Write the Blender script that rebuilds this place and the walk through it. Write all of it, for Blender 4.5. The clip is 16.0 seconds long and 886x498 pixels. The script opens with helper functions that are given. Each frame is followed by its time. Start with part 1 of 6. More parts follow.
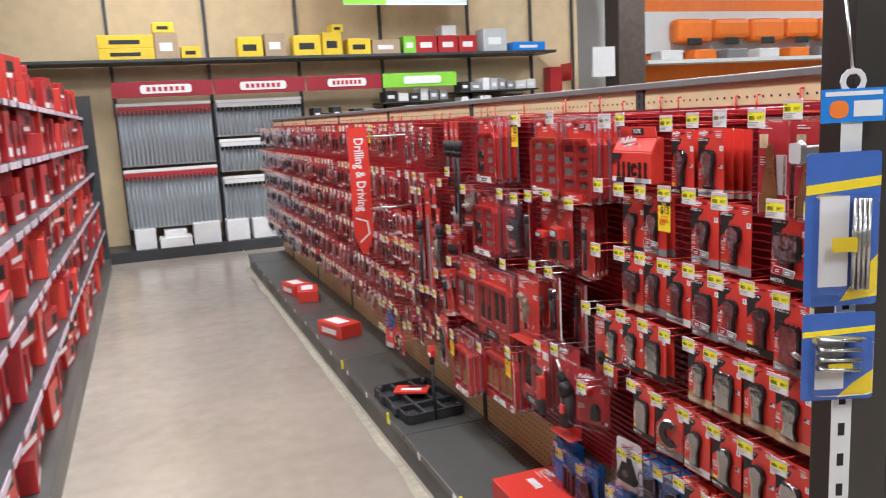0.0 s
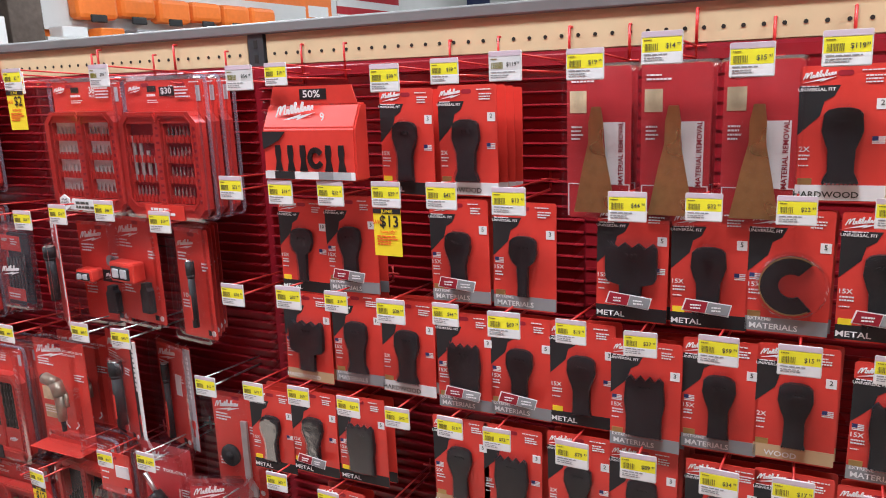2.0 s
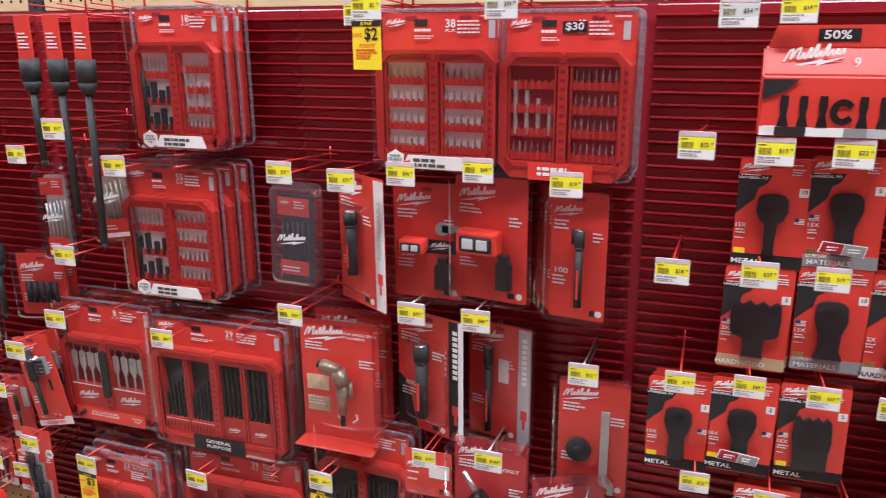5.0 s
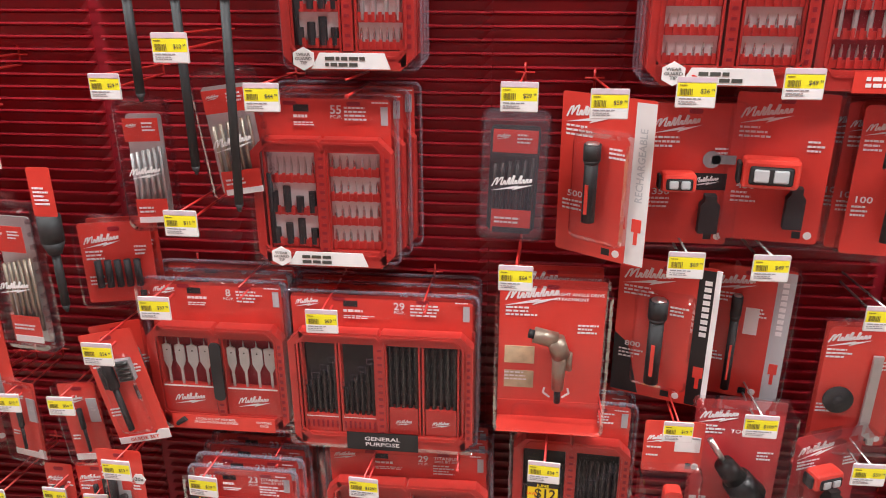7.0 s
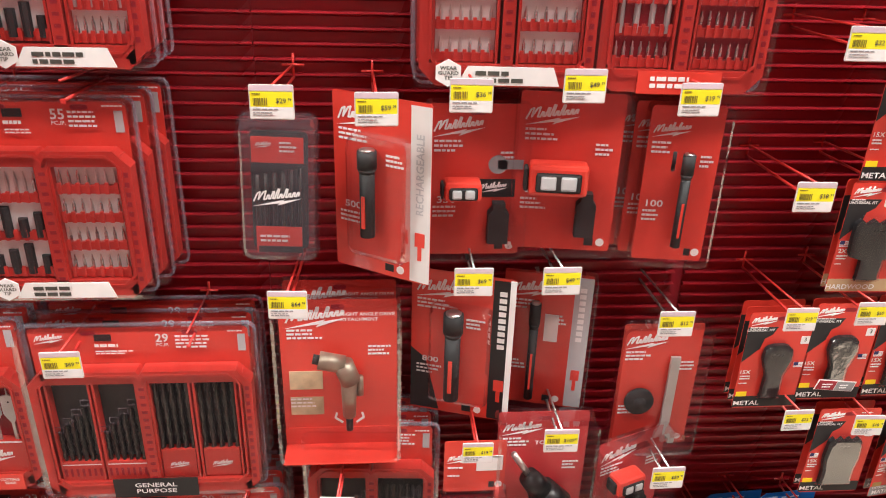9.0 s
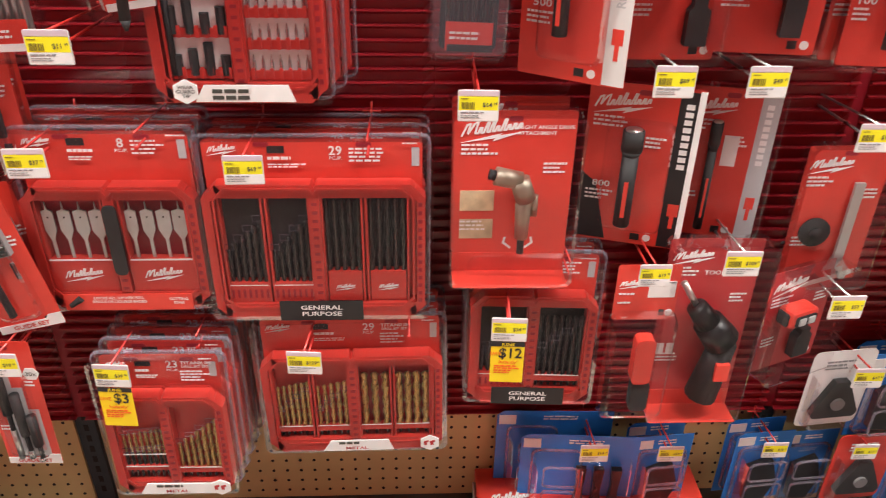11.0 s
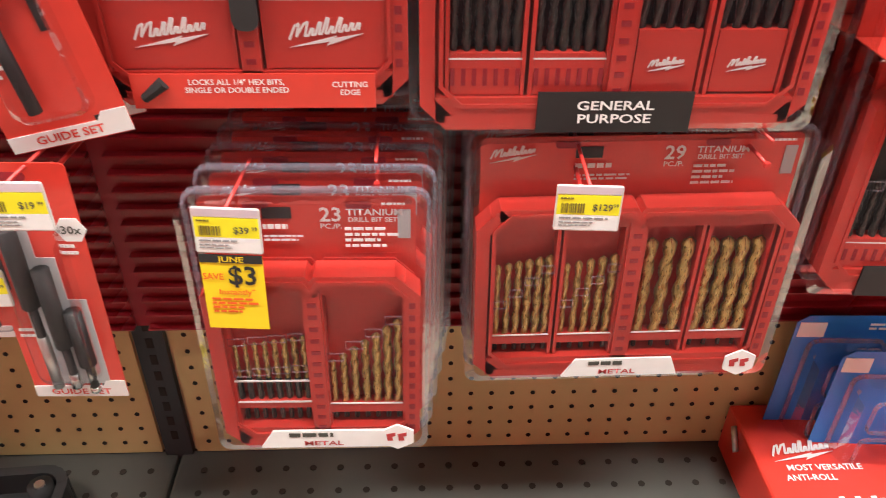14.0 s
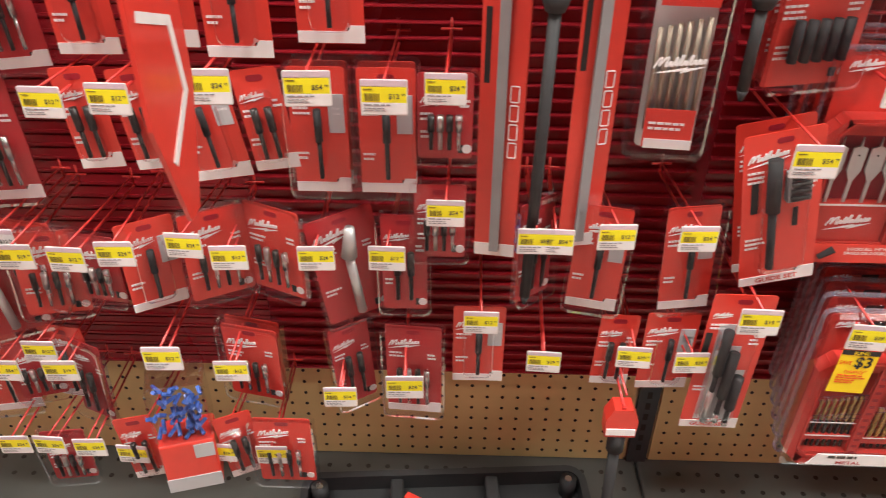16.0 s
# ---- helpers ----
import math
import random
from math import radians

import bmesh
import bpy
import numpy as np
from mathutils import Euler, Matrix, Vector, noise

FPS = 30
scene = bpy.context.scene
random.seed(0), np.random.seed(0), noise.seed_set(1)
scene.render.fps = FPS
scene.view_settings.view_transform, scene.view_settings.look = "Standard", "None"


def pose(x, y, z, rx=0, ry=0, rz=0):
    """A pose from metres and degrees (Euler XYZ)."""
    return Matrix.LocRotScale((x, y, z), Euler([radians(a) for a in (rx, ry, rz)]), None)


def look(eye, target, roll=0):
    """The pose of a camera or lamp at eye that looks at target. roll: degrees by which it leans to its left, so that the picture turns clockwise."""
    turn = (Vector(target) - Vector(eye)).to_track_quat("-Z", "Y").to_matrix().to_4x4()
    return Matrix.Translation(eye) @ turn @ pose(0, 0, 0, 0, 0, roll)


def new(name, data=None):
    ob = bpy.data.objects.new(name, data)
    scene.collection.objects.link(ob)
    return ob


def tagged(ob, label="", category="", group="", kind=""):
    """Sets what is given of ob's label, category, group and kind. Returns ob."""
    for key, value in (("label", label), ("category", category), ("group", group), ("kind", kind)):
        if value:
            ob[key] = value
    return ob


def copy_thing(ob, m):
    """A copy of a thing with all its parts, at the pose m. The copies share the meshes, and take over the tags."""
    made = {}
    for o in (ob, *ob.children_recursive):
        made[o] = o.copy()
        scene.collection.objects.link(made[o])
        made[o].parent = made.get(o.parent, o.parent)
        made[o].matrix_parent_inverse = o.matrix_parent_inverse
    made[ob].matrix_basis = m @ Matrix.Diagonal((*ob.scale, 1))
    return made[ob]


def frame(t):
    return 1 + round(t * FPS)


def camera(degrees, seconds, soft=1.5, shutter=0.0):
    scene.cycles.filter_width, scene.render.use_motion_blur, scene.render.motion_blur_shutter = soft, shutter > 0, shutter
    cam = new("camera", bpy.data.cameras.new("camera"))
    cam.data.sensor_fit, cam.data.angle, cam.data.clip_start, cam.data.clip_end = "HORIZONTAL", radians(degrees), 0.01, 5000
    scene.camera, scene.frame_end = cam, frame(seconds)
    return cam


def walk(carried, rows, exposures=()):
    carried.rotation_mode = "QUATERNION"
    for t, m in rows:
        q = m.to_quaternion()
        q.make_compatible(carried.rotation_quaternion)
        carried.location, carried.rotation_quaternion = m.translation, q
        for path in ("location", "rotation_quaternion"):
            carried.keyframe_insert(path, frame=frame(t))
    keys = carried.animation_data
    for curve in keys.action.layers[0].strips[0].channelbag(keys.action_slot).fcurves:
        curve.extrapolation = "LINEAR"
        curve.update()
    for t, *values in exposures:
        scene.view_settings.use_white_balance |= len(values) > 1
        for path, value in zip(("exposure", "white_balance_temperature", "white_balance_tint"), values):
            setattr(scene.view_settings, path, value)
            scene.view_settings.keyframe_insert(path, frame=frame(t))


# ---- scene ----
cam = camera(59.8, 16.0, 1.0, 0.15)
PATH = [
    (0, (0.131, 0.741, 1.53), (0.823, 2.587, 1.19), -3.1),
    (0.5, (0.22, 1.034, 1.497), (1.301, 2.674, 1.118), -2.0),
    (1, (0.263, 1.287, 1.495), (1.663, 2.659, 1.098), -1.3),
    (1.5, (0.242, 1.528, 1.501), (1.874, 2.609, 1.088), -1.7),
    (2, (0.313, 1.686, 1.485), (2.057, 2.561, 1.047), -2.3),
    (2.5, (0.309, 1.772, 1.486), (2.079, 2.579, 1.021), -2.2),
    (3, (0.236, 1.882, 1.485), (2.011, 2.666, 1.0), -1.7),
    (3.5, (0.17, 1.982, 1.471), (1.95, 2.729, 0.949), -1.3),
    (4, (0.186, 2.107, 1.464), (1.981, 2.802, 0.921), -0.7),
    (4.5, (0.205, 2.302, 1.485), (2.002, 2.976, 0.925), -0.6),
    (5, (0.171, 2.521, 1.482), (1.985, 3.152, 0.924), -0.5),
    (5.2, (0.147, 2.604, 1.495), (1.965, 3.226, 0.939), -0.6),
    (7.5, (0.333, 3.221, 1.425), (2.203, 3.219, 0.716), 0.6),
    (8, (0.364, 3.135, 1.467), (2.25, 2.96, 0.826), 1.4),
    (10.3, (0.498, 3.061, 1.445), (2.184, 2.988, 0.37), 1.6),
    (10.5, (0.434, 3.132, 1.38), (2.169, 2.993, 0.396), 2.2),
    (11, (0.416, 3.266, 1.309), (2.139, 3.184, 0.296), 1.0),
    (11.5, (0.467, 3.414, 1.212), (2.176, 3.406, 0.174), -0.6),
    (12, (0.65, 3.506, 1.075), (2.34, 3.532, 0.006), -1.2),
    (12.5, (0.78, 3.513, 0.929), (2.457, 3.53, -0.159), -0.9),
    (13, (0.816, 3.484, 0.87), (2.478, 3.462, -0.242), -0.1),
    (13.5, (0.807, 3.489, 0.879), (2.456, 3.439, -0.251), 0.3),
    (14, (0.787, 3.541, 0.926), (2.428, 3.469, -0.215), 0.8),
    (14.5, (0.696, 3.682, 1.04), (2.33, 3.603, -0.111), 1.1),
    (15, (0.56, 3.828, 1.216), (2.193, 3.773, 0.063), 1.3),
    (15.5, (0.528, 3.981, 1.237), (2.157, 3.984, 0.076), 0.8),
    (16, (0.538, 4.168, 1.231), (2.182, 4.205, 0.092), 0.5),
]
walk(cam, [(t, look(eye, target, roll)) for t, eye, target, roll in PATH],
     ((0, -0.24, 5750, 8), (1, -0.1, 5650, 8), (2.5, -0.07, 5600, 8), (5, -0.02, 5600, 8), (7.5, 0.22, 6200, 8), (10.5, 0.27, 6500, 8), (12, 0.34, 6500, 8), (13.5, 0.5, 6500, 8), (14.3, 0.48, 6500, 8), (15.3, 0.3, 6500, 8), (16, 0.22, 6500, 8)))
# world and lamps
world = bpy.data.worlds.new("hall_air")
scene.world = world
world.use_nodes = True
world.node_tree.nodes["Background"].inputs[0].default_value = (0.9, 0.95, 1.0, 1)
world.node_tree.nodes["Background"].inputs[1].default_value = 0.02
WALL = 1.466       # back plane of the pegboard gondola
DECK = 0.145       # top of its base deck
KERB = 1.06        # front of its base deck
UPRIGHTS = [1.40 + 1.222 * i for i in range(8)]
# the five spots at y 9.6 are added, unseen lamps that brighten the far hall
LAMP_SPOTS = [(x, y) for x in (0.15, 3.6) for y in (-1.5, 2.0, 5.5, 9.0)] + [(x, 9.6) for x in (8.0, 12.0, 16.0, 21.0, 27.0)]
LAMP_Z, LAMP_WATTS, FAR_WATTS = 4.5, 170.0, 112.0


# ---- materials ----
def mat(name, base, rough=0.5, metal=0.0, vary=0.12, scale=30.0, bump=0.0, bump_scale=200.0, coat=0.0, spec=0.5, emit=0.0):
    m = bpy.data.materials.new(name)
    m.use_nodes = True
    nt = m.node_tree
    b = nt.nodes["Principled BSDF"]
    b.inputs["Roughness"].default_value = rough
    b.inputs["Metallic"].default_value = metal
    b.inputs["Coat Weight"].default_value = coat
    b.inputs["Coat Roughness"].default_value = 0.12
    b.inputs["Specular IOR Level"].default_value = spec
    geo = nt.nodes.new("ShaderNodeTexCoord")
    n1 = nt.nodes.new("ShaderNodeTexNoise")
    n1.inputs["Scale"].default_value = scale
    n1.inputs["Detail"].default_value = 5
    n2 = nt.nodes.new("ShaderNodeTexNoise")
    n2.inputs["Scale"].default_value = scale * 0.13
    add = nt.nodes.new("ShaderNodeMath")
    add.operation = "ADD"
    nt.links.new(geo.outputs["Object"], n1.inputs["Vector"])
    nt.links.new(geo.outputs["Object"], n2.inputs["Vector"])
    nt.links.new(n1.outputs["Fac"], add.inputs[0])
    nt.links.new(n2.outputs["Fac"], add.inputs[1])
    rng = nt.nodes.new("ShaderNodeMapRange")
    rng.inputs["From Min"].default_value, rng.inputs["From Max"].default_value = 0.6, 1.4
    rng.inputs["To Min"].default_value, rng.inputs["To Max"].default_value = 1 - vary, 1 + vary
    nt.links.new(add.outputs[0], rng.inputs["Value"])
    info = nt.nodes.new("ShaderNodeObjectInfo")
    orng = nt.nodes.new("ShaderNodeMapRange")
    orng.inputs["To Min"].default_value, orng.inputs["To Max"].default_value = 1 - vary * 0.5, 1 + vary * 0.5
    nt.links.new(info.outputs["Random"], orng.inputs["Value"])
    mul = nt.nodes.new("ShaderNodeMath")
    mul.operation = "MULTIPLY"
    nt.links.new(rng.outputs[0], mul.inputs[0])
    nt.links.new(orng.outputs[0], mul.inputs[1])
    sc = nt.nodes.new("ShaderNodeVectorMath")
    sc.operation = "SCALE"
    sc.inputs[0].default_value = base
    nt.links.new(mul.outputs[0], sc.inputs["Scale"])
    nt.links.new(sc.outputs[0], b.inputs["Base Color"])
    rr = nt.nodes.new("ShaderNodeMapRange")
    rr.inputs["From Min"].default_value, rr.inputs["From Max"].default_value = 0.3, 0.7
    rr.inputs["To Min"].default_value, rr.inputs["To Max"].default_value = rough * 0.8, min(1.0, rough * 1.2)
    nt.links.new(n2.outputs["Fac"], rr.inputs["Value"])
    nt.links.new(rr.outputs[0], b.inputs["Roughness"])
    if bump:
        n3 = nt.nodes.new("ShaderNodeTexNoise")
        n3.inputs["Scale"].default_value = bump_scale
        n3.inputs["Detail"].default_value = 4
        nt.links.new(geo.outputs["Object"], n3.inputs["Vector"])
        bp = nt.nodes.new("ShaderNodeBump")
        bp.inputs["Strength"].default_value = bump
        bp.inputs["Distance"].default_value = 0.002
        nt.links.new(n3.outputs["Fac"], bp.inputs["Height"])
        nt.links.new(bp.outputs[0], b.inputs["Normal"])
    if emit:
        b.inputs["Emission Color"].default_value = (*base, 1)
        b.inputs["Emission Strength"].default_value = emit
    return m


def clear_plastic(name, tint, gloss_rough=0.08, haze=0.04):
    """Thin clear vacuum-formed plastic: see-through, with gloss at the edges and a faint haze, tinted lavender to paint
    in a purple-grey sheen.
    """
    m = bpy.data.materials.new(name)
    m.use_nodes = True
    nt = m.node_tree
    for n in list(nt.nodes):
        nt.nodes.remove(n)
    out = nt.nodes.new("ShaderNodeOutputMaterial")
    tr = nt.nodes.new("ShaderNodeBsdfTransparent")
    tr.inputs[0].default_value = (*tint, 1)
    gl = nt.nodes.new("ShaderNodeBsdfGlossy")
    gl.inputs["Roughness"].default_value = gloss_rough
    df = nt.nodes.new("ShaderNodeBsdfDiffuse")
    # lavender diffuse: the purple-grey sheen of shaded plastic, put into the colour
    df.inputs[0].default_value = (0.74, 0.66, 0.76, 1)
    fr = nt.nodes.new("ShaderNodeFresnel")
    fr.inputs["IOR"].default_value = 1.4
    weak = nt.nodes.new("ShaderNodeMath")
    weak.operation = "MULTIPLY"
    weak.inputs[1].default_value = 0.42
    nt.links.new(fr.outputs[0], weak.inputs[0])
    co = nt.nodes.new("ShaderNodeTexCoord")
    nz = nt.nodes.new("ShaderNodeTexNoise")
    nz.inputs["Scale"].default_value = 60
    bp = nt.nodes.new("ShaderNodeBump")
    bp.inputs["Strength"].default_value = 0.25
    bp.inputs["Distance"].default_value = 0.002
    nt.links.new(co.outputs["Object"], nz.inputs["Vector"])
    nt.links.new(nz.outputs["Fac"], bp.inputs["Height"])
    nt.links.new(bp.outputs[0], gl.inputs["Normal"])
    nt.links.new(bp.outputs[0], fr.inputs["Normal"])
    m1 = nt.nodes.new("ShaderNodeMixShader")
    m1.inputs[0].default_value = haze
    m2 = nt.nodes.new("ShaderNodeMixShader")
    nt.links.new(tr.outputs[0], m1.inputs[1])
    nt.links.new(df.outputs[0], m1.inputs[2])
    nt.links.new(weak.outputs[0], m2.inputs[0])
    nt.links.new(m1.outputs[0], m2.inputs[1])
    nt.links.new(gl.outputs[0], m2.inputs[2])
    nt.links.new(m2.outputs[0], out.inputs[0])
    return m


def concrete():
    m = mat("polished_concrete", (0.34, 0.285, 0.235), 0.2, vary=0.16, scale=9, bump=0.05, bump_scale=80)
    return m


M = {
    "red": mat("red_card", (0.63, 0.042, 0.027), 0.38, vary=0.07, scale=60, coat=0.25),
    "deepred": mat("deep_red_card", (0.43, 0.024, 0.028), 0.4, vary=0.10, scale=40, coat=0.2),
    "casered": mat("red_plastic_case", (0.51, 0.036, 0.027), 0.32, vary=0.08, scale=50, bump=0.06, bump_scale=500),
    "slat": mat("red_slat_paint", (0.27, 0.011, 0.018), 0.28, vary=0.14, scale=12, bump=0.03, bump_scale=300),
    "barink": mat("brown_barcode_ink", (0.20, 0.17, 0.02), 0.6, vary=0.15),
    "skyprint": mat("pale_blue_print", (0.52, 0.62, 0.66), 0.5, vary=0.1, scale=8),
    "rackgrey": mat("blue_grey_rod_steel", (0.30, 0.33, 0.36), 0.4, 0.3, vary=0.25, scale=6),
    "black": mat("black_print", (0.012, 0.012, 0.013), 0.46, vary=0.25, scale=40),
    "blade": mat("black_oxide_steel", (0.016, 0.016, 0.017), 0.33, 0.25, vary=0.25, scale=70, bump=0.08, bump_scale=400),
    "rubber": mat("black_rubber", (0.02, 0.02, 0.021), 0.62, vary=0.2, scale=50, bump=0.08, bump_scale=600),
    "white": mat("white_print", (0.78, 0.77, 0.76), 0.5, vary=0.05, scale=60),
    "offwhite": mat("aged_white_plastic", (0.68, 0.67, 0.655), 0.45, vary=0.08, scale=30),
    "yellow": mat("yellow_label_paper", (0.86, 0.78, 0.015), 0.6, vary=0.05, scale=60),
    "flagyellow": mat("yellow_sale_paper", (0.88, 0.66, 0.01), 0.55, vary=0.05, scale=40),
    "orange_ink": mat("orange_ink", (0.8, 0.12, 0.01), 0.55, vary=0.1),
    "ink": mat("grey_black_ink", (0.06, 0.06, 0.05), 0.6, vary=0.2),
    "paleink": mat("pale_print", (0.62, 0.50, 0.56), 0.55, vary=0.15),
    "grey": mat("grey_print", (0.25, 0.25, 0.255), 0.45, vary=0.1),
    "silver": mat("silver_print", (0.45, 0.46, 0.47), 0.4, vary=0.1),
    "tan": mat("tan_print", (0.52, 0.36, 0.2), 0.5, vary=0.12),
    "blue": mat("blue_card", (0.02, 0.21, 0.68), 0.4, vary=0.08, coat=0.2),
    "packblue": mat("mid_blue_card", (0.05, 0.13, 0.46), 0.4, vary=0.1, coat=0.2),
    "navy": mat("navy_print", (0.02, 0.03, 0.12), 0.5, vary=0.1),
    "maroon": mat("maroon_print", (0.28, 0.008, 0.02), 0.45, vary=0.1),
    "steel": mat("bright_steel", (0.62, 0.62, 0.6), 0.28, 0.95, vary=0.15, scale=80),
    "greysteel": mat("grey_tool_steel", (0.52, 0.53, 0.52), 0.38, 0.6, vary=0.12, scale=60),
    "gold": mat("titanium_gold_bit", (0.46, 0.32, 0.12), 0.3, 0.8, vary=0.2, scale=90),
    "darkbit": mat("dark_drill_steel", (0.05, 0.048, 0.045), 0.35, 0.6, vary=0.25, scale=90),
    "bronze": mat("bronze_tool_metal", (0.40, 0.345, 0.265), 0.42, 0.7, vary=0.2, scale=60),
    "hookred": mat("red_wire", (0.55, 0.03, 0.025), 0.35, 0.1, vary=0.1),
    "zinc": mat("zinc_wire", (0.55, 0.55, 0.54), 0.3, 0.9, vary=0.1),
    "peg": mat("tan_pegboard", (0.66, 0.50, 0.29), 0.55, vary=0.10, scale=18, bump=0.06, bump_scale=350),
    "pegdark": mat("amber_pegboard", (0.62, 0.455, 0.205), 0.5, vary=0.10, scale=18, bump=0.06, bump_scale=350),
    "hole": mat("peg_hole_dark", (0.02, 0.014, 0.01), 0.9, vary=0.2),
    "frame": mat("charcoal_steel_paint", (0.05, 0.052, 0.055), 0.42, 0.2, vary=0.2, scale=20, bump=0.05, bump_scale=300),
    "rail": mat("grey_steel_rail", (0.23, 0.23, 0.225), 0.4, 0.3, vary=0.12, scale=20),
    "deck": mat("dark_grey_deck_steel", (0.085, 0.085, 0.078), 0.36, 0.15, vary=0.16, scale=9, bump=0.05, bump_scale=250),
    "brown": mat("brown_post_paint", (0.035, 0.03, 0.025), 0.45, 0.2, vary=0.2, scale=16),
    "floor": concrete(),
    "dirt": mat("dirty_floor_edge", (0.34, 0.30, 0.225), 0.6, vary=0.35, scale=24, bump=0.15, bump_scale=150),
    "wallwhite": mat("white_hall_wall", (0.72, 0.72, 0.70), 0.7, vary=0.05, scale=4),
    "ceil": mat("pale_ceiling", (0.62, 0.62, 0.61), 0.8, vary=0.06, scale=3),
    "board": mat("tan_board_panel", (0.62, 0.47, 0.28), 0.6, vary=0.12, scale=7),
    "carton": mat("brown_carton", (0.40, 0.29, 0.18), 0.7, vary=0.12, scale=20),
    "boxyellow": mat("yellow_tool_box", (0.80, 0.56, 0.02), 0.5, vary=0.1, scale=20),
    "green": mat("lime_green_sign", (0.25, 0.60, 0.04), 0.5, vary=0.1, scale=10),
    "orange": mat("orange_display", (0.85, 0.20, 0.02), 0.45, vary=0.1, scale=12),
    "column": mat("rusty_steel_column", (0.10, 0.075, 0.06), 0.6, 0.2, vary=0.35, scale=14, bump=0.1, bump_scale=120),
    "photo": mat("printed_photo", (0.40, 0.33, 0.2), 0.4, vary=0.6, scale=45),
    "clear": clear_plastic("clear_blister", (0.97, 0.955, 0.965), 0.07, 0.008),
    "clearshell": clear_plastic("clear_clamshell", (0.978, 0.963, 0.974), 0.06, 0.005),
    "smoke": clear_plastic("smoky_clear_case", (0.86, 0.83, 0.84), 0.1, 0.06),
    # hazier than the shells: pale edge highlights painted in as diffuse haze
    "clearrim": clear_plastic("clear_shell_rim", (0.93, 0.89, 0.94), 0.12, 0.12),
    "tubeglow": mat("lamp_tube_glow", (0.98, 0.97, 0.92), 0.5, vary=0.0, emit=9.0),
    "flagred": mat("flag_red_cloth", (0.45, 0.02, 0.03), 0.8, vary=0.1),
    "flagblue": mat("flag_blue_cloth", (0.02, 0.03, 0.12), 0.8, vary=0.1),
}


# ---- small building helpers; things hang in a frame of X right, Z up, -Y towards the aisle ----
def box(bm, x0, x1, y0, y1, z0, z1, bevel=0.0):
    vs = [bm.verts.new((x, y, z)) for x in (x0, x1) for y in (y0, y1) for z in (z0, z1)]
    for f in ((0, 1, 3, 2), (4, 6, 7, 5), (0, 4, 5, 1), (2, 3, 7, 6), (0, 2, 6, 4), (1, 5, 7, 3)):
        bm.faces.new([vs[i] for i in f])
    if bevel:
        es = list({e for v in vs for e in v.link_edges})
        bmesh.ops.bevel(bm, geom=es, offset=bevel, segments=2, affect="EDGES", profile=0.5)


def prism(bm, pts, y0, y1):
    """A flat outline in X and Z with thickness from y0 (front) to y1."""
    a = [bm.verts.new((x, y0, z)) for x, z in pts]
    b = [bm.verts.new((x, y1, z)) for x, z in pts]
    n = len(pts)
    bm.faces.new(a)
    bm.faces.new(b[::-1])
    for i in range(n):
        bm.faces.new((a[i], b[i], b[(i + 1) % n], a[(i + 1) % n]))


def rod(bm, p, q, r, n=8, r2=None):
    p, q = Vector(p), Vector(q)
    d = (q - p)
    rot = d.to_track_quat("Z", "Y").to_matrix()
    r2 = r if r2 is None else r2
    a = [bm.verts.new(p + rot @ Vector((r * math.cos(t), r * math.sin(t), 0))) for t in [math.tau * i / n for i in range(n)]]
    b = [bm.verts.new(q + rot @ Vector((r2 * math.cos(t), r2 * math.sin(t), 0))) for t in [math.tau * i / n for i in range(n)]]
    for i in range(n):
        bm.faces.new((a[i], a[(i + 1) % n], b[(i + 1) % n], b[i]))
    bm.faces.new(a[::-1])
    bm.faces.new(b)


def rounded(x0, x1, z0, z1, r, n=3):
    """Outline of a rectangle with rounded corners."""
    pts = []
    for cx, cz, a0 in ((x1 - r, z1 - r, 0), (x0 + r, z1 - r, 90), (x0 + r, z0 + r, 180), (x1 - r, z0 + r, 270)):
        for i in range(n + 1):
            a = radians(a0 + 90 * i / n)
            pts.append((cx + r * math.cos(a), cz + r * math.sin(a)))
    return pts


def blister(bm, pts, depth, inset=0.85, y=0.0):
    """A vacuum-formed bubble over an outline: sloping sides and a domed front, open at the back."""
    cx, cz = sum(p[0] for p in pts) / len(pts), sum(p[1] for p in pts) / len(pts)
    rings = []
    for k, d in ((1.0, 0.0), (0.97, 0.6), (inset + 0.06, 0.93), (inset, 1.0)):
        rings.append([bm.verts.new((cx + (x - cx) * k, y - depth * d, cz + (z - cz) * k)) for x, z in pts])
    n = len(pts)
    for a, b in zip(rings, rings[1:]):
        for i in range(n):
            bm.faces.new((a[i], b[i], b[(i + 1) % n], a[(i + 1) % n]))
    bm.faces.new(rings[-1])


SPECKS = ("barcode", "print", "slip_print", "banner_print", "spine_slots", "peg_holes", "deck_holes", "slots", "screw_bits", "shanks", "striped_patch", "edge_clip")


def part(name, bm, material, parent, label="", smooth=False):
    me = bpy.data.meshes.new(name)
    bmesh.ops.recalc_face_normals(bm, faces=bm.faces) if not name.startswith(("blister", "shell")) else None
    bm.to_mesh(me)
    bm.free()
    me.materials.append(M[material])
    if smooth:
        for p in me.polygons:
            p.use_smooth = True
    ob = new(name, me)
    ob.parent = parent
    if label:
        tagged(ob, label)
    if name in SPECKS:
        tagged(ob, kind="stuff")
    return ob


def thing(name, m, label, category, group="", kind=""):
    ob = new(name)
    ob.matrix_basis = m
    return tagged(ob, label, category, group, kind)


def solid(name, bm, material, label, category, kind="", m=None, group=""):
    ob = part(name, bm, material, None)
    if m is not None:
        ob.matrix_basis = m
    return tagged(ob, label, category, group, kind)


WORDS = {}


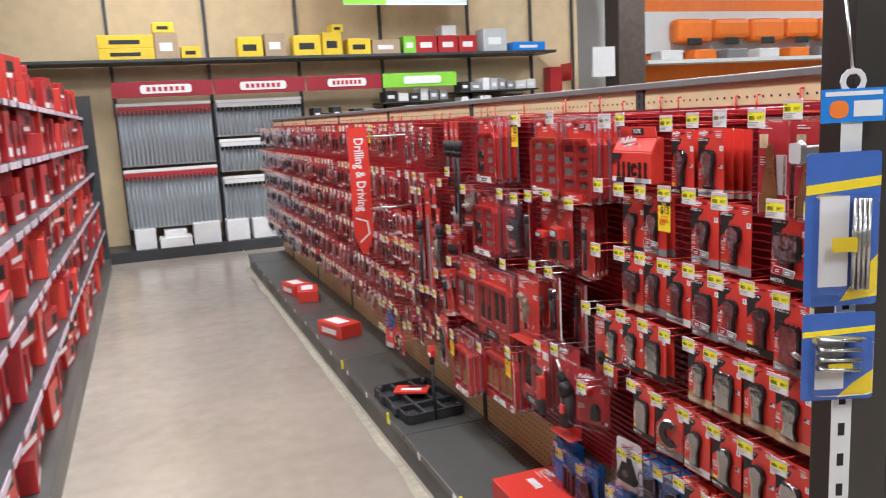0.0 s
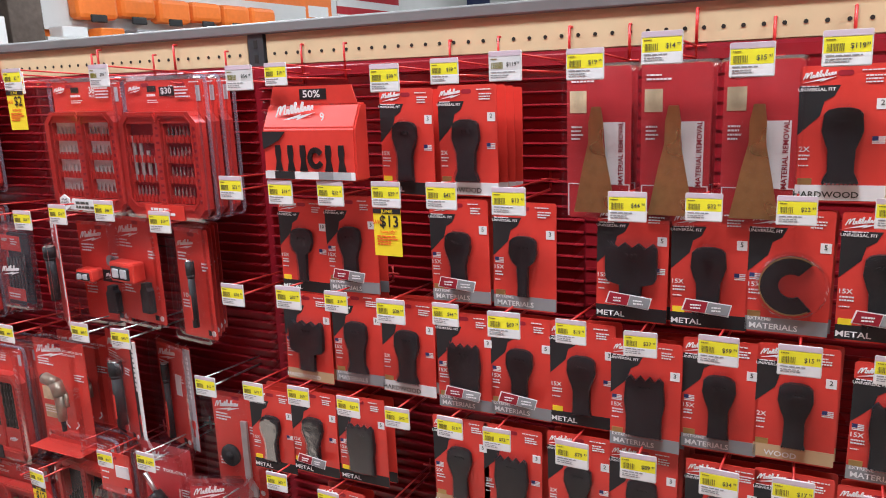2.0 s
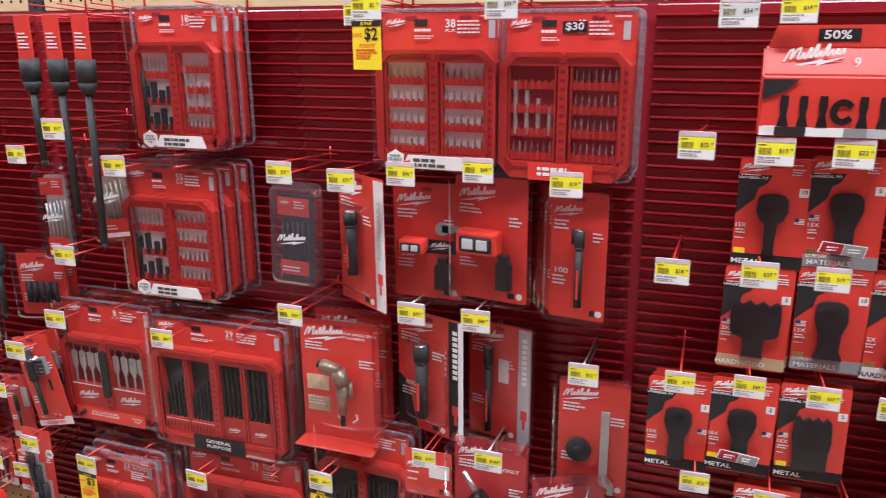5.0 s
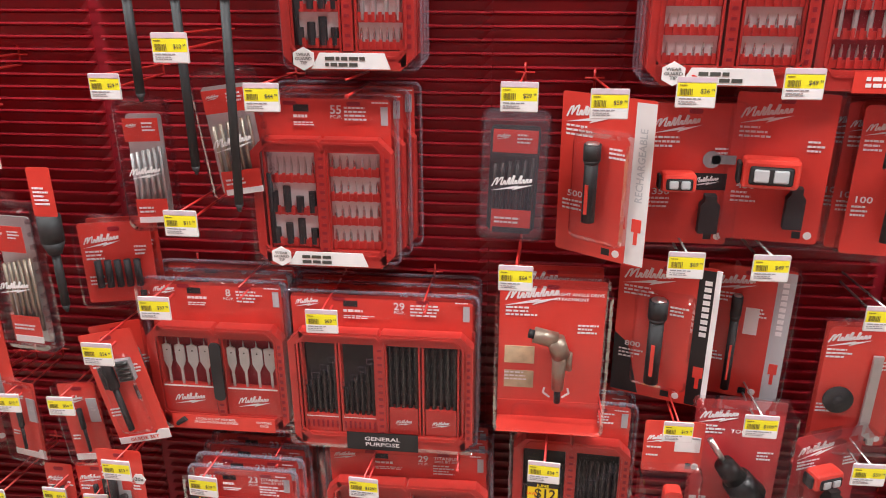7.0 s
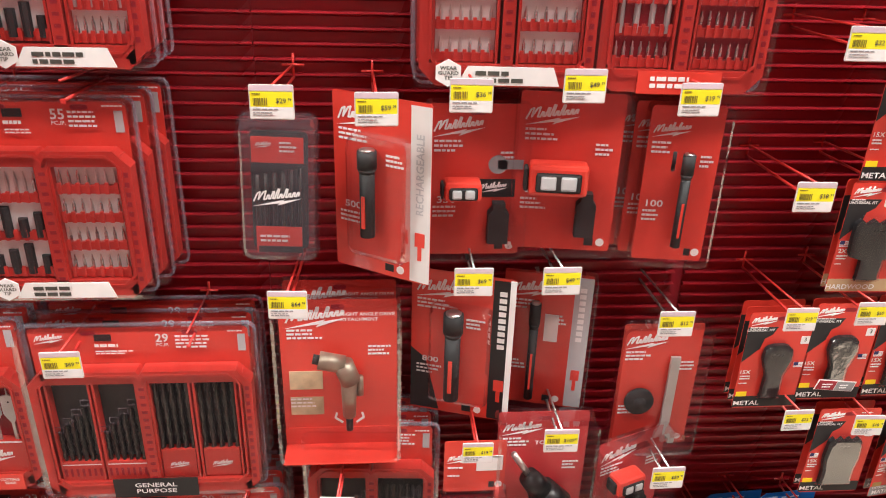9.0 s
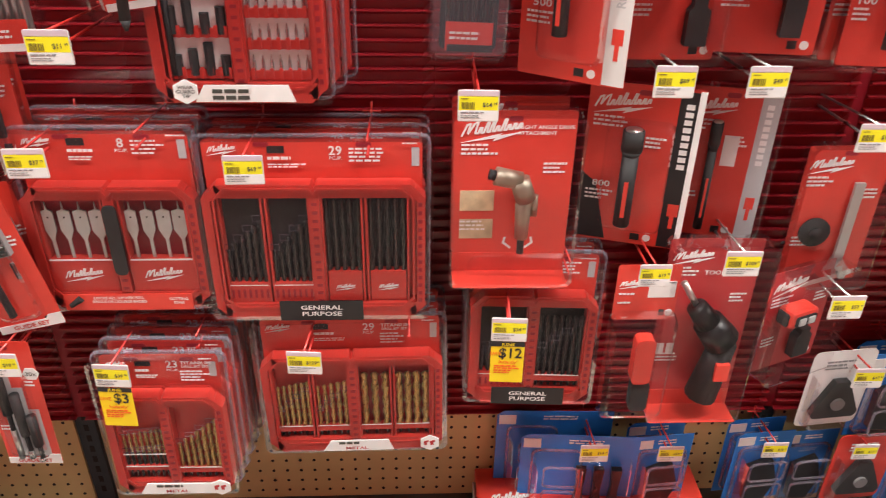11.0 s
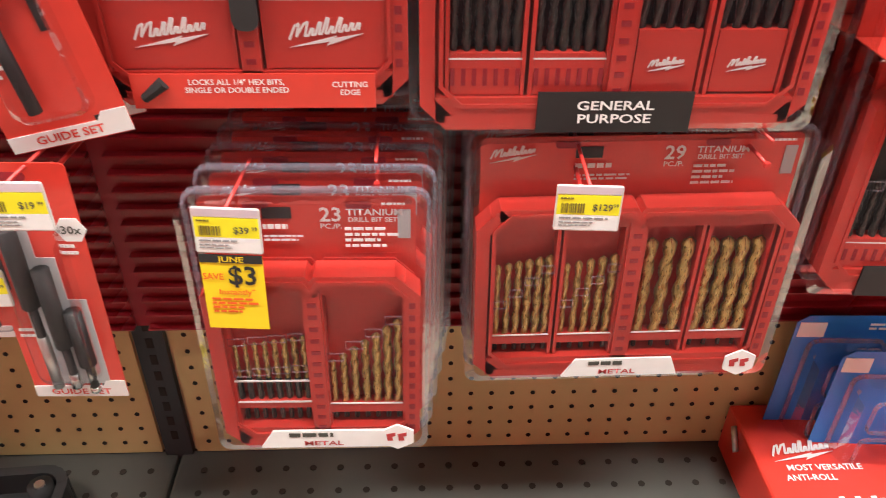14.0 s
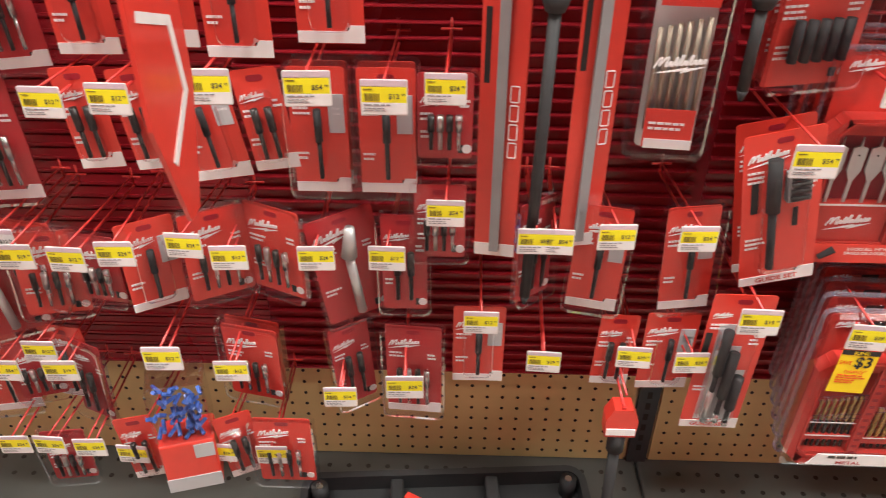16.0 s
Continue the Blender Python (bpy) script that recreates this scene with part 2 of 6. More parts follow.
def word_mesh(s):
    """A flat mesh of the letters, one unit high at the capitals, standing in X and Z."""
    if s not in WORDS:
        cu = bpy.data.curves.new("lettering", "FONT")
        cu.body, cu.align_x, cu.align_y, cu.resolution_u, cu.offset = s, "CENTER", "CENTER", 2, 0.018
        ob = bpy.data.objects.new("lettering", cu)
        me = bpy.data.meshes.new_from_object(ob)
        bpy.data.objects.remove(ob)
        me.transform(Matrix.Scale(1.4, 4) @ Matrix.Rotation(radians(90), 4, "X"))
        WORDS[s] = me
    return WORDS[s]


def lettering(s, x, z, h, material, parent, y=-0.0012, wide=1.0, rot=0.0, slant=0.0):
    me = word_mesh(s).copy()
    me.materials.clear()
    me.materials.append(M[material])
    ob = new("lettering", me)
    ob.parent = parent
    ob.matrix_basis = Matrix.Translation((x, y, z)) @ Matrix.Rotation(radians(rot), 4, "Y") @ Matrix.Diagonal((h * wide, h, h, 1))
    return ob


def ribbon(bm, pts, w, y0, y1):
    """A stroke of width w along a line of points."""
    for i, ((xa, za), (xb, zb)) in enumerate(zip(pts, pts[1:])):
        y0, y1 = (y0 - .00012, y1 + .00012) if i % 2 else (y0, y1) if i == 0 else (y0 + .00012, y1 - .00012)
        d = Vector((xb - xa, zb - za))
        if d.length == 0:
            continue
        n = Vector((-d.y, d.x)).normalized() * w * 0.5
        e = d.normalized() * w * 0.25
        prism(bm, [(xa - e.x + n.x, za - e.y + n.y), (xa - e.x - n.x, za - e.y - n.y), (xb + e.x - n.x, zb + e.y - n.y), (xb + e.x + n.x, zb + e.y + n.y)], y0, y1)


def maker_mark(bm, x, z, w, y=-0.001):
    """The maker's mark as a plain shape: a thick slanting scribble over a jagged bolt."""
    h = w * 0.21
    pts = [(0, 0), (.03, .95), (.08, 1.05), (.09, .15), (.15, 1.0), (.2, 1.1), (.21, .1)]
    for i, k in enumerate((.55, .95, 1.2, .5, 1.1, .5, .55, .5)):
        u = .26 + i * .092
        pts += [(u, .08), (u + .012, k), (u + .045, k * .96), (u + .05, .1)]
    line = [(x + u * w + .06 * w * v, z + h * v * .9 + u * w * .13) for u, v in pts]
    ribbon(bm, line, w * 0.034, y, y + 0.0006)
    b = z - h * 0.25
    prism(bm, [(x - w * .02, b - h * .32), (x + w * .56, b + h * .08), (x + w * .5, b - h * .2), (x + w * 1.02, b + h * .62), (x + w * .62, b + h * .3), (x + w * .66, b + h * .48)], y, y + 0.0006)


def small_print(bm, x, z, w, rows, pitch, rnd, y=-0.001, h=0.45):
    for r in range(rows):
        ln, u = w * rnd.uniform(0.6, 1.0), x
        while u < x + ln:
            k = rnd.uniform(0.08, 0.22) * w
            box(bm, u, min(u + k, x + ln), y, y + 0.0005, z - r * pitch - pitch * h, z - r * pitch)
            u += k + w * 0.035


def at(x, y, z, turn=0.0, lean=0.0, tilt=0.0):
    """Pose of a thing that hangs on the gondola and faces the aisle."""
    return pose(x, y, z, 0, 0, -90 + turn) @ pose(0, 0, 0, tilt, lean, 0)


TEMPLATES = {}


def placed(key, m, build):
    """Build a kind once, then copy it."""
    if key in TEMPLATES:
        return copy_thing(TEMPLATES[key], m)
    TEMPLATES[key] = build(m)
    return TEMPLATES[key]
# ---- hall ----
def slab(name, x0, x1, y0, y1, z0, z1, material, label, category="wall"):
    bm = bmesh.new()
    box(bm, x0, x1, y0, y1, z0, z1)
    return solid(name, bm, material, label, category, "structure")


slab("floor", -9, 45, -8, 14, -0.2, 0.0, "floor", "polished grey-beige concrete shop floor", "floor")
slab("ceiling", -9, 45, -8, 14, 5.2, 5.4, "ceil", "pale painted hall ceiling", "ceiling")
slab("wall_west", -9.2, -9, -8.2, 14.2, 0, 5.2, "wallwhite", "white painted hall wall")
slab("wall_east", 45, 45.2, -8.2, 14.2, 0, 5.2, "wallwhite", "white painted hall wall")
slab("wall_south", -9, 45, -8.2, -8, 0, 5.2, "wallwhite", "white painted hall wall")
slab("wall_north", -9, 45, 12.4, 12.6, 0, 5.2, "wallwhite", "white painted hall wall behind the end display")

# worn strip of floor along the base of the gondola
bm = bmesh.new()
row = []
for i in range(420):
    y = 0.3 + i * 0.022
    w = 0.022 + 0.05 * noise.noise(Vector((y * 1.3, 0, 0))) ** 2 * 3 + 0.006 * noise.noise(Vector((y * 5, 3, 0)))
    row.append((bm.verts.new((KERB - 0.004, y, 0.0008)), bm.verts.new((KERB - 0.02 - max(0.004, w), y, 0.0008))))
for (p0, p1), (q0, q1) in zip(row, row[1:]):
    bm.faces.new((p0, q0, q1, p1))
solid("dirt_strip", bm, "dirt", "yellowed worn dirt along the deck edge", "dirt", "stuff")


def ceiling_lamp(m):
    root = thing("ceiling_lamp", m, "white fluorescent strip lamp under the ceiling", "lamp", "ceiling strip lamps")
    bm = bmesh.new()
    box(bm, -0.16, 0.16, -0.62, 0.62, 0.03, 0.1, 0.01)
    part("housing", bm, "wallwhite", root)
    for dx in (-0.08, 0.08):
        bm = bmesh.new()
        rod(bm, (dx, -0.58, 0.0), (dx, 0.58, 0.0), 0.019, 10)
        part("tube", bm, "tubeglow", root, "glowing tube", True)
    for dy in (-0.4, 0.4):
        bm = bmesh.new()
        rod(bm, (0, dy, 0.1), (0, dy, 5.2 - LAMP_Z), 0.004, 6)
        part("hanger", bm, "zinc", root)
    return root


placed("lamp", pose(36.0, 11.6, LAMP_Z, 0, 0, 90), ceiling_lamp)
for x, y in LAMP_SPOTS:
    placed("lamp", pose(x, y, LAMP_Z), ceiling_lamp)
    la = bpy.data.lights.new("strip_light", "AREA")
    la.shape, la.size, la.size_y, la.energy, la.color = "RECTANGLE", 0.45, 1.6, LAMP_WATTS if y < 7 else FAR_WATTS, (1.0, 0.97, 0.925)
    ob = new("strip_light", la)
    ob.matrix_basis = pose(x, y, LAMP_Z - 0.06)


# ---- the pegboard gondola ----
END = 9.35
RED_TOP, RED_BOT, TOP = 1.515, 0.362, 1.585
gond = thing("gondola", pose(0, 0, 0), "charcoal steel gondola with tan pegboard and red slat panels", "shelving", kind="structure")


def wall_part(name, x0, x1, y0, y1, z0, z1, material, label="", bevel=0.0):
    b_ = bmesh.new()
    box(b_, x0, x1, y0, y1, z0, z1, bevel)
    return part(name, b_, material, gond, label)


wall_part("back_panel", WALL, WALL + 0.02, UPRIGHTS[0], END, DECK, TOP - 0.01, "peg")
for i, (a, b) in enumerate(zip(UPRIGHTS, UPRIGHTS[1:] + [END])):
    if a >= END:
        break
    b = min(b, END)
    for nm, z0, z1, mt in (("top_pegboard", RED_TOP, TOP - 0.02, "peg"), ("low_pegboard", DECK, RED_BOT, "pegdark")):
        p = wall_part(nm, WALL - 0.006, WALL - 0.0005, a + 0.022, b - 0.022, z0 + 0.002, z1, mt)
        if i < 5:
            b_ = bmesh.new()
            zz = z0 + 0.021
            while zz < z1 - 0.008:
                yy = a + 0.04
                while yy < b - 0.035:
                    rod(b_, (WALL - 0.0068, yy, zz), (WALL - 0.004, yy, zz), 0.0031, 7)
                    yy += 0.0254
                zz += 0.0254
            part("peg_holes", b_, "hole", p)
for y in UPRIGHTS:
    if y < END:
        up = wall_part("upright", WALL - 0.0095, WALL + 0.05, y - 0.017, y + 0.017, DECK - 0.02, TOP + 0.005, "frame", "slotted charcoal upright")
        b_ = bmesh.new()
        z = DECK + 0.03
        while z < TOP - 0.02:
            box(b_, WALL - 0.0102, WALL - 0.008, y - 0.004, y + 0.004, z, z + 0.014)
            z += 0.0254
        part("slots", b_, "hole", up)
wall_part("top_rail", WALL - 0.014, WALL + 0.05, UPRIGHTS[0], END, TOP - 0.014, TOP + 0.006, "rail", "grey steel top rail", 0.003)
wall_part("back_rail", WALL + 0.02, WALL + 0.05, UPRIGHTS[0], END, 0.0, TOP - 0.02, "frame")
# base deck
for a, b in zip(UPRIGHTS, UPRIGHTS[1:] + [END]):
    if a >= END:
        break
    b = min(b, END)
    dk = wall_part("deck_shelf", KERB, WALL - 0.001, a + 0.0015, b - 0.0015, DECK - 0.03, DECK, "deck", "dark grey perforated deck", 0.004)
    b_ = bmesh.new()
    for xx in (WALL - 0.035, WALL - 0.07):
        yy = a + 0.03
        while yy < b - 0.02:
            rod(b_, (xx, yy, DECK - 0.002), (xx, yy, DECK + 0.0006), 0.0044, 8)
            yy += 0.034
    part("deck_holes", b_, "hole", dk)
    wall_part("kick_plate", KERB + 0.012, KERB + 0.024, a + 0.002, b - 0.002, 0.002, DECK - 0.031, "frame")
    b_ = bmesh.new()
    for k in range(3):
        yy = a + 0.2 + 0.4 * k
        box(b_, KERB - 0.003, KERB + 0.0, yy, yy + 0.03, DECK - 0.028, DECK - 0.003)
    part("edge_clip", b_, "offwhite", dk)
for y in (4.05, 4.95, 3.15):
    wall_part("edge_flag", KERB - 0.012, KERB - 0.002, y, y + 0.012, DECK - 0.02, DECK + 0.03, "yellow", "yellow edge marker")

# red slats: one object each near the aisle mouth, joined further off
PITCH = 0.0195
ROWS_N = int((RED_TOP - RED_BOT) / PITCH)


def slat_mesh(y0, y1):
    b_ = bmesh.new()
    prof = [(0.0, 0.0), (-0.0085, 0.0002), (-0.0105, 0.0012), (-0.0102, 0.0028), (-0.0012, 0.0036), (-0.0012, PITCH - 0.0035), (0.0, PITCH - 0.0015)]
    a = [b_.verts.new((x, y0, z)) for x, z in prof]
    c = [b_.verts.new((x, y1, z)) for x, z in prof]
    n = len(prof)
    for i in range(n):
        b_.faces.new((a[i], a[(i + 1) % n], c[(i + 1) % n], c[i]))
    b_.faces.new(a[::-1])
    b_.faces.new(c)
    bmesh.ops.recalc_face_normals(b_, faces=b_.faces)
    return b_


panels = thing("slat_panel", pose(0, 0, 0), "red painted steel slat panels on the gondola", "slat panel", kind="structure")
b_ = bmesh.new()
box(b_, WALL - 0.011, WALL - 0.0097, UPRIGHTS[0] + 0.02, END - 0.02, RED_BOT, RED_TOP)
part("panel_back", b_, "maroon", panels)
spans = []
for a in UPRIGHTS:
    for s in (0, 1):
        y0 = a + 0.008 + s * 0.604
        if y0 + 0.6 < END + 0.05:
            spans.append(y0)
tmp = bpy.data.meshes.new("slat")
b_ = slat_mesh(0, 0.602)
b_.to_mesh(tmp)
b_.free()
tmp.materials.append(M["slat"])
far = bmesh.new()
for y0 in spans:
    for r in range(ROWS_N):
        z = RED_BOT + r * PITCH
        if y0 < 4.0 and y0 > 1.5:
            ob = new("slat", tmp)
            ob.parent = panels
            ob.location = (WALL - 0.011, y0, z)
        else:
            box(far, WALL - 0.015, WALL - 0.011, y0, y0 + 0.602, z + 0.001, z + 0.005)
            box(far, WALL - 0.013, WALL - 0.011, y0, y0 + 0.602, z + 0.005, z + PITCH - 0.003)
tagged(part("far_slats", far, "slat", panels), kind="stuff")
# ---- hooks with price tags ----
def hook(y, z, x, price="", flag="", tint="yellow", turn=0.0, wire="hookred", lean=0.0, plain=False):
    """A wire hook from the panel to x with a price tag on its tip; flag: a sale slip under the tag."""
    reach = round((WALL - 0.014 - x) / .89 * 50) / 50
    tall = z > 1.46

    def build(m):
        root = thing("peg_hook", m, ("red" if wire == "hookred" else "zinc") + " wire peg hook" + (", bare tip" if not price else " with a yellow sale slip below its tag" if flag else " with yellow and white price tag" if tint == "yellow" else " with faded white price tag"), "price hook", "price hooks on the gondola")
        bm = bmesh.new()
        rod(bm, (0, 0.002, -0.004), (0, reach, -0.012), 0.0022, 6)
        rod(bm, (0, reach - 0.002, -0.012), (0, reach - 0.002, 0.022), 0.0022, 6)
        rod(bm, (0, 0.002, 0.021), (0, reach, 0.006), 0.0018, 6)
        rod(bm, (-0.016, reach - 0.004, 0.006), (0.016, reach - 0.004, 0.006), 0.002, 6)
        if tall:
            rod(bm, (0, reach - .003, .006), (0, reach - .003, .062), .0025, 6)
            rod(bm, (0, reach - .003, .062), (0, reach + .008, .062), .0025, 6)
        part("wire", bm, wire, root, "", True)
        if not price:
            bm = bmesh.new()
            box(bm, -.003, .003, -.001, .004, -.007, -.001, .001)
            part("tip", bm, wire, root)
            return root
        bm = bmesh.new()
        prism(bm, rounded(-0.027, 0.027, -0.02, 0.023, 0.002, 2), 0.0, 0.0018)
        h = part("tag_holder", bm, "offwhite", root, "white tag holder")
        if plain:
            if tint != "blank":
                bm = bmesh.new()
                box(bm, -0.0255, 0.0255, -0.0008, 0.0, -0.004, 0.0145)
                part("price_label", bm, tint, h)
            return root
        bm = bmesh.new()
        box(bm, -0.0262, 0.0262, -0.0008, 0.0, 0.0155, 0.0225)
        part("holder_lip", bm, "paleink", h)
        bm = bmesh.new()
        box(bm, -0.0255, 0.0255, -0.0008, 0.0, -0.004, 0.0145)
        part("price_label", bm, tint, h, "yellow paper band")
        bm = bmesh.new()
        box(bm, -0.0255, 0.0255, -0.0008, 0.0, -0.0185, -0.0042)
        part("name_label", bm, "white", h)
        bm = bmesh.new()
        r = random.Random(len(price) * 7 + 1)
        u = -0.022
        while u < -0.004:
            w = r.choice((0.0005, 0.0009, 0.0013))
            box(bm, u, u + w, -0.0014, -0.0008, -0.002, 0.007)
            u += w + r.choice((0.0007, 0.0012))
        small_print(bm, -0.023, 0.0125, 0.014, 1, 0.003, r, -0.0014)
        part("barcode", bm, "barink", h)
        bm = bmesh.new()
        small_print(bm, -0.023, -0.0062, 0.044, 1, 0.003, r, -0.0014, 0.5)
        small_print(bm, -0.023, -0.0105, 0.030, 2, 0.003, r, -0.0014, 0.35)
        part("slip_print", bm, "grey", h)
        if price:
            lettering("$" + price, 0.0115, 0.0035, 0.0062, "ink", h, -0.0016, 0.95)
            lettering("99", 0.0222, 0.0055, 0.0034, "ink", h, -0.0016, 0.95)
        if flag:
            f = bmesh.new()
            prism(f, [(-0.026, -0.1), (0.0255, -0.1), (0.0255, -0.022), (-0.026, -0.022)], 0.0005, 0.0012)
            fl = part("sale_slip", f, "flagyellow", h, "yellow sale slip")
            f = bmesh.new()
            box(f, -0.026, 0.0255, -0.0003, 0.0005, -0.0295, -0.0215)
            part("slip_head", f, "black", fl)
            lettering("JUNE", 0, -0.0257, 0.0055, "flagyellow", fl, -0.0008, 1.2)
            lettering("$" + flag, 0.008 if len(flag) < 2 else 0.004, -0.043, 0.019, "black", fl, -0.0004, 0.9)
            lettering("SAVE", -0.0165 if len(flag) < 2 else -0.019, -0.044, 0.0065, "orange_ink", fl, -0.0004, 0.85)
            f = bmesh.new()
            r = random.Random(5)
            lettering("Instantly*", 0.002, -0.0595, 0.0058, "orange_ink", fl, -0.0004, 1.0)
            small_print(f, -0.02, -0.066, 0.04, 4, 0.0045, r, -0.0004)
            part("slip_print", f, "orange_ink", fl)
        return root

    return placed(("hook", reach, price, flag, tint, wire, plain, tall), at(x, y, z, turn, lean) @ Matrix.Scale(.89, 4), build)


# ---- blister cards of saw blades ----
PROFILES = {
    "wide": ((0.03, .88), (.07, .97), (.3, 1.0), (.56, .96), (.62, .86), (.67, .42), (.94, .40), (1, .44)),
    "plunge": ((0, .2), (.025, .42), (.08, .56), (.26, .6), (.4, .5), (.52, .38), (.6, .34), (.95, .36), (1, .4)),
    "narrow": ((0, .2), (.025, .42), (.08, .56), (.28, .6), (.42, .46), (.5, .24), (.9, .2), (1, .22)),
    "tall": ((0, .2), (.025, .44), (.08, .58), (.3, .63), (.42, .54), (.55, .42), (.85, .4), (.93, .5), (1, .56)),
    "block": ((.02, .60), (.07, .72), (.42, .78), (.56, .73), (.66, .68), (.9, .68), (1, .70)),
}
FOOT = {"METAL": ("black", "white"), "HARDWOOD": ("white", "ink"), "MATERIAL": ("grey", "white"), "WOOD": ("tan", "white"), "TAN": ("tan", "white")}


def blade_card(key, m, lean_parts=False):
    style, foot, banner = key
    W, H = 0.0465, 0.155

    def build(mm):
        rnd = random.Random(style + foot)
        root = thing("blade_pack", mm, "red blister card, black saw blade, " + {"METAL": "black", "HARDWOOD": "white", "MATERIAL": "grey", "WOOD": "tan", "TAN": "tan"}[foot] + " foot band", "blade pack", "saw blade packs on hooks")
        bm = bmesh.new()
        prism(bm, rounded(-W, W, -H, 0.0, 0.004, 3), 0, 0.0011)
        card = part("card", bm, "red", root, "glossy red card")
        bm = bmesh.new()
        prism(bm, [(-W, -.022), (-.004, -.022), (-.010, -.034), (-.020, -.040), (-.024, -.056), (-W, -.078)], -.0005, 0)
        part("corner_print", bm, "black", card)
        bm = bmesh.new()
        box(bm, -W, W, -.0005, 0, -H + .002, -H + .020)
        lettering("UNIVERSAL FIT", -.0285, -.0265, .0036, "white", card, -.0012, 1.15) if not lean_parts else None
        ft = part("foot_band", bm, FOOT[foot][0], card)
        lettering({"TAN": "HARDWOOD", "MATERIAL": "MATERIALS"}.get(foot, foot), -.014 if foot != "METAL" else -.027, -H + .0085, .0072, FOOT[foot][1], ft, -.0011, 1.25 if foot == "METAL" else 1.1)
        if foot == "MATERIAL":
            lettering("EXTREME", -.03, -H + .0175, .0042, "white", ft, -.0011, 1.1)
        if lean_parts:
            return root
        bm = bmesh.new()
        maker_mark(bm, -.043, -.015, .034)
        small_print(bm, .016, -.006, .026, 1, .003, rnd)
        small_print(bm, .02, -.012, .02, 3, .0035, rnd)
        small_print(bm, -.044, -.022, .026, 1, .0028, rnd)
        small_print(bm, -.044, -.1, .016, 2, .004, rnd)
        small_print(bm, -.044, -.112, .012, 1, .0028, rnd)
        part("print", bm, "white", card)
        bm = bmesh.new()
        box(bm, .032, .044, -.0006, 0, -.05, -.038)
        lettering("2X" if foot in ("HARDWOOD", "WOOD", "TAN") else "15X", -.0385, -.094, .0058, "white", card, -.0011, 1.15)
        n = part("count_label", bm, "white", card)
        lettering(rnd.choice(("2", "3", "5", "10")), .038, -.043, .006, "ink", n, -.0011)
        fx = .03 if rnd.random() < .5 else -.044
        bm = bmesh.new()
        for k in range(4):
            box(bm, fx, fx + .013, -.0006, 0, -.08 - .0022 * k - .0012, -.08 - .0022 * k)
        part("striped_patch", bm, "white", card)
        bm = bmesh.new()
        box(bm, fx, fx + .006, -.0011, -.0006, -.0845, -.0795)
        part("patch_corner", bm, "navy", card)
        if style != "wide":
            bm = bmesh.new()
            box(bm, -.044, -.029, -.0006, 0, -.135, -.1275)
            part("gold_patch", bm, "gold" if foot != "METAL" else "flagyellow", card)
        bm = bmesh.new()
        prism(bm, rounded(-.008, .008, -.012, -.006, .0028, 3), -.0004, .0003)
        part("hang_slot", bm, "maroon", card)
        # blade
        bm = bmesh.new()
        bw, top, bot = .034, -.047, -.132
        if style == "round":
            pts = []
            for i in range(19):
                a = radians(-52 - 256 * i / 18)
                pts.append((.004 + .037 * math.cos(a), -.092 + .037 * math.sin(a)))
            for i in range(13):
                a = radians(52 + 256 * (12 - i) / 12)
                a = radians(-300 + 240 * i / 12)
                pts.append((.004 + .015 * math.cos(a), -.092 + .015 * math.sin(a)))
            prism(bm, pts, -.006, -.002)
            out = [(.004 + .042 * math.cos(radians(a)), -.092 + .042 * math.sin(radians(a))) for a in range(0, 360, 20)]
        else:
            prof = PROFILES[style]
            right = [(bw * k, top + (bot - top) * u) for u, k in prof]
            jaw = []
            if style in ("wide", "block"):
                jaw = [(x * (1.5 if style == "wide" else 1.05), top - (.007 if k % 2 else 0)) for k, x in enumerate((-.018, -.012, -.006, 0, .006, .012, .018))]
            pts = right + [(-x, z) for x, z in right[::-1]] + jaw
            prism(bm, pts, -.0085, -.002)
            for i in range(3):
                rod(bm, (-.006 + .006 * i, -.0085, top - .016), (-.006 + .006 * i, -.0105, top - .016), .0026, 6)
            for i in range(9):
                x = bw * prof[-1][1] * (-.9 + 1.8 * i / 8)
                prism(bm, [(x - .0018, bot), (x + .0018, bot), (x, bot - .003)], -.006, -.003)
            out = [(x * 1.1, z) for x, z in [(bw * prof[0][1], top + .004)] + right + [(right[-1][0], bot - .004)]]
            out = out + [(-x, z) for x, z in out[::-1]]
        part("blade", bm, "blade", root, "black oxide blade")
        if style == "round":
            bm = bmesh.new()
            ribbon(bm, [(.036 * math.cos(radians(a)) + .004, -.092 + .036 * math.sin(radians(a))) for a in range(50, 312, 12)], .0016, -.0068, -.006)
            part("blade_edge", bm, "gold", root)
        bm = bmesh.new()
        blister(bm, out, .013, .84, -.0006)
        ob = part("blister", bm, "clear", root, "clear plastic bubble")
        if banner:
            bm = bmesh.new()
            prism(bm, [(-.026, -.112), (.03, -.117), (.026, -.133), (-.031, -.128)], -.0142, -.0136)
            bn = part("banner", bm, "white", root)
            bm = bmesh.new()
            prism(bm, [(-.0245, -.1132), (.0015, -.1155), (-.0022, -.1295), (-.029, -.127)], -.0147, -.0142)
            part("banner_field", bm, "maroon", bn)
            bm = bmesh.new()
            prism(bm, [(.0025, -.1157), (.0285, -.118), (.025, -.1318), (-.0012, -.1296)], -.0147, -.0142)
            part("banner_field", bm, "grey", bn)
            bm = bmesh.new()
            small_print(bm, -.02, -.119, .016, 2, .004, rnd, -.0151)
            small_print(bm, .006, -.121, .016, 2, .004, rnd, -.0151)
            part("banner_print", bm, "white", bn)
        return root

    return placed(("blade", lean_parts) + key, m, build)


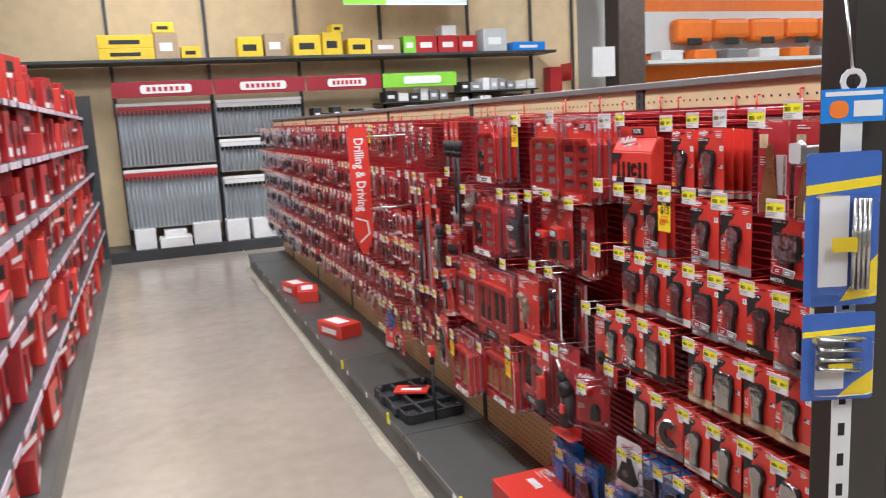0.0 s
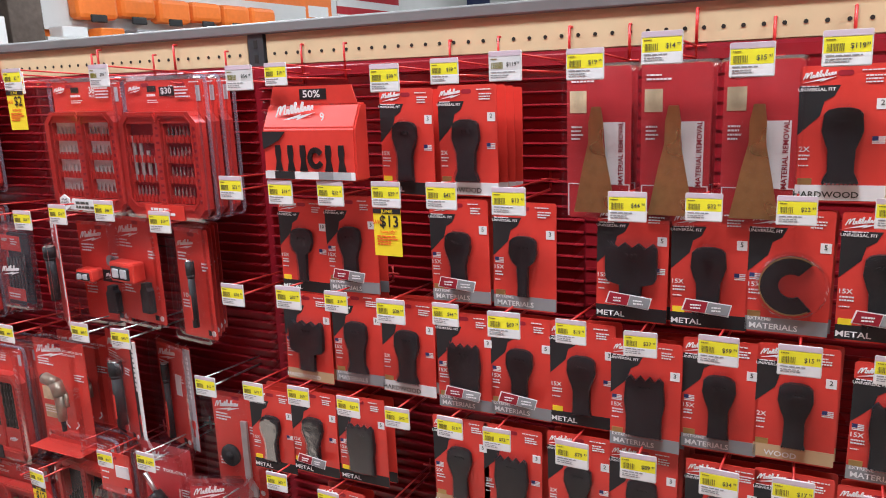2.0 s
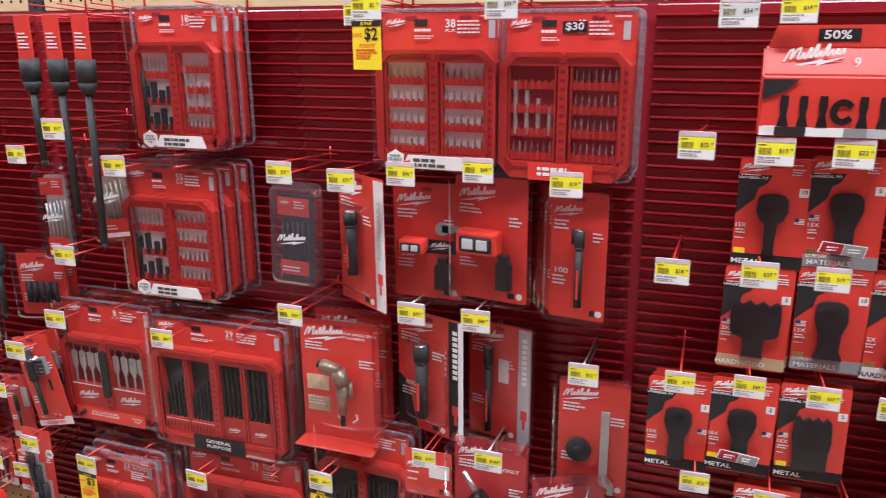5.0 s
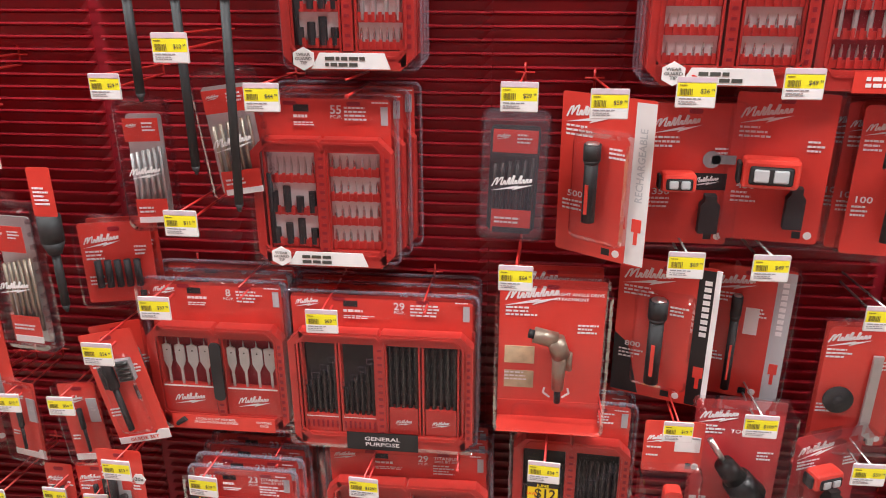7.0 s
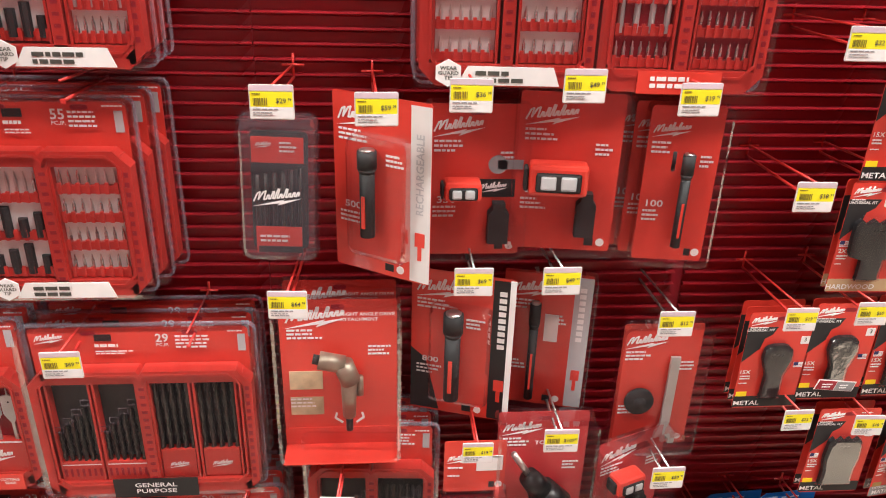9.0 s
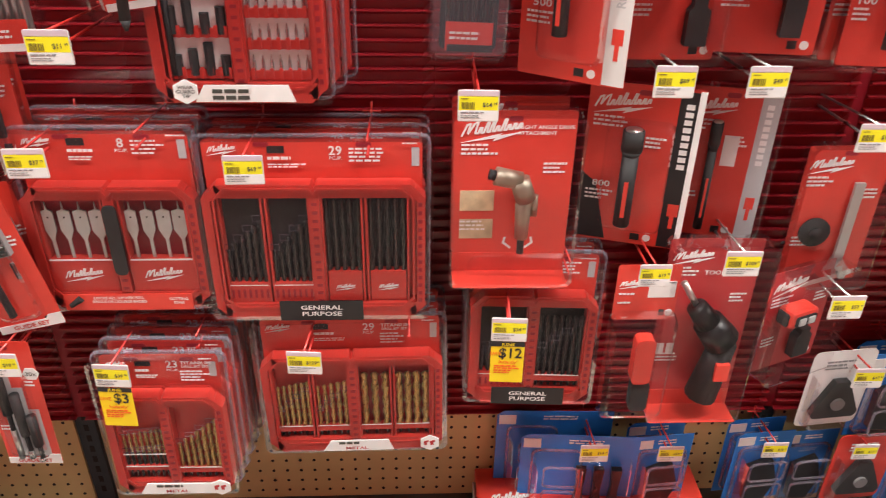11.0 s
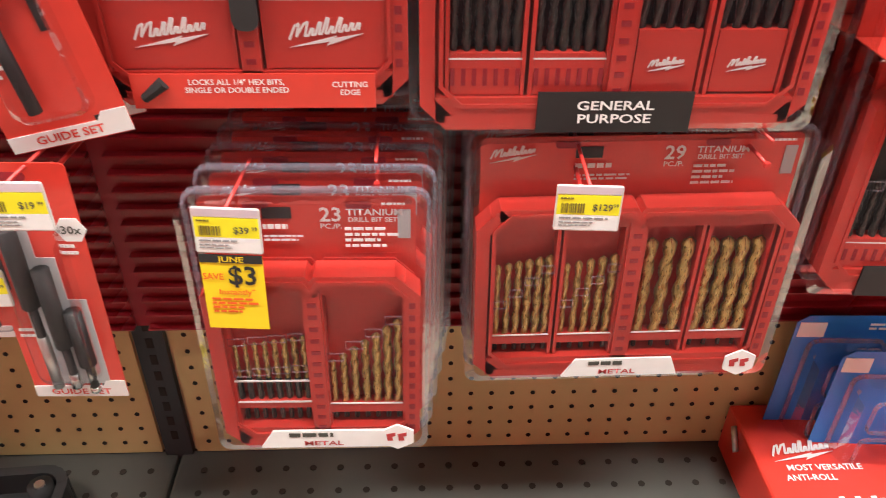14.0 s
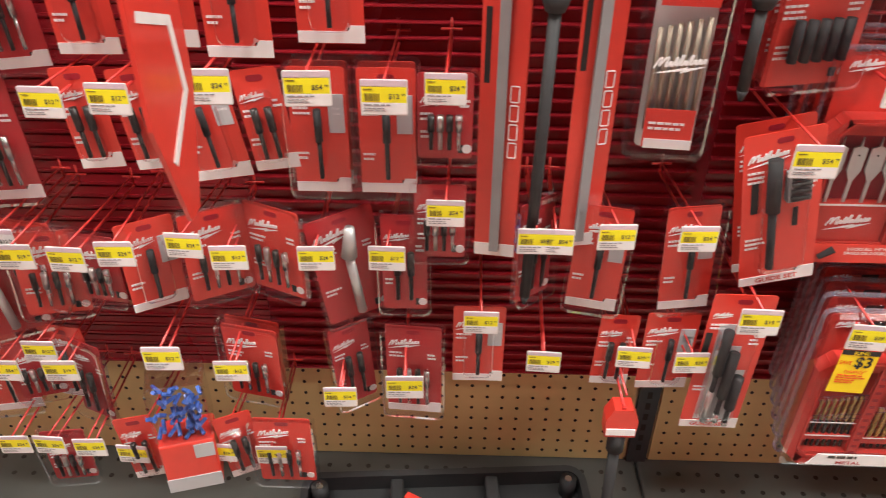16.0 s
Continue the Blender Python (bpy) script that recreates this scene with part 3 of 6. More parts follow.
def blades(y, z, style, foot, banner=False, x=1.30, behind=1, turn=0.0):
    for k in range(behind + 1):
        blade_card((style, foot, banner), at(x + .021 * k, y - .004 * k, z - .002 * k, turn + 1.5 * k, .7 * math.sin(y * 37 + k)), k > 0)


# top row
blades(2.232, 1.470, "plunge", "METAL", behind=2, turn=-6)
blades(2.136, 1.472, "tall", "HARDWOOD", behind=3, turn=-5)
blades(1.671, 1.480, "tall", "HARDWOOD", behind=1)
blades(1.575, 1.482, "wide", "TAN", behind=1)
# second row
blades(2.431, 1.303, "narrow", "METAL", behind=0)
blades(2.341, 1.310, "plunge", "MATERIAL", True, behind=1)
blades(2.155, 1.312, "plunge", "MATERIAL", True, behind=1)
blades(2.054, 1.311, "narrow", "MATERIAL", behind=0)
blades(1.904, 1.311, "wide", "METAL", True, behind=1)
blades(1.809, 1.311, "tall", "METAL", True, behind=1)
blades(1.716, 1.314, "round", "MATERIAL", behind=1)
blades(1.617, 1.314, "tall", "METAL", True, behind=1)
# third row
blades(2.437, 1.147, "wide", "TAN", behind=1)
blades(2.341, 1.156, "tall", "MATERIAL", behind=1)
blades(2.247, 1.152, "tall", "HARDWOOD", behind=2)
blades(2.152, 1.142, "block", "MATERIAL", True, behind=1)
blades(2.062, 1.145, "plunge", "MATERIAL", True, behind=1)
blades(1.972, 1.146, "plunge", "METAL", behind=1)
blades(1.882, 1.133, "block", "MATERIAL", behind=3, x=1.29)
blades(1.790, 1.143, "plunge", "MATERIAL", behind=1)
blades(1.700, 1.146, "plunge", "WOOD", behind=1)
blades(1.592, 1.135, "block", "MATERIAL", behind=1)
# fourth row
blades(2.532, 0.962, "plunge", "METAL", behind=2)
blades(2.440, 0.974, "plunge", "METAL", True, behind=1)
blades(2.345, 0.978, "block", "METAL", behind=1)
blades(2.165, 0.972, "plunge", "TAN", behind=0)
blades(2.078, 0.972, "block", "TAN", behind=1)
blades(1.977, 0.978, "plunge", "WOOD", behind=3)
blades(1.885, 0.976, "tall", "WOOD", behind=3)
blades(1.782, 0.972, "tall", "METAL", behind=1)
blades(1.696, 0.976, "block", "HARDWOOD", behind=1)
blades(1.600, 0.972, "wide", "METAL", behind=1)
# fifth row
blades(2.394, 0.800, "block", "METAL", behind=1)
blades(2.285, 0.792, "round", "MATERIAL", behind=1, turn=8)
blades(2.180, 0.792, "plunge", "HARDWOOD", behind=1)
blades(2.075, 0.790, "tall", "METAL", behind=1)
blades(1.975, 0.792, "plunge", "WOOD", behind=1)
blades(1.880, 0.790, "block", "MATERIAL", True, behind=1)
blades(1.780, 0.790, "wide", "HARDWOOD", behind=1)
blades(1.685, 0.790, "tall", "METAL", behind=1)
for i in range(6):
    blades(1.66 + .105 * i, 0.612, ("tall", "round", "block", "plunge", "wide", "plunge")[i], ("HARDWOOD", "METAL", "MATERIAL")[i % 3], behind=1)

# tags over the blades
for y, z, p in ((2.242, 1.484, "99"), (2.149, 1.490, "99"), (1.957, 1.491, "19"), (1.865, 1.506, "14"), (1.766, 1.488, "15"), (1.672, 1.496, "119"), (1.578, 1.500, "119"),
                (2.537, 1.322, "32"), (2.439, 1.318, "19"), (2.346, 1.319, "22")):
    hook(y, z, 1.26, p, turn=-3)
for y, z, p in ((2.161, 1.321, "42"), (2.061, 1.317, "13"), (1.903, 1.316, "44"), (1.812, 1.319, "32"), (1.711, 1.319, "22"), (1.612, 1.319, "22"),
                (2.556, 1.142, "18"), (2.441, 1.148, "37"), (2.350, 1.150, "19"), (2.253, 1.144, "38"), (2.162, 1.149, "44"), (2.072, 1.143, "69")):
    hook(y, z, 1.26, p, turn=2 * math.sin(y * 31))
for y, z, p in ((1.976, 1.144, "19"), (1.884, 1.138, "37"), (1.789, 1.141, "99"), (1.698, 1.140, "15"), (1.600, 1.140, "32"), (2.533, 0.973, "19"), (2.438, 0.980, "69"),
                (2.341, 0.977, "37"), (2.252, 0.973, "42"), (2.162, 0.973, "19"), (2.087, 0.968, "32")):
    hook(y, z, 1.26, p, turn=2 * math.sin(y * 31))
for y, z, p in ((1.975, 0.966, "79"), (1.884, 0.965, "89"), (1.782, 0.963, "34"), (1.696, 0.967, "17"), (1.600, 0.965, "22"), (2.394, 0.800, "18"), (2.285, 0.796, "22"), (2.180, 0.795, "13"),
                (2.075, 0.793, "19"), (1.975, 0.793, "29"), (1.880, 0.790, "44"), (1.780, 0.790, "37"), (1.685, 0.790, "15"), (2.50, 0.812, "22")):
    hook(y, z, 1.26, p, turn=2 * math.sin(y * 31))
for i in range(6):
    hook(1.66 + .105 * i, 0.616, 1.25, ("19", "22", "37")[i % 3])
hook(2.250, 1.320, 1.26, "39", "13")
hook(2.499, 1.493, 1.26, "54", tint="offwhite", turn=6)
hook(2.429, 1.496, 1.26, "19", tint="yellow", turn=-4)
hook(2.062, 1.493, 1.26, "119", tint="offwhite", turn=-8)


# eight-piece blade box with a sloping shoulder
def blade_box(m):
    root = thing("blade_set_box", m, "red carton of oscillating blades with a sloping top", "blade set box")
    rnd = random.Random(9)
    bm = bmesh.new()
    prof = [(0, 0.0), (-.022, -.04), (-.024, -.128), (.02, -.13), (.02, 0.0)]
    a = [bm.verts.new((-.095, y, z)) for y, z in prof]
    b = [bm.verts.new((.095, y, z)) for y, z in prof]
    for i in range(5):
        bm.faces.new((a[i], a[(i + 1) % 5], b[(i + 1) % 5], b[i]))
    bm.faces.new(a[::-1])
    bm.faces.new(b)
    bmesh.ops.bevel(bm, geom=list(bm.edges), offset=.003, segments=2, affect="EDGES")
    body = part("carton", bm, "red", root)
    bm = bmesh.new()
    prism(bm, [(-.08, .03), (.08, .03), (.09, .0), (-.09, .0)], -.001, .001)
    part("hang_flap", bm, "red", root)
    bm = bmesh.new()
    box(bm, -.025, .03, -.0018, -.001, .007, .025)
    fl = part("flap_print", bm, "black", root)
    lettering("50%", 0, .016, .012, "white", fl, -.0024, 1.3)
    bm = bmesh.new()
    box(bm, -.093, .093, -.025, -.024, -.126, -.113)
    ft = part("foot_band", bm, "white", root)
    for x0, x1, mt in ((-.072, -.03, "black"), (.02, .05, "grey"), (.05, .085, "silver")):
        bm = bmesh.new()
        box(bm, x0, x1, -.0257, -.025, -.126, -.113)
        part("band_field", bm, mt, ft)
    bm = bmesh.new()
    prism(bm, [(-.093, -.045), (-.045, -.045), (-.06, -.06), (-.093, -.075)], -.0255, -.0235)
    part("corner_print", bm, "black", body)
    for i in range(6):
        x = -.062 + .026 * i
        bm = bmesh.new()
        if i == 3:
            ribbon(bm, [(x + .012 * math.cos(radians(a_)), -.09 + .014 * math.sin(radians(a_))) for a_ in range(40, 330, 20)], .009, -.0258, -.024)
        else:
            prism(bm, [(x - .005, -.068), (x + .005, -.068), (x + .006, -.082), (x + .004, -.095), (x + .008, -.112), (x - .008, -.112), (x - .004, -.095), (x - .006, -.082)], -.0258, -.024)
        part("printed_blade", bm, "blade", body)
    bm = bmesh.new()
    maker_mark(bm, -.068, -.02, .08, -.0142)
    part("print", bm, "white", body)
    bm = bmesh.new()
    small_print(bm, -.088, -.112, .03, 2, .004, rnd, -.0255)
    lettering("9", .028, -.022, .014, "white", body, -.0152)
    part("print", bm, "white", body)
    return root


blade_box(at(1.28, 2.380, 1.452) @ Matrix.Scale(.88, 4))


# long scraper packs in clear shells
def scraper_pack(m):
    root = thing("scraper_pack", m, "clear clamshell with a brass-coloured scraper blade on a red card", "scraper pack", "scraper packs on hooks")
    rnd = random.Random(12)
    bm = bmesh.new()
    prism(bm, rounded(-.042, .042, -.195, 0, .005), 0, .0012)
    card = part("card", bm, "deepred", root)
    bm = bmesh.new()
    prism(bm, [(.006, -.07), (.034, -.07), (.034, -.15), (.012, -.15)], -.0006, 0)
    wf = part("white_field", bm, "white", card)
    lettering("MATERIAL REMOVAL", .0292, -.11, .0062, "maroon", wf, -.0012, 1.0, -90)
    bm = bmesh.new()
    prism(bm, [(-.007, -.05), (.005, -.05), (.008, -.07), (.008, -.095), (.014, -.125), (.026, -.186), (-.03, -.186), (-.018, -.125), (-.011, -.095), (-.011, -.07)], -.01, -.008)
    part("scraper_blade", bm, "gold", root, "brass-coloured blade")
    bm = bmesh.new()
    box(bm, -.038, -.016, -.0006, 0, -.058, -.03)
    part("photo_print", bm, "photo", card)
    bm = bmesh.new()
    small_print(bm, -.036, -.075, .018, 4, .005, rnd)
    small_print(bm, -.036, -.012, .03, 2, .005, rnd)
    ribbon(bm, [(-.04, -.192), (-.04, -.15), (-.024, -.15)], .0012, -.0006, 0)
    ribbon(bm, [(.04, -.192), (.04, -.15), (.024, -.15)], .0012, -.0006, 0)
    part("print", bm, "white", card)
    bm = bmesh.new()
    blister(bm, rounded(-.047, .047, -.2, .004, .008), .016, .9)
    part("shell", bm, "clearshell", root, "clear clamshell")
    return root


for y in (1.950, 1.854, 1.757):
    for k in range(2):
        placed("scraper", at(1.30 + .02 * k, y - .003 * k, 1.489), scraper_pack)


# ---- bit and drill sets ----
def drill_mesh():
    bm = bmesh.new()
    rings, n = 27, 8
    prev = None
    for i in range(rings):
        u = i / (rings - 1)
        tw = u * math.tau * 2.1
        ring = []
        for k in range(n):
            a = math.tau * k / n
            r = .5 * (0.56 + .44 * abs(math.cos(a)) ** 1.2)
            if u > .97:
                r *= .25
            ring.append(bm.verts.new((r * math.cos(a + tw), r * math.sin(a + tw), -1 + u)))
        if prev:
            for k in range(n):
                bm.faces.new((prev[k], prev[(k + 1) % n], ring[(k + 1) % n], ring[k]))
        prev = ring
    me = bpy.data.meshes.new("drill_bit")
    bmesh.ops.recalc_face_normals(bm, faces=bm.faces)
    bm.to_mesh(me)
    bm.free()
    for p in me.polygons:
        p.use_smooth = True
    return me


DRILL = {}
for k in ("gold", "darkbit"):
    DRILL[k] = drill_mesh()
    DRILL[k].materials.append(M[k])


def twist_drill(x, z, length, d, kind, parent, y=-.012):
    ob = new("drill_bit", DRILL[kind])
    ob.parent = parent
    ob.matrix_basis = Matrix.Translation((x, y, z)) @ Matrix.Diagonal((d, d, length, 1))


def screw_bits(bm, x0, x1, z, n, h, y=-.012, r=.0021):
    for i in range(n):
        x = x0 + (x1 - x0) * (i + .5) / n
        rod(bm, (x, y, z), (x, y, z + h * .72), r, 6)
        rod(bm, (x, y, z + h * .72), (x, y, z + h), r * .75, 6, r * .35)


def kit(key, m, w, h, head, wins, label, foot="white", foot_word="", count="", depth=.022, save="", body="casered", foot_w=.5, stacked=False):
    """A hard case in a clear shell under a printed header card. wins: columns (x0, x1, kind) as fractions of the width."""
    def build(mm):
        rnd = random.Random(key)
        root = thing("bit_set", mm, label, "bit set")
        W = w / 2
        bm = bmesh.new()
        prism(bm, rounded(-W + .004, W - .004, -h + .012, -.003, .006), .002, .0032)
        card = part("card", bm, "deepred" if body == "deepred" else "red", root, "red header card")
        bm = bmesh.new()
        maker_mark(bm, -W + .012, -.02, min(.036, w * .16))
        if key in ("k23", "helix"):
            lettering("TITANIUM", W - w * .34 + .023, -.0165, .0058, "white", card, .0008, 1.15)
            lettering("DRILL BIT SET", W - w * .34 + .0215, -.023, .0042, "white", card, .0008, 1.05)
            small_print(bm, W - w * .34, -.029, .042, 4, .0052, rnd)
        else:
            small_print(bm, W - w * .34, -.014, w * .2, 4, .0055, rnd)
        small_print(bm, W - .03, -.007, .024, 1, .004, rnd)
        small_print(bm, -W + w * .3, -.026, w * .16, 1, .009, rnd)
        small_print(bm, -W + w * .3, -.036, w * .18, 2, .0035, rnd)
        part("print", bm, "white", card)
        bm = bmesh.new()
        box(bm, -W + w * .3, -W + w * .3 + .022, .001, .0015, -.022, -.012)
        part("print_block", bm, "black", card)
        bm = bmesh.new()
        box(bm, W - .018, W - .008, .001, .0015, -.04, -.014)
        part("seal", bm, "silver", card)
        if count:
            lettering(count, W - w * .40, -.019, .0125, "white", card, .0008)
            lettering("PC./P.", W - w * .40, -.029, .0045, "white", card, .0008, 1.1)
        if save:
            bm = bmesh.new()
            box(bm, -.008, .028, .0002, .0012, -.03, -.014)
            sv = part("price_block", bm, "black", card)
            lettering("$" + save, .01, -.0215, .0105, "white", sv, -.0006, 1.2)
        for sx in (-1, 1):
            bm = bmesh.new()
            prism(bm, rounded(sx * W * .45 - .01, sx * W * .45 + .01, -.013, -.007, .0028), .001, .0018)
            part("hang_slot", bm, "maroon", card)
        # case frame with chamfered corners
        t, zt, zb = .011, -head, -h + .006
        c = .016
        outer = [(-W + .006 + c, zt), (-c * .4, zt), (0, zt - c * .6), (c * .4, zt), (W - .006 - c, zt), (W - .006, zt - c), (W - .006, zb + c), (W - .006 - c, zb), (-W + .006 + c, zb), (-W + .006, zb + c), (-W + .006, zt - c)]
        bm = bmesh.new()
        ribbon(bm, outer + outer[:1], t, -depth, 0)
        ribbon(bm, [(x * .93, zt + (z - zt) * .93) for x, z in outer] + [(outer[0][0] * .93, zt + (outer[0][1] - zt) * .93)], .003, -depth - .0015, -depth)
        box(bm, -.007, .007, -depth, 0, zb, zt - .006)
        box(bm, -W + .012, W - .012, -depth, -.002, zb, zb + .02)
        box(bm, -W + .012, W - .012, -depth * .9, -.002, zt - .014, zt - .001)
        fr = part("case_frame", bm, body, root, "red plastic case frame")
        bm = bmesh.new()
        z = zt - .02
        while z > zb + .02:
            box(bm, -.0035, .0035, -depth - .0006, -depth, z - .004, z)
            box(bm, W - .0095, W - .0045, -depth - .0006, -depth, z - .006, z)
            z -= .0125
        part("spine_slots", bm, "maroon", fr)
        bm = bmesh.new()
        box(bm, W - .008, W - .001, -depth * .95, -depth * .2, (zt + zb) / 2 - .03, (zt + zb) / 2 + .022)
        part("latch", bm, "rubber", root)
        for x0, x1, kind in () if stacked else wins:
            a, b = -W + w * x0, -W + w * x1
            top, bot = zt - .014, zb + .02
            hh = top - bot
            bm = bmesh.new()
            box(bm, a - .0015, a + .0015, -depth * .85, 0, bot, top)
            box(bm, b - .0015, b + .0015, -depth * .85, 0, bot, top)
            part("divider", bm, body, fr)
            bm = bmesh.new()
            box(bm, a + .0015, b - .0015, -.003, -.0012, bot, top)
            part("window_back", bm, "black" if kind in ("darkstep", "dark", "panel") else "casered" if kind in ("gold", "goldlong", "steps") else "maroon", root)
            if kind in ("gold", "goldlong", "dark", "darkstep"):
                n = max(3, int((b - a) / (.0088 if kind != "goldlong" else .0135)))
                g = "gold" if kind.startswith("gold") else "darkbit"
                for i in range(n):
                    u = (i + .5) / n
                    ln = hh * ((.34 + .34 * u) if kind == "darkstep" else (.32 + .36 * u) if key == "k23" else (.56 + .08 * u) if kind == "gold" else .74)
                    twist_drill(a + (b - a) * u, bot + hh * .14 + ln, ln, (.0062 + .003 * u) if kind != "goldlong" else .0125, g, root)
                bm = bmesh.new()
                box(bm, a, b, -.018, -.006, bot + hh * .1, bot + hh * .16)
                part("bit_rack", bm, body, root)
                bm = bmesh.new()
                for i in range(n):
                    x = a + (b - a) * (i + .5) / n
                    rod(bm, (x, -.012, bot + .003), (x, -.012, bot + hh * .14), .0022, 6)
                part("shanks", bm, "darkbit", root)
                if kind == "darkstep":
                    bm = bmesh.new()
                    box(bm, a + .002, b - .002, -.0185, -.004, bot + .001, bot + hh * .2)
                    pk_ = part("pocket", bm, body, root)
                    bm = bmesh.new()
                    for i in range(n + 1):
                        x = a + (b - a) * (i + .5) / (n + 1)
                        box(bm, x - .0016, x + .0016, -.0191, -.0185, bot + hh * .05, bot + hh * .13)
                    part("spine_slots", bm, "maroon", pk_)
                bm = bmesh.new()
                for i in range(4):
                    u0, u1 = a + (b - a) * (i / 4 + .02), a + (b - a) * ((i + 1) / 4 - .02)
                    zt_ = bot + hh * ((.40 + .09 * i) if kind == "gold" and key != "k23" else (.52 + .09 * i))
                    ribbon(bm, [(u0, zt_), (u0, zt_ + hh * .055), (u1, zt_ + hh * .055), (u1, zt_), (u0, zt_)], .0008, -.0192, -.0186)
                if kind != "goldlong":
                    part("bit_clip", bm, "clearrim", root, "clear stepped bit clip")
                else:
                    bm.free()
                bm = bmesh.new()
                box(bm, a + .001, b - .001, -.0188, -.0178, bot + hh * .17, bot + hh * .178)
                part("window_rim", bm, "white", root)
            elif kind == "steps":
                n = 8
                for i in range(n):
                    u = (i + .5) / n
                    ln = hh * (.40 + .08 * u)
                    twist_drill(a + (b - a) * u, bot + hh * .2 + ln, ln, .0042 + .003 * u, "gold", root)
                bm = bmesh.new()
                box(bm, a, b, -.018, -.006, bot + hh * .14, bot + hh * .2)
                part("bit_rack", bm, body, root)
                bm = bmesh.new()
                screw_bits(bm, a + .002, b - .002, bot + hh * .02, 8, hh * .17)
                part("screw_bits", bm, "darkbit", root)
                for z0 in (.19, .36):
                    bm = bmesh.new()
                    box(bm, a + .001, b - .001, -.0192, -.0184, bot + hh * z0, bot + hh * (z0 + .012))
                    part("window_rim", bm, "white", root)
                bm = bmesh.new()
                for i in range(4):
                    u0, u1 = a + (b - a) * (i / 4 + .02), a + (b - a) * ((i + 1) / 4 - .02)
                    for z0 in (.40, .64):
                        zt_ = bot + hh * (z0 + .012 * i)
                        ribbon(bm, [(u0, zt_), (u0, zt_ + hh * .05), (u1, zt_ + hh * .05), (u1, zt_), (u0, zt_)], .0008, -.0192, -.0186)
                part("bit_clip", bm, "clearrim", root, "clear stepped bit clip")
                bm = bmesh.new()
                for i in range(8):
                    x = a + (b - a) * (i + .5) / 8
                    rod(bm, (x, -.0135, bot + hh * .2), (x, -.0135, bot + hh * .36), .0026, 6)
                part("shanks", bm, "darkbit", root)
            elif kind == "panel":
                bm = bmesh.new()
                box(bm, a + .003, b - .003, -.017, -.004, bot + .002, bot + hh * .3)
                p = part("pocket", bm, body, root)
                bm = bmesh.new()
                maker_mark(bm, a + (b - a) * .25, bot + hh * .13, (b - a) * .5, -.0178)
                part("print", bm, "white", p)
                n = 5
                for i in range(n):
                    twist_drill(a + (b - a) * (i + .5) / n, bot + hh * .97, hh * .7, .008, "darkbit", root, -.011)
            elif kind == "spade":
                n = 4
                for i in range(n):
                    x = a + (b - a) * (i + .5) / n
                    ww = (b - a) / n * (.34 + .04 * i)
                    bm = bmesh.new()
                    prism(bm, [(x, bot + hh * .96), (x + .0012, bot + hh * .88), (x + ww, bot + hh * .86), (x + ww, bot + hh * .66), (x + .002, bot + hh * .56), (x + .002, bot + hh * .3), (x - .002, bot + hh * .3), (x - .002, bot + hh * .56), (x - ww, bot + hh * .66), (x - ww, bot + hh * .86), (x - .0012, bot + hh * .88)], -.013, -.011)
                    sp = part("spade_bit", bm, "greysteel", root, "grey steel spade bit")
                    bm = bmesh.new()
                    rod(bm, (x, -.0136, bot + hh * .8), (x, -.0125, bot + hh * .8), .0013, 6)
                    part("hole", bm, "hole", sp)
                bm = bmesh.new()
                box(bm, a + .001, b - .001, -.019, -.004, bot + .001, bot + hh * .36)
                p = part("pocket", bm, body, root)
                bm = bmesh.new()
                maker_mark(bm, a + (b - a) * .2, bot + hh * .16, (b - a) * .6, -.0198)
                part("print", bm, "white", p)
                bm = bmesh.new()
                box(bm, a + .001, b - .001, -.0195, -.019, bot + hh * .352, bot + hh * .37)
                part("pocket_rim", bm, "white", p)
            elif kind in ("bits", "bits2", "sockets"):
                rows = 4 if kind != "sockets" else 3
                for r_ in range(rows):
                    z0 = bot + hh * (r_ + .12) / rows
                    bm = bmesh.new()
                    box(bm, a + .002, b - .002, -.0095, -.001, z0 + hh * .02, bot + hh * (r_ + 1.06) / rows)
                    part("back_label", bm, "maroon" if key == "k42" else "white", root)
                    bm = bmesh.new()
                    box(bm, a + .001, b - .001, -.014, -.004, z0 - hh * .02, z0 + hh * .05)
                    for i in range(7):
                        x = a + (b - a) * (i + .5) / 7
                        box(bm, x - .0022, x + .0022, -.0165, -.014, z0 - hh * .02, z0 + hh * .075)
                    part("bit_rack", bm, body, root)
                    bm = bmesh.new()
                    if kind == "sockets" and r_ < 2:
                        for i in range(4):
                            x = a + (b - a) * (i + .5) / 4
                            rod(bm, (x, -.012, z0 + .001), (x, -.012, z0 + hh * (.17 + .05 * ((i * 7 + r_) % 3))), .0058, 8)
                        part("nut_driver", bm, "rubber", root)
                        if r_ == 0:
                            bm = bmesh.new()
                            rod(bm, (a + .005, -.0145, bot + hh * .05), (a + .005, -.0145, bot + hh * .78), .0042, 10)
                            part("bit_holder", bm, "rubber", root, "long black bit holder", True)
                    elif kind == "bits2" and r_ > 1:
                        continue
                    elif kind == "bits2" and r_ == 1:
                        for i in range(4):
                            x = a + (b - a) * (i + .5) / 4
                            rod(bm, (x, -.012, z0), (x, -.012, z0 + hh * (.56 - .09 * i)), .0036, 6)
                        part("long_bits", bm, "greysteel", root)
                    else:
                        screw_bits(bm, a + .002, b - .002, z0 + .002, 6 if key == "k38" else 7, hh * (.62 if key == "k38" else .68) / rows)
                        part("screw_bits", bm, "steel", root)
        if key == "k8":
            bm = bmesh.new()
            prism(bm, rounded(-.009, .009, zb + .05, zt - .02, .007), -depth - .004, -depth)
            part("hinge_bar", bm, "rubber", root, "black hinge bar")
        # foot label
        fz = zb + .001
        bm = bmesh.new()
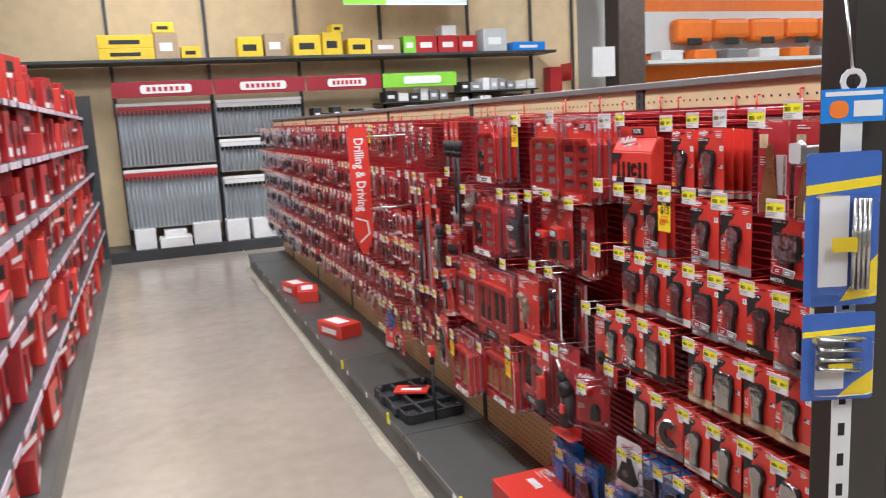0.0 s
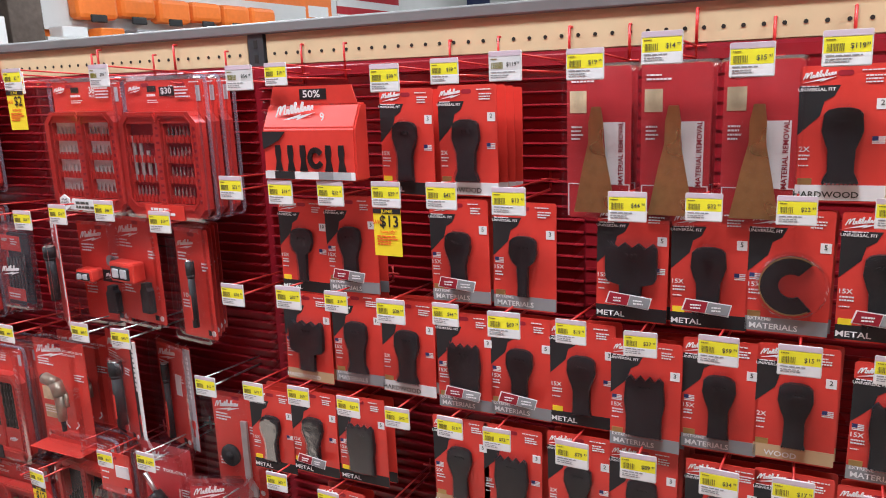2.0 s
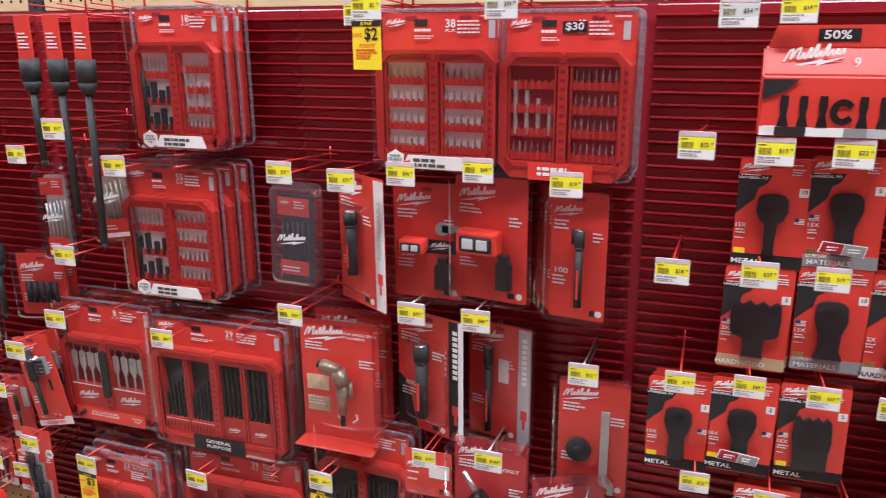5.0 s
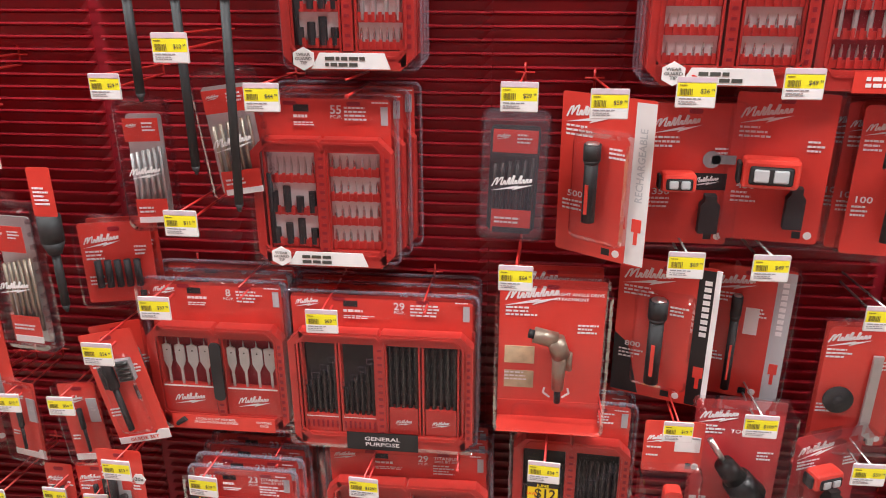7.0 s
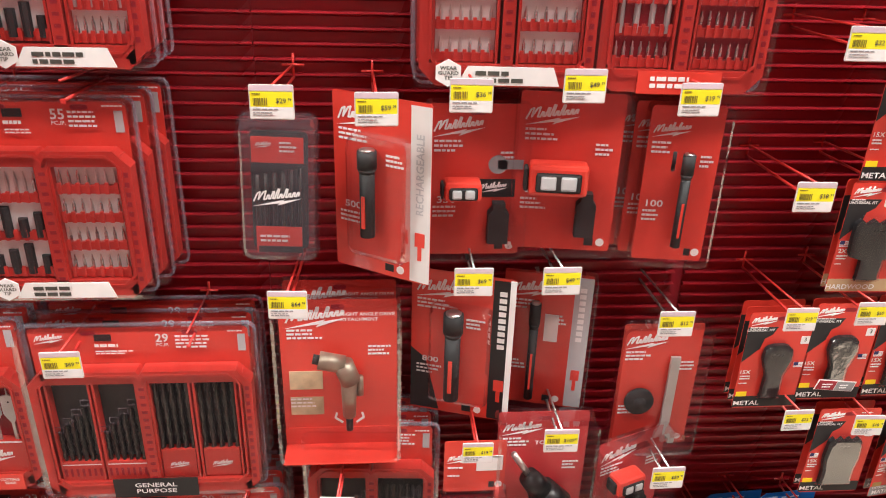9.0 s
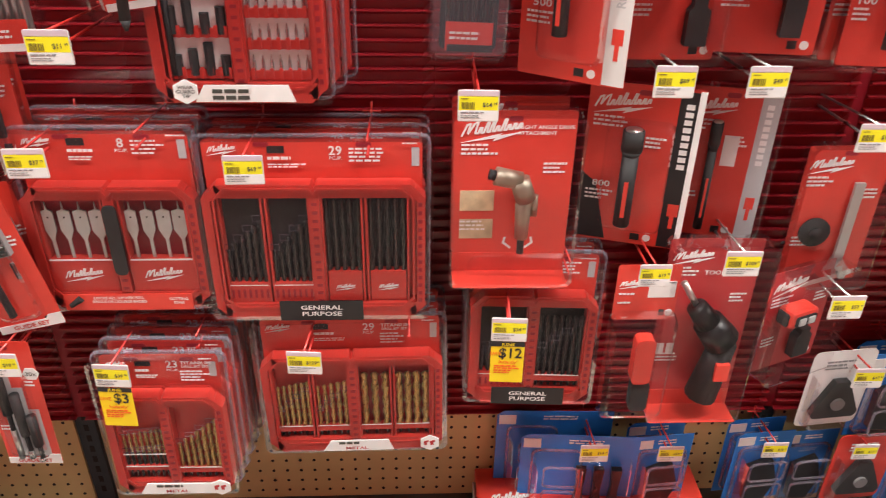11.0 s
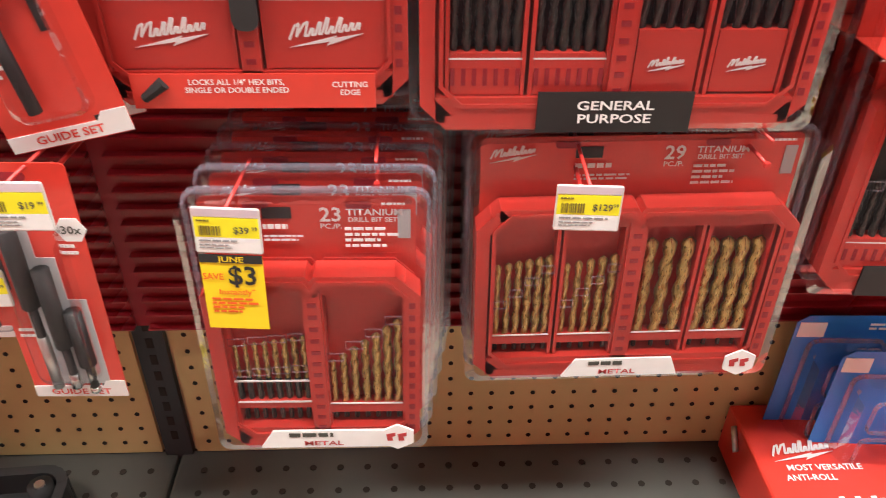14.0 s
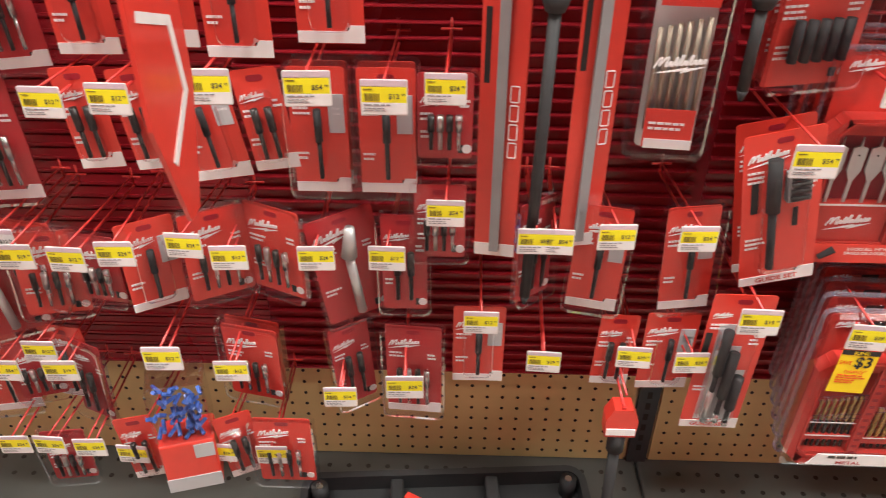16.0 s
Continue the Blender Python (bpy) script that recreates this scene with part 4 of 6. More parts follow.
        fw = w * foot_w / 2
        if stacked:
            blister(bm, rounded(-W - .006, W + .006, -h - .001, .003, .011), depth + .006, .95, .004)
            part("shell", bm, "clearshell", root, "clear plastic clamshell")
            bm = bmesh.new()
            rim = rounded(-W - .006, W + .006, -h - .001, .003, .011)
            ribbon(bm, rim + rim[:1], .0026, -.001, .005)
            part("shell_rim", bm, "clearrim", root, "pale clear rim")
            return root
        if foot == "white":
            prism(bm, [(-fw - .006, fz - .004), (fw + .012, fz - .004), (fw + .004, fz + .017), (-fw + .006, fz + .017)], -depth - .003, -depth - .001)
        else:
            box(bm, -fw, fw, -depth - .003, -depth - .001, fz - .008, fz + .018 + (.006 if foot_word == "GENERAL PURPOSE" else 0))
        fl = part("foot_label", bm, foot, root)
        if foot_word == "GENERAL PURPOSE":
            lettering("GENERAL", 0, fz + .0135, .0072, "white", fl, -depth - .0036, 1.35)
            lettering("PURPOSE", 0, fz + .003, .0072, "white", fl, -depth - .0036, 1.35)
        elif foot_word == "LOCKS":
            lettering("LOCKS ALL 1/4\" HEX BITS,", -.012, fz + .012, .0042, "white", fl, -depth - .0036, 1.0)
            lettering("SINGLE OR DOUBLE ENDED", -.012, fz + .006, .0042, "white", fl, -depth - .0036, 1.0)
            lettering("CUTTING", fw - .018, fz + .010, .0042, "white", fl, -depth - .0036, 1.0)
            lettering("EDGE", fw - .018, fz + .004, .0042, "white", fl, -depth - .0036, 1.0)
            bm = bmesh.new()
            rod(bm, (-fw + .008, -depth - .004, fz), (-fw + .024, -depth - .004, fz + .012), .0035, 8, .005)
            part("printed_chuck", bm, "rubber", fl)
        elif foot_word:
            lettering(foot_word, 0, fz + .0015, .0055, "deepred", fl, -depth - .0036, 1.5)
            bm = bmesh.new()
            small_print(bm, -fw * .6, fz + .0145, fw * 1.1, 1, .009, rnd, -depth - .0036, .5)
            part("print", bm, "ink", fl)
        else:
            bm = bmesh.new()
            small_print(bm, -fw * .7, fz + .012, fw * 1.3, 2, .008, rnd, -depth - .0036, .6)
            part("print", bm, "ink" if foot == "white" else "white", fl)
        if foot == "white":
            bm = bmesh.new()
            cx = (W - .02) if foot_word else (-fw - .016)
            prism(bm, [(cx + .0165 * math.cos(radians(30 + 60 * i)), fz + .009 + .0155 * math.sin(radians(30 + 60 * i))) for i in range(6)], -depth - .0042, -depth - .0022)
            hx = part("hex_label", bm, "white", root)
            if not foot_word:
                for i, wd in enumerate(("WEAR", "GUARD", "TIP")):
                    lettering(wd, cx, fz + .0145 - .0055 * i, .0042, "ink", hx, -depth - .0047, 1.15)
            else:
                bm = bmesh.new()
                for sx in (-.006, .004):
                    prism(bm, [(cx + sx - .004, fz + .013), (cx + sx + .004, fz + .015), (cx + sx + .004, fz + .011), (cx + sx + .001, fz + .010), (cx + sx + .002, fz + .005), (cx + sx - .003, fz + .005)], -depth - .0047, -depth - .0042)
                part("print", bm, "deepred", hx)
        bm = bmesh.new()
        blister(bm, rounded(-W - .006, W + .006, -h - .001, .003, .011), depth + .006, .95, .004)
        part("shell", bm, "clearshell", root, "clear plastic clamshell")
        bm = bmesh.new()
        rim = rounded(-W - .006, W + .006, -h - .001, .003, .011)
        ribbon(bm, rim + rim[:1], .0026, -.001, .005)
        part("shell_rim", bm, "clearrim", root, "pale clear rim")
        return root

    return placed(("kit", key, stacked), m, build)


KITS = {
    "k38": dict(w=.199, h=.243, head=.062, wins=[(.08, .44, "bits"), (.56, .92, "bits")], label="red-framed screwdriver bit set in a clear clamshell", count="38"),
    "k42": dict(w=.195, h=.243, head=.062, wins=[(.08, .44, "bits2"), (.56, .92, "bits")], label="red-framed bit set in a clear clamshell with a red foot label", foot="red", count="42", save="30"),
    "k18": dict(w=.18, h=.243, head=.062, wins=[(.08, .44, "sockets"), (.56, .92, "bits2")], label="small red-framed bit set in a clear clamshell", count="18"),
    "k55": dict(w=.205, h=.250, head=.062, wins=[(.09, .46, "sockets"), (.54, .92, "bits")], label="large red-framed driver bit set with black nut drivers", count="55"),
    "k29": dict(w=.290, h=.265, head=.062, wins=[(.07, .26, "darkstep"), (.28, .47, "darkstep"), (.53, .71, "panel"), (.73, .92, "panel")], label="wide red case of black oxide drill bits in a clear clamshell", foot="black", foot_word="GENERAL PURPOSE", count="29", foot_w=.4),
    "k8": dict(w=.222, h=.255, head=.075, wins=[(.07, .45, "spade"), (.55, .93, "spade")], label="red case of grey spade bits in a clear clamshell", foot="red", foot_word="LOCKS", count="8", foot_w=.78),
    "k23": dict(w=.172, h=.252, head=.066, wins=[(.08, .46, "steps"), (.54, .92, "gold")], label="red case of gold titanium drill bits in a clear clamshell", foot_word="METAL", count="23", foot_w=.58),
    "helix": dict(w=.270, h=.243, head=.062, wins=[(.06, .26, "gold"), (.28, .47, "gold"), (.53, .71, "goldlong"), (.73, .93, "goldlong")], label="wide red case of gold spiral drill bits in a clear clamshell", foot_word="METAL", count="29", foot_w=.34),
    "k21": dict(w=.185, h=.258, head=.066, wins=[(.08, .46, "darkstep"), (.54, .92, "dark")], label="red case of black drill bits in a clear clamshell", foot="black", foot_word="GENERAL PURPOSE", count="21", foot_w=.6),
}


def kits(name, y, z, x, behind=1, gap=.036, turn=0.0, lean=0.0, up=0.0, side=0.0):
    for k in range(behind + 1):
        kit(name, at(x + gap * k, y + side * k, z + up * k, turn, lean), stacked=k > 0, **KITS[name])


kits("k38", 2.929, 1.503, 1.33, 2, .034, -3)
kits("k42", 2.728, 1.500, 1.325, 2, .034, -3)
kits("k18", 3.420, 1.515, 1.345, 2, .034)
kits("k55", 3.468, 1.233, 1.345, 2, .034, 0, 0, .003, -.012)
kits("k29", 3.392, 0.934, 1.335, 2, .036)
kits("k8", 3.655, 0.945, 1.335, 2, .036)
kits("k23", 3.622, 0.632, 1.283, 5, .024, 0, .6, .006, -.005)
kits("helix", 3.357, 0.655, 1.335, 2, .036, 0, -.8)
kits("k21", 3.088, 0.756, 1.345, 2, .034, -3)
for y, z, p, fl in ((2.814, 1.507, "99", ""), (3.035, 1.500, "2", ""), (3.527, 1.243, "44", ""), (3.190, 1.249, "29", ""), (3.077, 1.242, "59", ""), (2.973, 1.258, "36", ""), (2.847, 1.270, "49", ""), (2.713, 1.256, "19", "")):
    hook(y, z, 1.27, p, fl, turn=2 * math.sin(y * 31), tint="yellow" if p not in ("99",) else "offwhite")
hook(3.013, 1.508, 1.25, "2", "2")
for y, z, p in ((3.187, .998, "64"), (2.960, 1.027, "69"), (2.850, 1.027, "49"), (3.467, .917, "69"), (3.721, .926, "37"), (2.942, .762, "19"), (2.827, .779, "109"), (2.665, .707, "59")):
    hook(y, z, 1.27, p, turn=2 * math.sin(y * 31), wire="zinc" if p in ("69", "49", "12", "109", "59") and y < 3.0 else "hookred")
for y, z, p in ((2.549, .529, "17"), (2.472, .541, "34"), (2.376, .541, "34")):
    hook(y, z, 1.33, p)
hook(2.68, .945, 1.30, "12", wire="zinc")
hook(3.415, .630, 1.26, "129", turn=-4)
hook(3.135, .690, 1.25, "34", "12", turn=-4)
hook(3.674, .622, 1.247, "39", "3", turn=-2, lean=2)
for y, z in ((3.345, 1.505), (3.42, 1.245), (3.32, .926), (3.60, .937), (3.27, .647), (3.57, .632), (2.86, 1.497), (2.68, 1.495), (3.05, .75)):
    hook(y, z, 1.30, "")
# ---- single tools on cards ----
def dev_torch(root, x, z, ln, r=.008, tip="steel"):
    bm = bmesh.new()
    rod(bm, (x, -.013, z - ln), (x, -.013, z - ln * .25), r * .9, 12)
    rod(bm, (x, -.013, z - ln * .25), (x, -.013, z - ln * .2), r * .9, 12, r * 1.15)
    rod(bm, (x, -.013, z - ln * .2), (x, -.013, z), r * 1.15, 12)
    t = part("torch", bm, "rubber", root, "black torch", True)
    bm = bmesh.new()
    box(bm, x - r * .22, x + r * .22, -.013 - r * 1.02, -.012, z - ln * .88, z - ln * .5)
    part("grip_panel", bm, "red", t)
    bm = bmesh.new()
    rod(bm, (x, -.013, z - .0005), (x, -.013, z + .002), r * .9, 12)
    part("lens", bm, tip, t, "", True)


def dev_headlamp(root, x, z, w):
    bm = bmesh.new()
    box(bm, x - w / 2, x + w / 2, -.034, -.004, z - w * .55, z, .005)
    t = part("lamp_head", bm, "red", root, "red lamp head")
    bm = bmesh.new()
    box(bm, x - w * .38, x + w * .38, -.0365, -.033, z - w * .46, z - w * .12, .003)
    part("bezel", bm, "rubber", t)
    for s in (-1, 1):
        bm = bmesh.new()
        box(bm, x + s * w * .17 - w * .13, x + s * w * .17 + w * .13, -.0385, -.036, z - w * .41, z - w * .17, .002)
        part("lens", bm, "silver", t)
    bm = bmesh.new()
    box(bm, x - w * .58, x - w * .5, -.028, -.008, z - w * .5, z - w * .08, .003)
    part("side_cap", bm, "rubber", t)


def dev_clip(root, x, z, w, h):
    bm = bmesh.new()
    prism(bm, [(x - w * .3, z), (x + w * .3, z), (x + w * .3, z - h * .15), (x + w * .5, z - h * .25), (x + w * .5, z - h), (x - w * .5, z - h), (x - w * .5, z - h * .25), (x - w * .3, z - h * .15)], -.016, -.002)
    part("battery", bm, "rubber", root, "black battery")


def dev_wrench(root, x, z, ln):
    bm = bmesh.new()
    box(bm, x - .007, x + .007, -.009, -.004, z - ln * .8, z)
    prism(bm, [(x - .007, z - ln * .78), (x + .007, z - ln * .78), (x + .019, z - ln * .88), (x + .019, z - ln), (x + .010, z - ln), (x + .009, z - ln * .93), (x, z - ln * .89), (x - .009, z - ln * .93), (x - .010, z - ln), (x - .019, z - ln), (x - .019, z - ln * .88)], -.009, -.004)
    part("wrench", bm, "greysteel", root, "grey steel spanner")


def dev_rod(root, x, z, ln, r, material="rubber", name="driver_bit"):
    bm = bmesh.new()
    rod(bm, (x, -.008, z - ln), (x, -.008, z - ln * .45), r * .6, 8)
    rod(bm, (x, -.008, z - ln * .45), (x, -.008, z), r, 8)
    part(name, bm, material, root, "", True)


def card_pack(key, m, w, h, label, category, base="red", foot="", foot_word="", side="", word="", device=None, shell="full", depth=.02, mark=.5, rows=3):
    def build(mm):
        rnd = random.Random(key)
        root = thing("tool_pack", mm, label, category)
        W = w / 2
        bm = bmesh.new()
        prism(bm, rounded(-W, W, -h, 0, .004), 0, .0013)
        card = part("card", bm, base, root)
        bm = bmesh.new()
        prism(bm, rounded(-.009, .009, -.014, -.007, .003), -.0004, .0003)
        part("hang_slot", bm, "maroon", card)
        sw = w * .2 if side else 0
        if side:
            bm = bmesh.new()
            box(bm, W - sw, W, -.0006, 0, -h + .002, -.004)
            sd = part("side_print", bm, side, card)
            if side != "offwhite":
                bm = bmesh.new()
                for k in range(9):
                    box(bm, W - sw * .7, W - sw * .35, -.0011, -.0006, -.02 - k * h * .045 - h * .03, -.02 - k * h * .045)
                part("print", bm, "white", sd)
            bm = bmesh.new()
            box(bm, W - sw * .75, W - sw * .25, -.0011, -.0006, -h * .78, -h * .7)
            box(bm, W - sw * .6, W - sw * .4, -.0011, -.0006, -h * .86, -h * .78)
            part("plug_print", bm, "red" if side != "red" else "white", sd)
        bm = bmesh.new()
        if mark:
            maker_mark(bm, -W + w * .06, -.034, w * mark)
        small_print(bm, -W + w * .06, -.045, w * .32, rows, .006, rnd)
        small_print(bm, -W + w * .06, -h * .66, w * .26, rows, .006, rnd)
        small_print(bm, W - sw - w * .25, -h * .3, w * .2, rows, .006, rnd)
        rod(bm, (W - sw - w * .1, -.0008, -h + .012), (W - sw - w * .1, 0, -h + .012), .0055, 10)
        part("print", bm, "white", card)
        bm = bmesh.new()
        box(bm, W - sw - w * .26, W - sw - w * .17, -.0006, 0, -h + .007, -h + .017)
        part("print_block", bm, "black", card)
        if word:
            lettering(word, -W + w * .2, -h * .62, .009, "white", card, -.001, 1.3)
        if foot:
            bm = bmesh.new()
            prism(bm, [(-W, -h + .001), (W, -h + .001), (W, -h + .019), (W * .6, -h + .019), (W * .5, -h + .013), (-W, -h + .013)], -.0009, 0)
            ft = part("foot_band", bm, foot, card)
            if foot_word:
                lettering(foot_word, 0, -h + .007, .0062, "red", ft, -.0014, 1.2)
        if device:
            device(root, rnd, W, h)
        if shell == "full":
            bm = bmesh.new()
            blister(bm, rounded(-W - .006, W + .006, -h - .005, .006, .01), depth, .93, .002)
            part("shell", bm, "clearshell", root, "clear clamshell")
        elif shell == "bubble":
            bm = bmesh.new()
            blister(bm, rounded(-W * .62, W * .62, -h * .9, -h * .2, .01), depth, .85, -.0005)
            part("blister", bm, "clear", root, "clear bubble")
        return root

    return placed(("card", key), m, build)


def torch500(root, rnd, W, h):
    dev_torch(root, -W * .18, -h * .28, h * .48, .0105)
    lettering("RECHARGEABLE", W * .8, -h * .38, .0105, "silver", root, -.0012, .95, -90)


card_pack("c500", at(1.33, 3.072, 1.243, -32), .138, .232, "red card with a slim black torch and grey side strip", "torch pack", side="offwhite", word="500", device=torch500, shell="bubble")


def lamp350(root, rnd, W, h):
    dev_headlamp(root, -W * .3, -h * .45, .046)
    dev_clip(root, W * .5, -h * .62, .026, .055)
    bm = bmesh.new()
    box(bm, -.004, W * .85, -.0008, 0, -h * .6, -h * .48)
    p = part("print_block", bm, "black", root)
    bm = bmesh.new()
    maker_mark(bm, .006, -h * .55, .034, -.0014)
    part("print", bm, "white", p)
    bm = bmesh.new()
    rod(bm, (W * .45, -.004, -h * .38), (W * .45, -.002, -h * .38), .012, 14)
    box(bm, W * .45, W * .98, -.004, -.002, -h * .41, -h * .35)
    part("magnet_plate", bm, "grey", root)


card_pack("c350", at(1.34, 2.955, 1.233), .12, .199, "red card with a small red lamp in a clear shell", "lamp pack", word="350", device=lamp350)


def lamp450(root, rnd, W, h):
    dev_headlamp(root, -W * .2, -h * .4, .072)
    dev_clip(root, W * .42, -h * .6, .024, .058)


card_pack("c450", at(1.33, 2.842, 1.250, -8), .126, .205, "red card with a red headlamp in a clear shell", "lamp pack", word="450", device=lamp450)


def torch100(root, rnd, W, h):
    dev_torch(root, W * .12, -h * .28, h * .6, .007)


for k in range(4):
    card_pack("c100", at(1.325 + .022 * k, 2.700 + .012 * k, 1.236, -7), .09, .205, "red card with a black pen torch in a clear shell", "torch pack", word="100", device=torch100)


def adapter(root, rnd, W, h):
    bm = bmesh.new()
    rod(bm, (-.026, -.022, -.080), (.008, -.022, -.088), .0125, 14)
    rod(bm, (.006, -.022, -.086), (.016, -.022, -.115), .014, 14)
    rod(bm, (.013, -.022, -.106), (.013, -.022, -.172), .0115, 14, .009)
    part("angle_head", bm, "bronze", root, "bronze metal angle head", True)
    bm = bmesh.new()
    rod(bm, (-.034, -.022, -.078), (-.026, -.022, -.080), .007, 10)
    rod(bm, (.013, -.022, -.196), (.013, -.022, -.172), .005, 8)
    part("chuck", bm, "rubber", root, "", True)
    bm = bmesh.new()
    rod(bm, (.028, -.018, -.11), (.028, -.018, -.14), .005, 8)
    part("grip", bm, "bronze", root, "", True)
    lettering("RIGHT ANGLE DRIVE", .040, -.022, .0050, "white", root, -.0012, 1.1)
    lettering("ATTACHMENT", .028, -.030, .0050, "white", root, -.0012, 1.1)
    for z in (-.112, -.155):
        bm = bmesh.new()
        box(bm, -W * .88, -W * .3, -.0008, 0, z - .03, z)
        part("photo_print", bm, "photo", root)
    bm = bmesh.new()
    for s in (-1, 1):
        ribbon(bm, [(.012 + s * .01, -.2), (.012 + s * .02, -.192), (.012 + s * .018, -.184)], .003, -.001, 0)
    part("arrow_print", bm, "white", root)
    bm = bmesh.new()
    prism(bm, [(-W, -h), (W, -h), (W, -h + .001), (-W, -h + .001)], -.045, 0)
    prism(bm, [(-W, -h), (W, -h), (W, -h + .03), (-W, -h + .03)], -.0012, 0)
    part("ledge", bm, "red", root)


card_pack("ad64", at(1.34, 3.131, .968), .158, .238, "tall red card with a bronze right-angle adapter in a clear shell", "adapter pack", base="red", device=adapter, depth=.046)
for k in range(1):
    card_pack("ad64", at(1.40, 3.131, .966), .158, .238, "", "")


def torch800(root, rnd, W, h):
    dev_torch(root, -W * .12, -h * .25, h * .6, .0125)
    bm = bmesh.new()
    box(bm, W - .006, W + .002, -.004, .0, -h, -.002)
    part("card_edge", bm, "white", root)
    bm = bmesh.new()
    prism(bm, [(-W, -h + .003), (-W * .4, -h + .003), (-W * .7, -h * .62), (-W, -h * .55)], -.0007, 0)
    part("corner_print", bm, "black", root)


card_pack("c800", at(1.36, 2.962, .995, -18), .144, .232, "red and black card with a large black torch", "torch pack", side="black", word="800", device=torch800, shell="bubble")


def torch250(root, rnd, W, h):
    dev_torch(root, -W * .25, -h * .2, h * .72, .007)
    bm = bmesh.new()
    box(bm, -W * .02, W * .3, -.001, 0, -h * .5, -h * .3)
    part("white_field", bm, "white", root)


card_pack("c250", at(1.38, 2.838, .985, -14), .124, .222, "red card with a slim black torch and silver strip", "torch pack", side="silver", device=torch250)


def wrench_set(root, rnd, W, h):
    dev_wrench(root, W * .36, -.052, .155)
    bm = bmesh.new()
    rod(bm, (-W * .38, -.006, -h * .62), (-W * .38, -.0, -h * .62), .022, 20)
    rod(bm, (-W * .38, -.011, -h * .62), (-W * .38, -.006, -h * .62), .009, 14)
    part("flange", bm, "rubber", root, "black flange nut", True)


card_pack("wrench", at(1.36, 2.668, .911), .118, .212, "red card with a grey spanner and black flange nut", "wrench pack", device=wrench_set, depth=.03)


# clear hinged boxes with red labels
def clear_box(key, m, w, h, bits="darkbit"):
    def build(mm):
        rnd = random.Random(key)
        root = thing("clear_bit_box", mm, "long clear plastic box of bits with red labels", "bit box")
        W = w / 2
        bm = bmesh.new()
        prism(bm, rounded(-W + .012, W - .012, -h + .012, -.022, .006), .006, .009)
        back = part("inner_tray", bm, "rubber" if bits == "darkbit" else "greysteel", root)
        bm = bmesh.new()
        box(bm, -W * .66, W * .66, -.0105, -.0095, -h * .30, -h * .13)
        lb = part("label", bm, "red", root, "red paper label")
        bm = bmesh.new()
        box(bm, -W * .6, W * .6, -.0105, -.0095, -h * .92, -h * .74)
        lb2 = part("label", bm, "red", root, "red paper label")
        bm = bmesh.new()
        maker_mark(bm, -W * .55, -h * .19, W * .4, -.0112)
        small_print(bm, W * .05, -h * .16, W * .5, 3, .005, rnd, -.0112)
        small_print(bm, -W * .5, -h * .8, W * .9, 2, .006, rnd, -.0112)
        part("print", bm, "white", lb)
        bm = bmesh.new()
        maker_mark(bm, -W * .62, -h * .55, W * 1.2, -.0165)
        part("print", bm, "white", root)
        bm = bmesh.new()
        box(bm, -W * .55, W * .62, -.0112, -.0105, -h * .925, -h * .88)
        part("print_block", bm, "white" if bits != "darkbit" else "black", lb2)
        for i in range(6):
            x = -W * .55 + W * 1.1 * i / 5
            bm = bmesh.new()
            rod(bm, (x, -.002, -h * .85), (x, -.002, -h * (.35 + .05 * (5 - i) / 5)), .0028, 6)
            part("bit", bm, bits, root, "", True)
        bm = bmesh.new()
        blister(bm, rounded(-W, W, -h, 0, .012), .026, .88, .010)
        part("shell", bm, "smoke" if bits == "darkbit" else "clearshell", root, "clear ribbed lid")
        bm = bmesh.new()
        ribbon(bm, rounded(-W, W, -h, 0, .012) + [(W, -.012)], .004, -.002, .011)
        z = -.02
        while z > -h + .02:
            box(bm, W - .004, W + .003, -.012, .010, z - .006, z)
            box(bm, -W - .003, -W + .004, -.012, .010, z - .006, z)
            z -= .02
        part("rim", bm, "clearshell", root)
        bm = bmesh.new()
        box(bm, -.012, .012, .008, .011, -.004, .016, .002)
        part("hang_tab", bm, "clearshell", root)
        return root

    return placed(("clear", key), m, build)


clear_box("b15", at(1.325, 3.192, 1.222, 0, 2), .092, .186)
clear_box("l10a", at(1.32, 3.723, 1.230, 10), .074, .195, "greysteel")
clear_box("l10b", at(1.32, 3.600, 1.272, 12, -6), .09, .190, "bronze")
clear_box("c18", at(1.30, 3.946, 1.075, -6), .085, .245, "bronze")


# auger bits: red hang card, black chuck, long black shaft
def auger(m, ln):
    def build(mm):
        root = thing("auger_bit", mm, "long black auger bit hanging from a red card", "auger bit", "auger bits on hooks")
        bm = bmesh.new()
        prism(bm, rounded(-.018, .018, -.075, 0, .003), 0, .001)
        c_ = part("card", bm, "red", root)
        bm = bmesh.new()
        small_print(bm, -.013, -.03, .024, 5, .006, random.Random(4))
        part("print", bm, "white", c_)
        bm = bmesh.new()
        rod(bm, (0, .004, -.115), (0, .004, -.075), .017, 14)
        rod(bm, (0, .004, -.135), (0, .004, -.115), .010, 12, .017)
        part("chuck", bm, "rubber", root, "", True)
        bm = bmesh.new()
        rod(bm, (0, .004, -ln), (0, .004, -.13), .0065, 8)
        rod(bm, (0, .004, -ln - .012), (0, .004, -ln), .002, 8, .0065)
        part("shaft", bm, "rubber", root, "", True)
        return root

    return placed(("auger", ln), m, build)


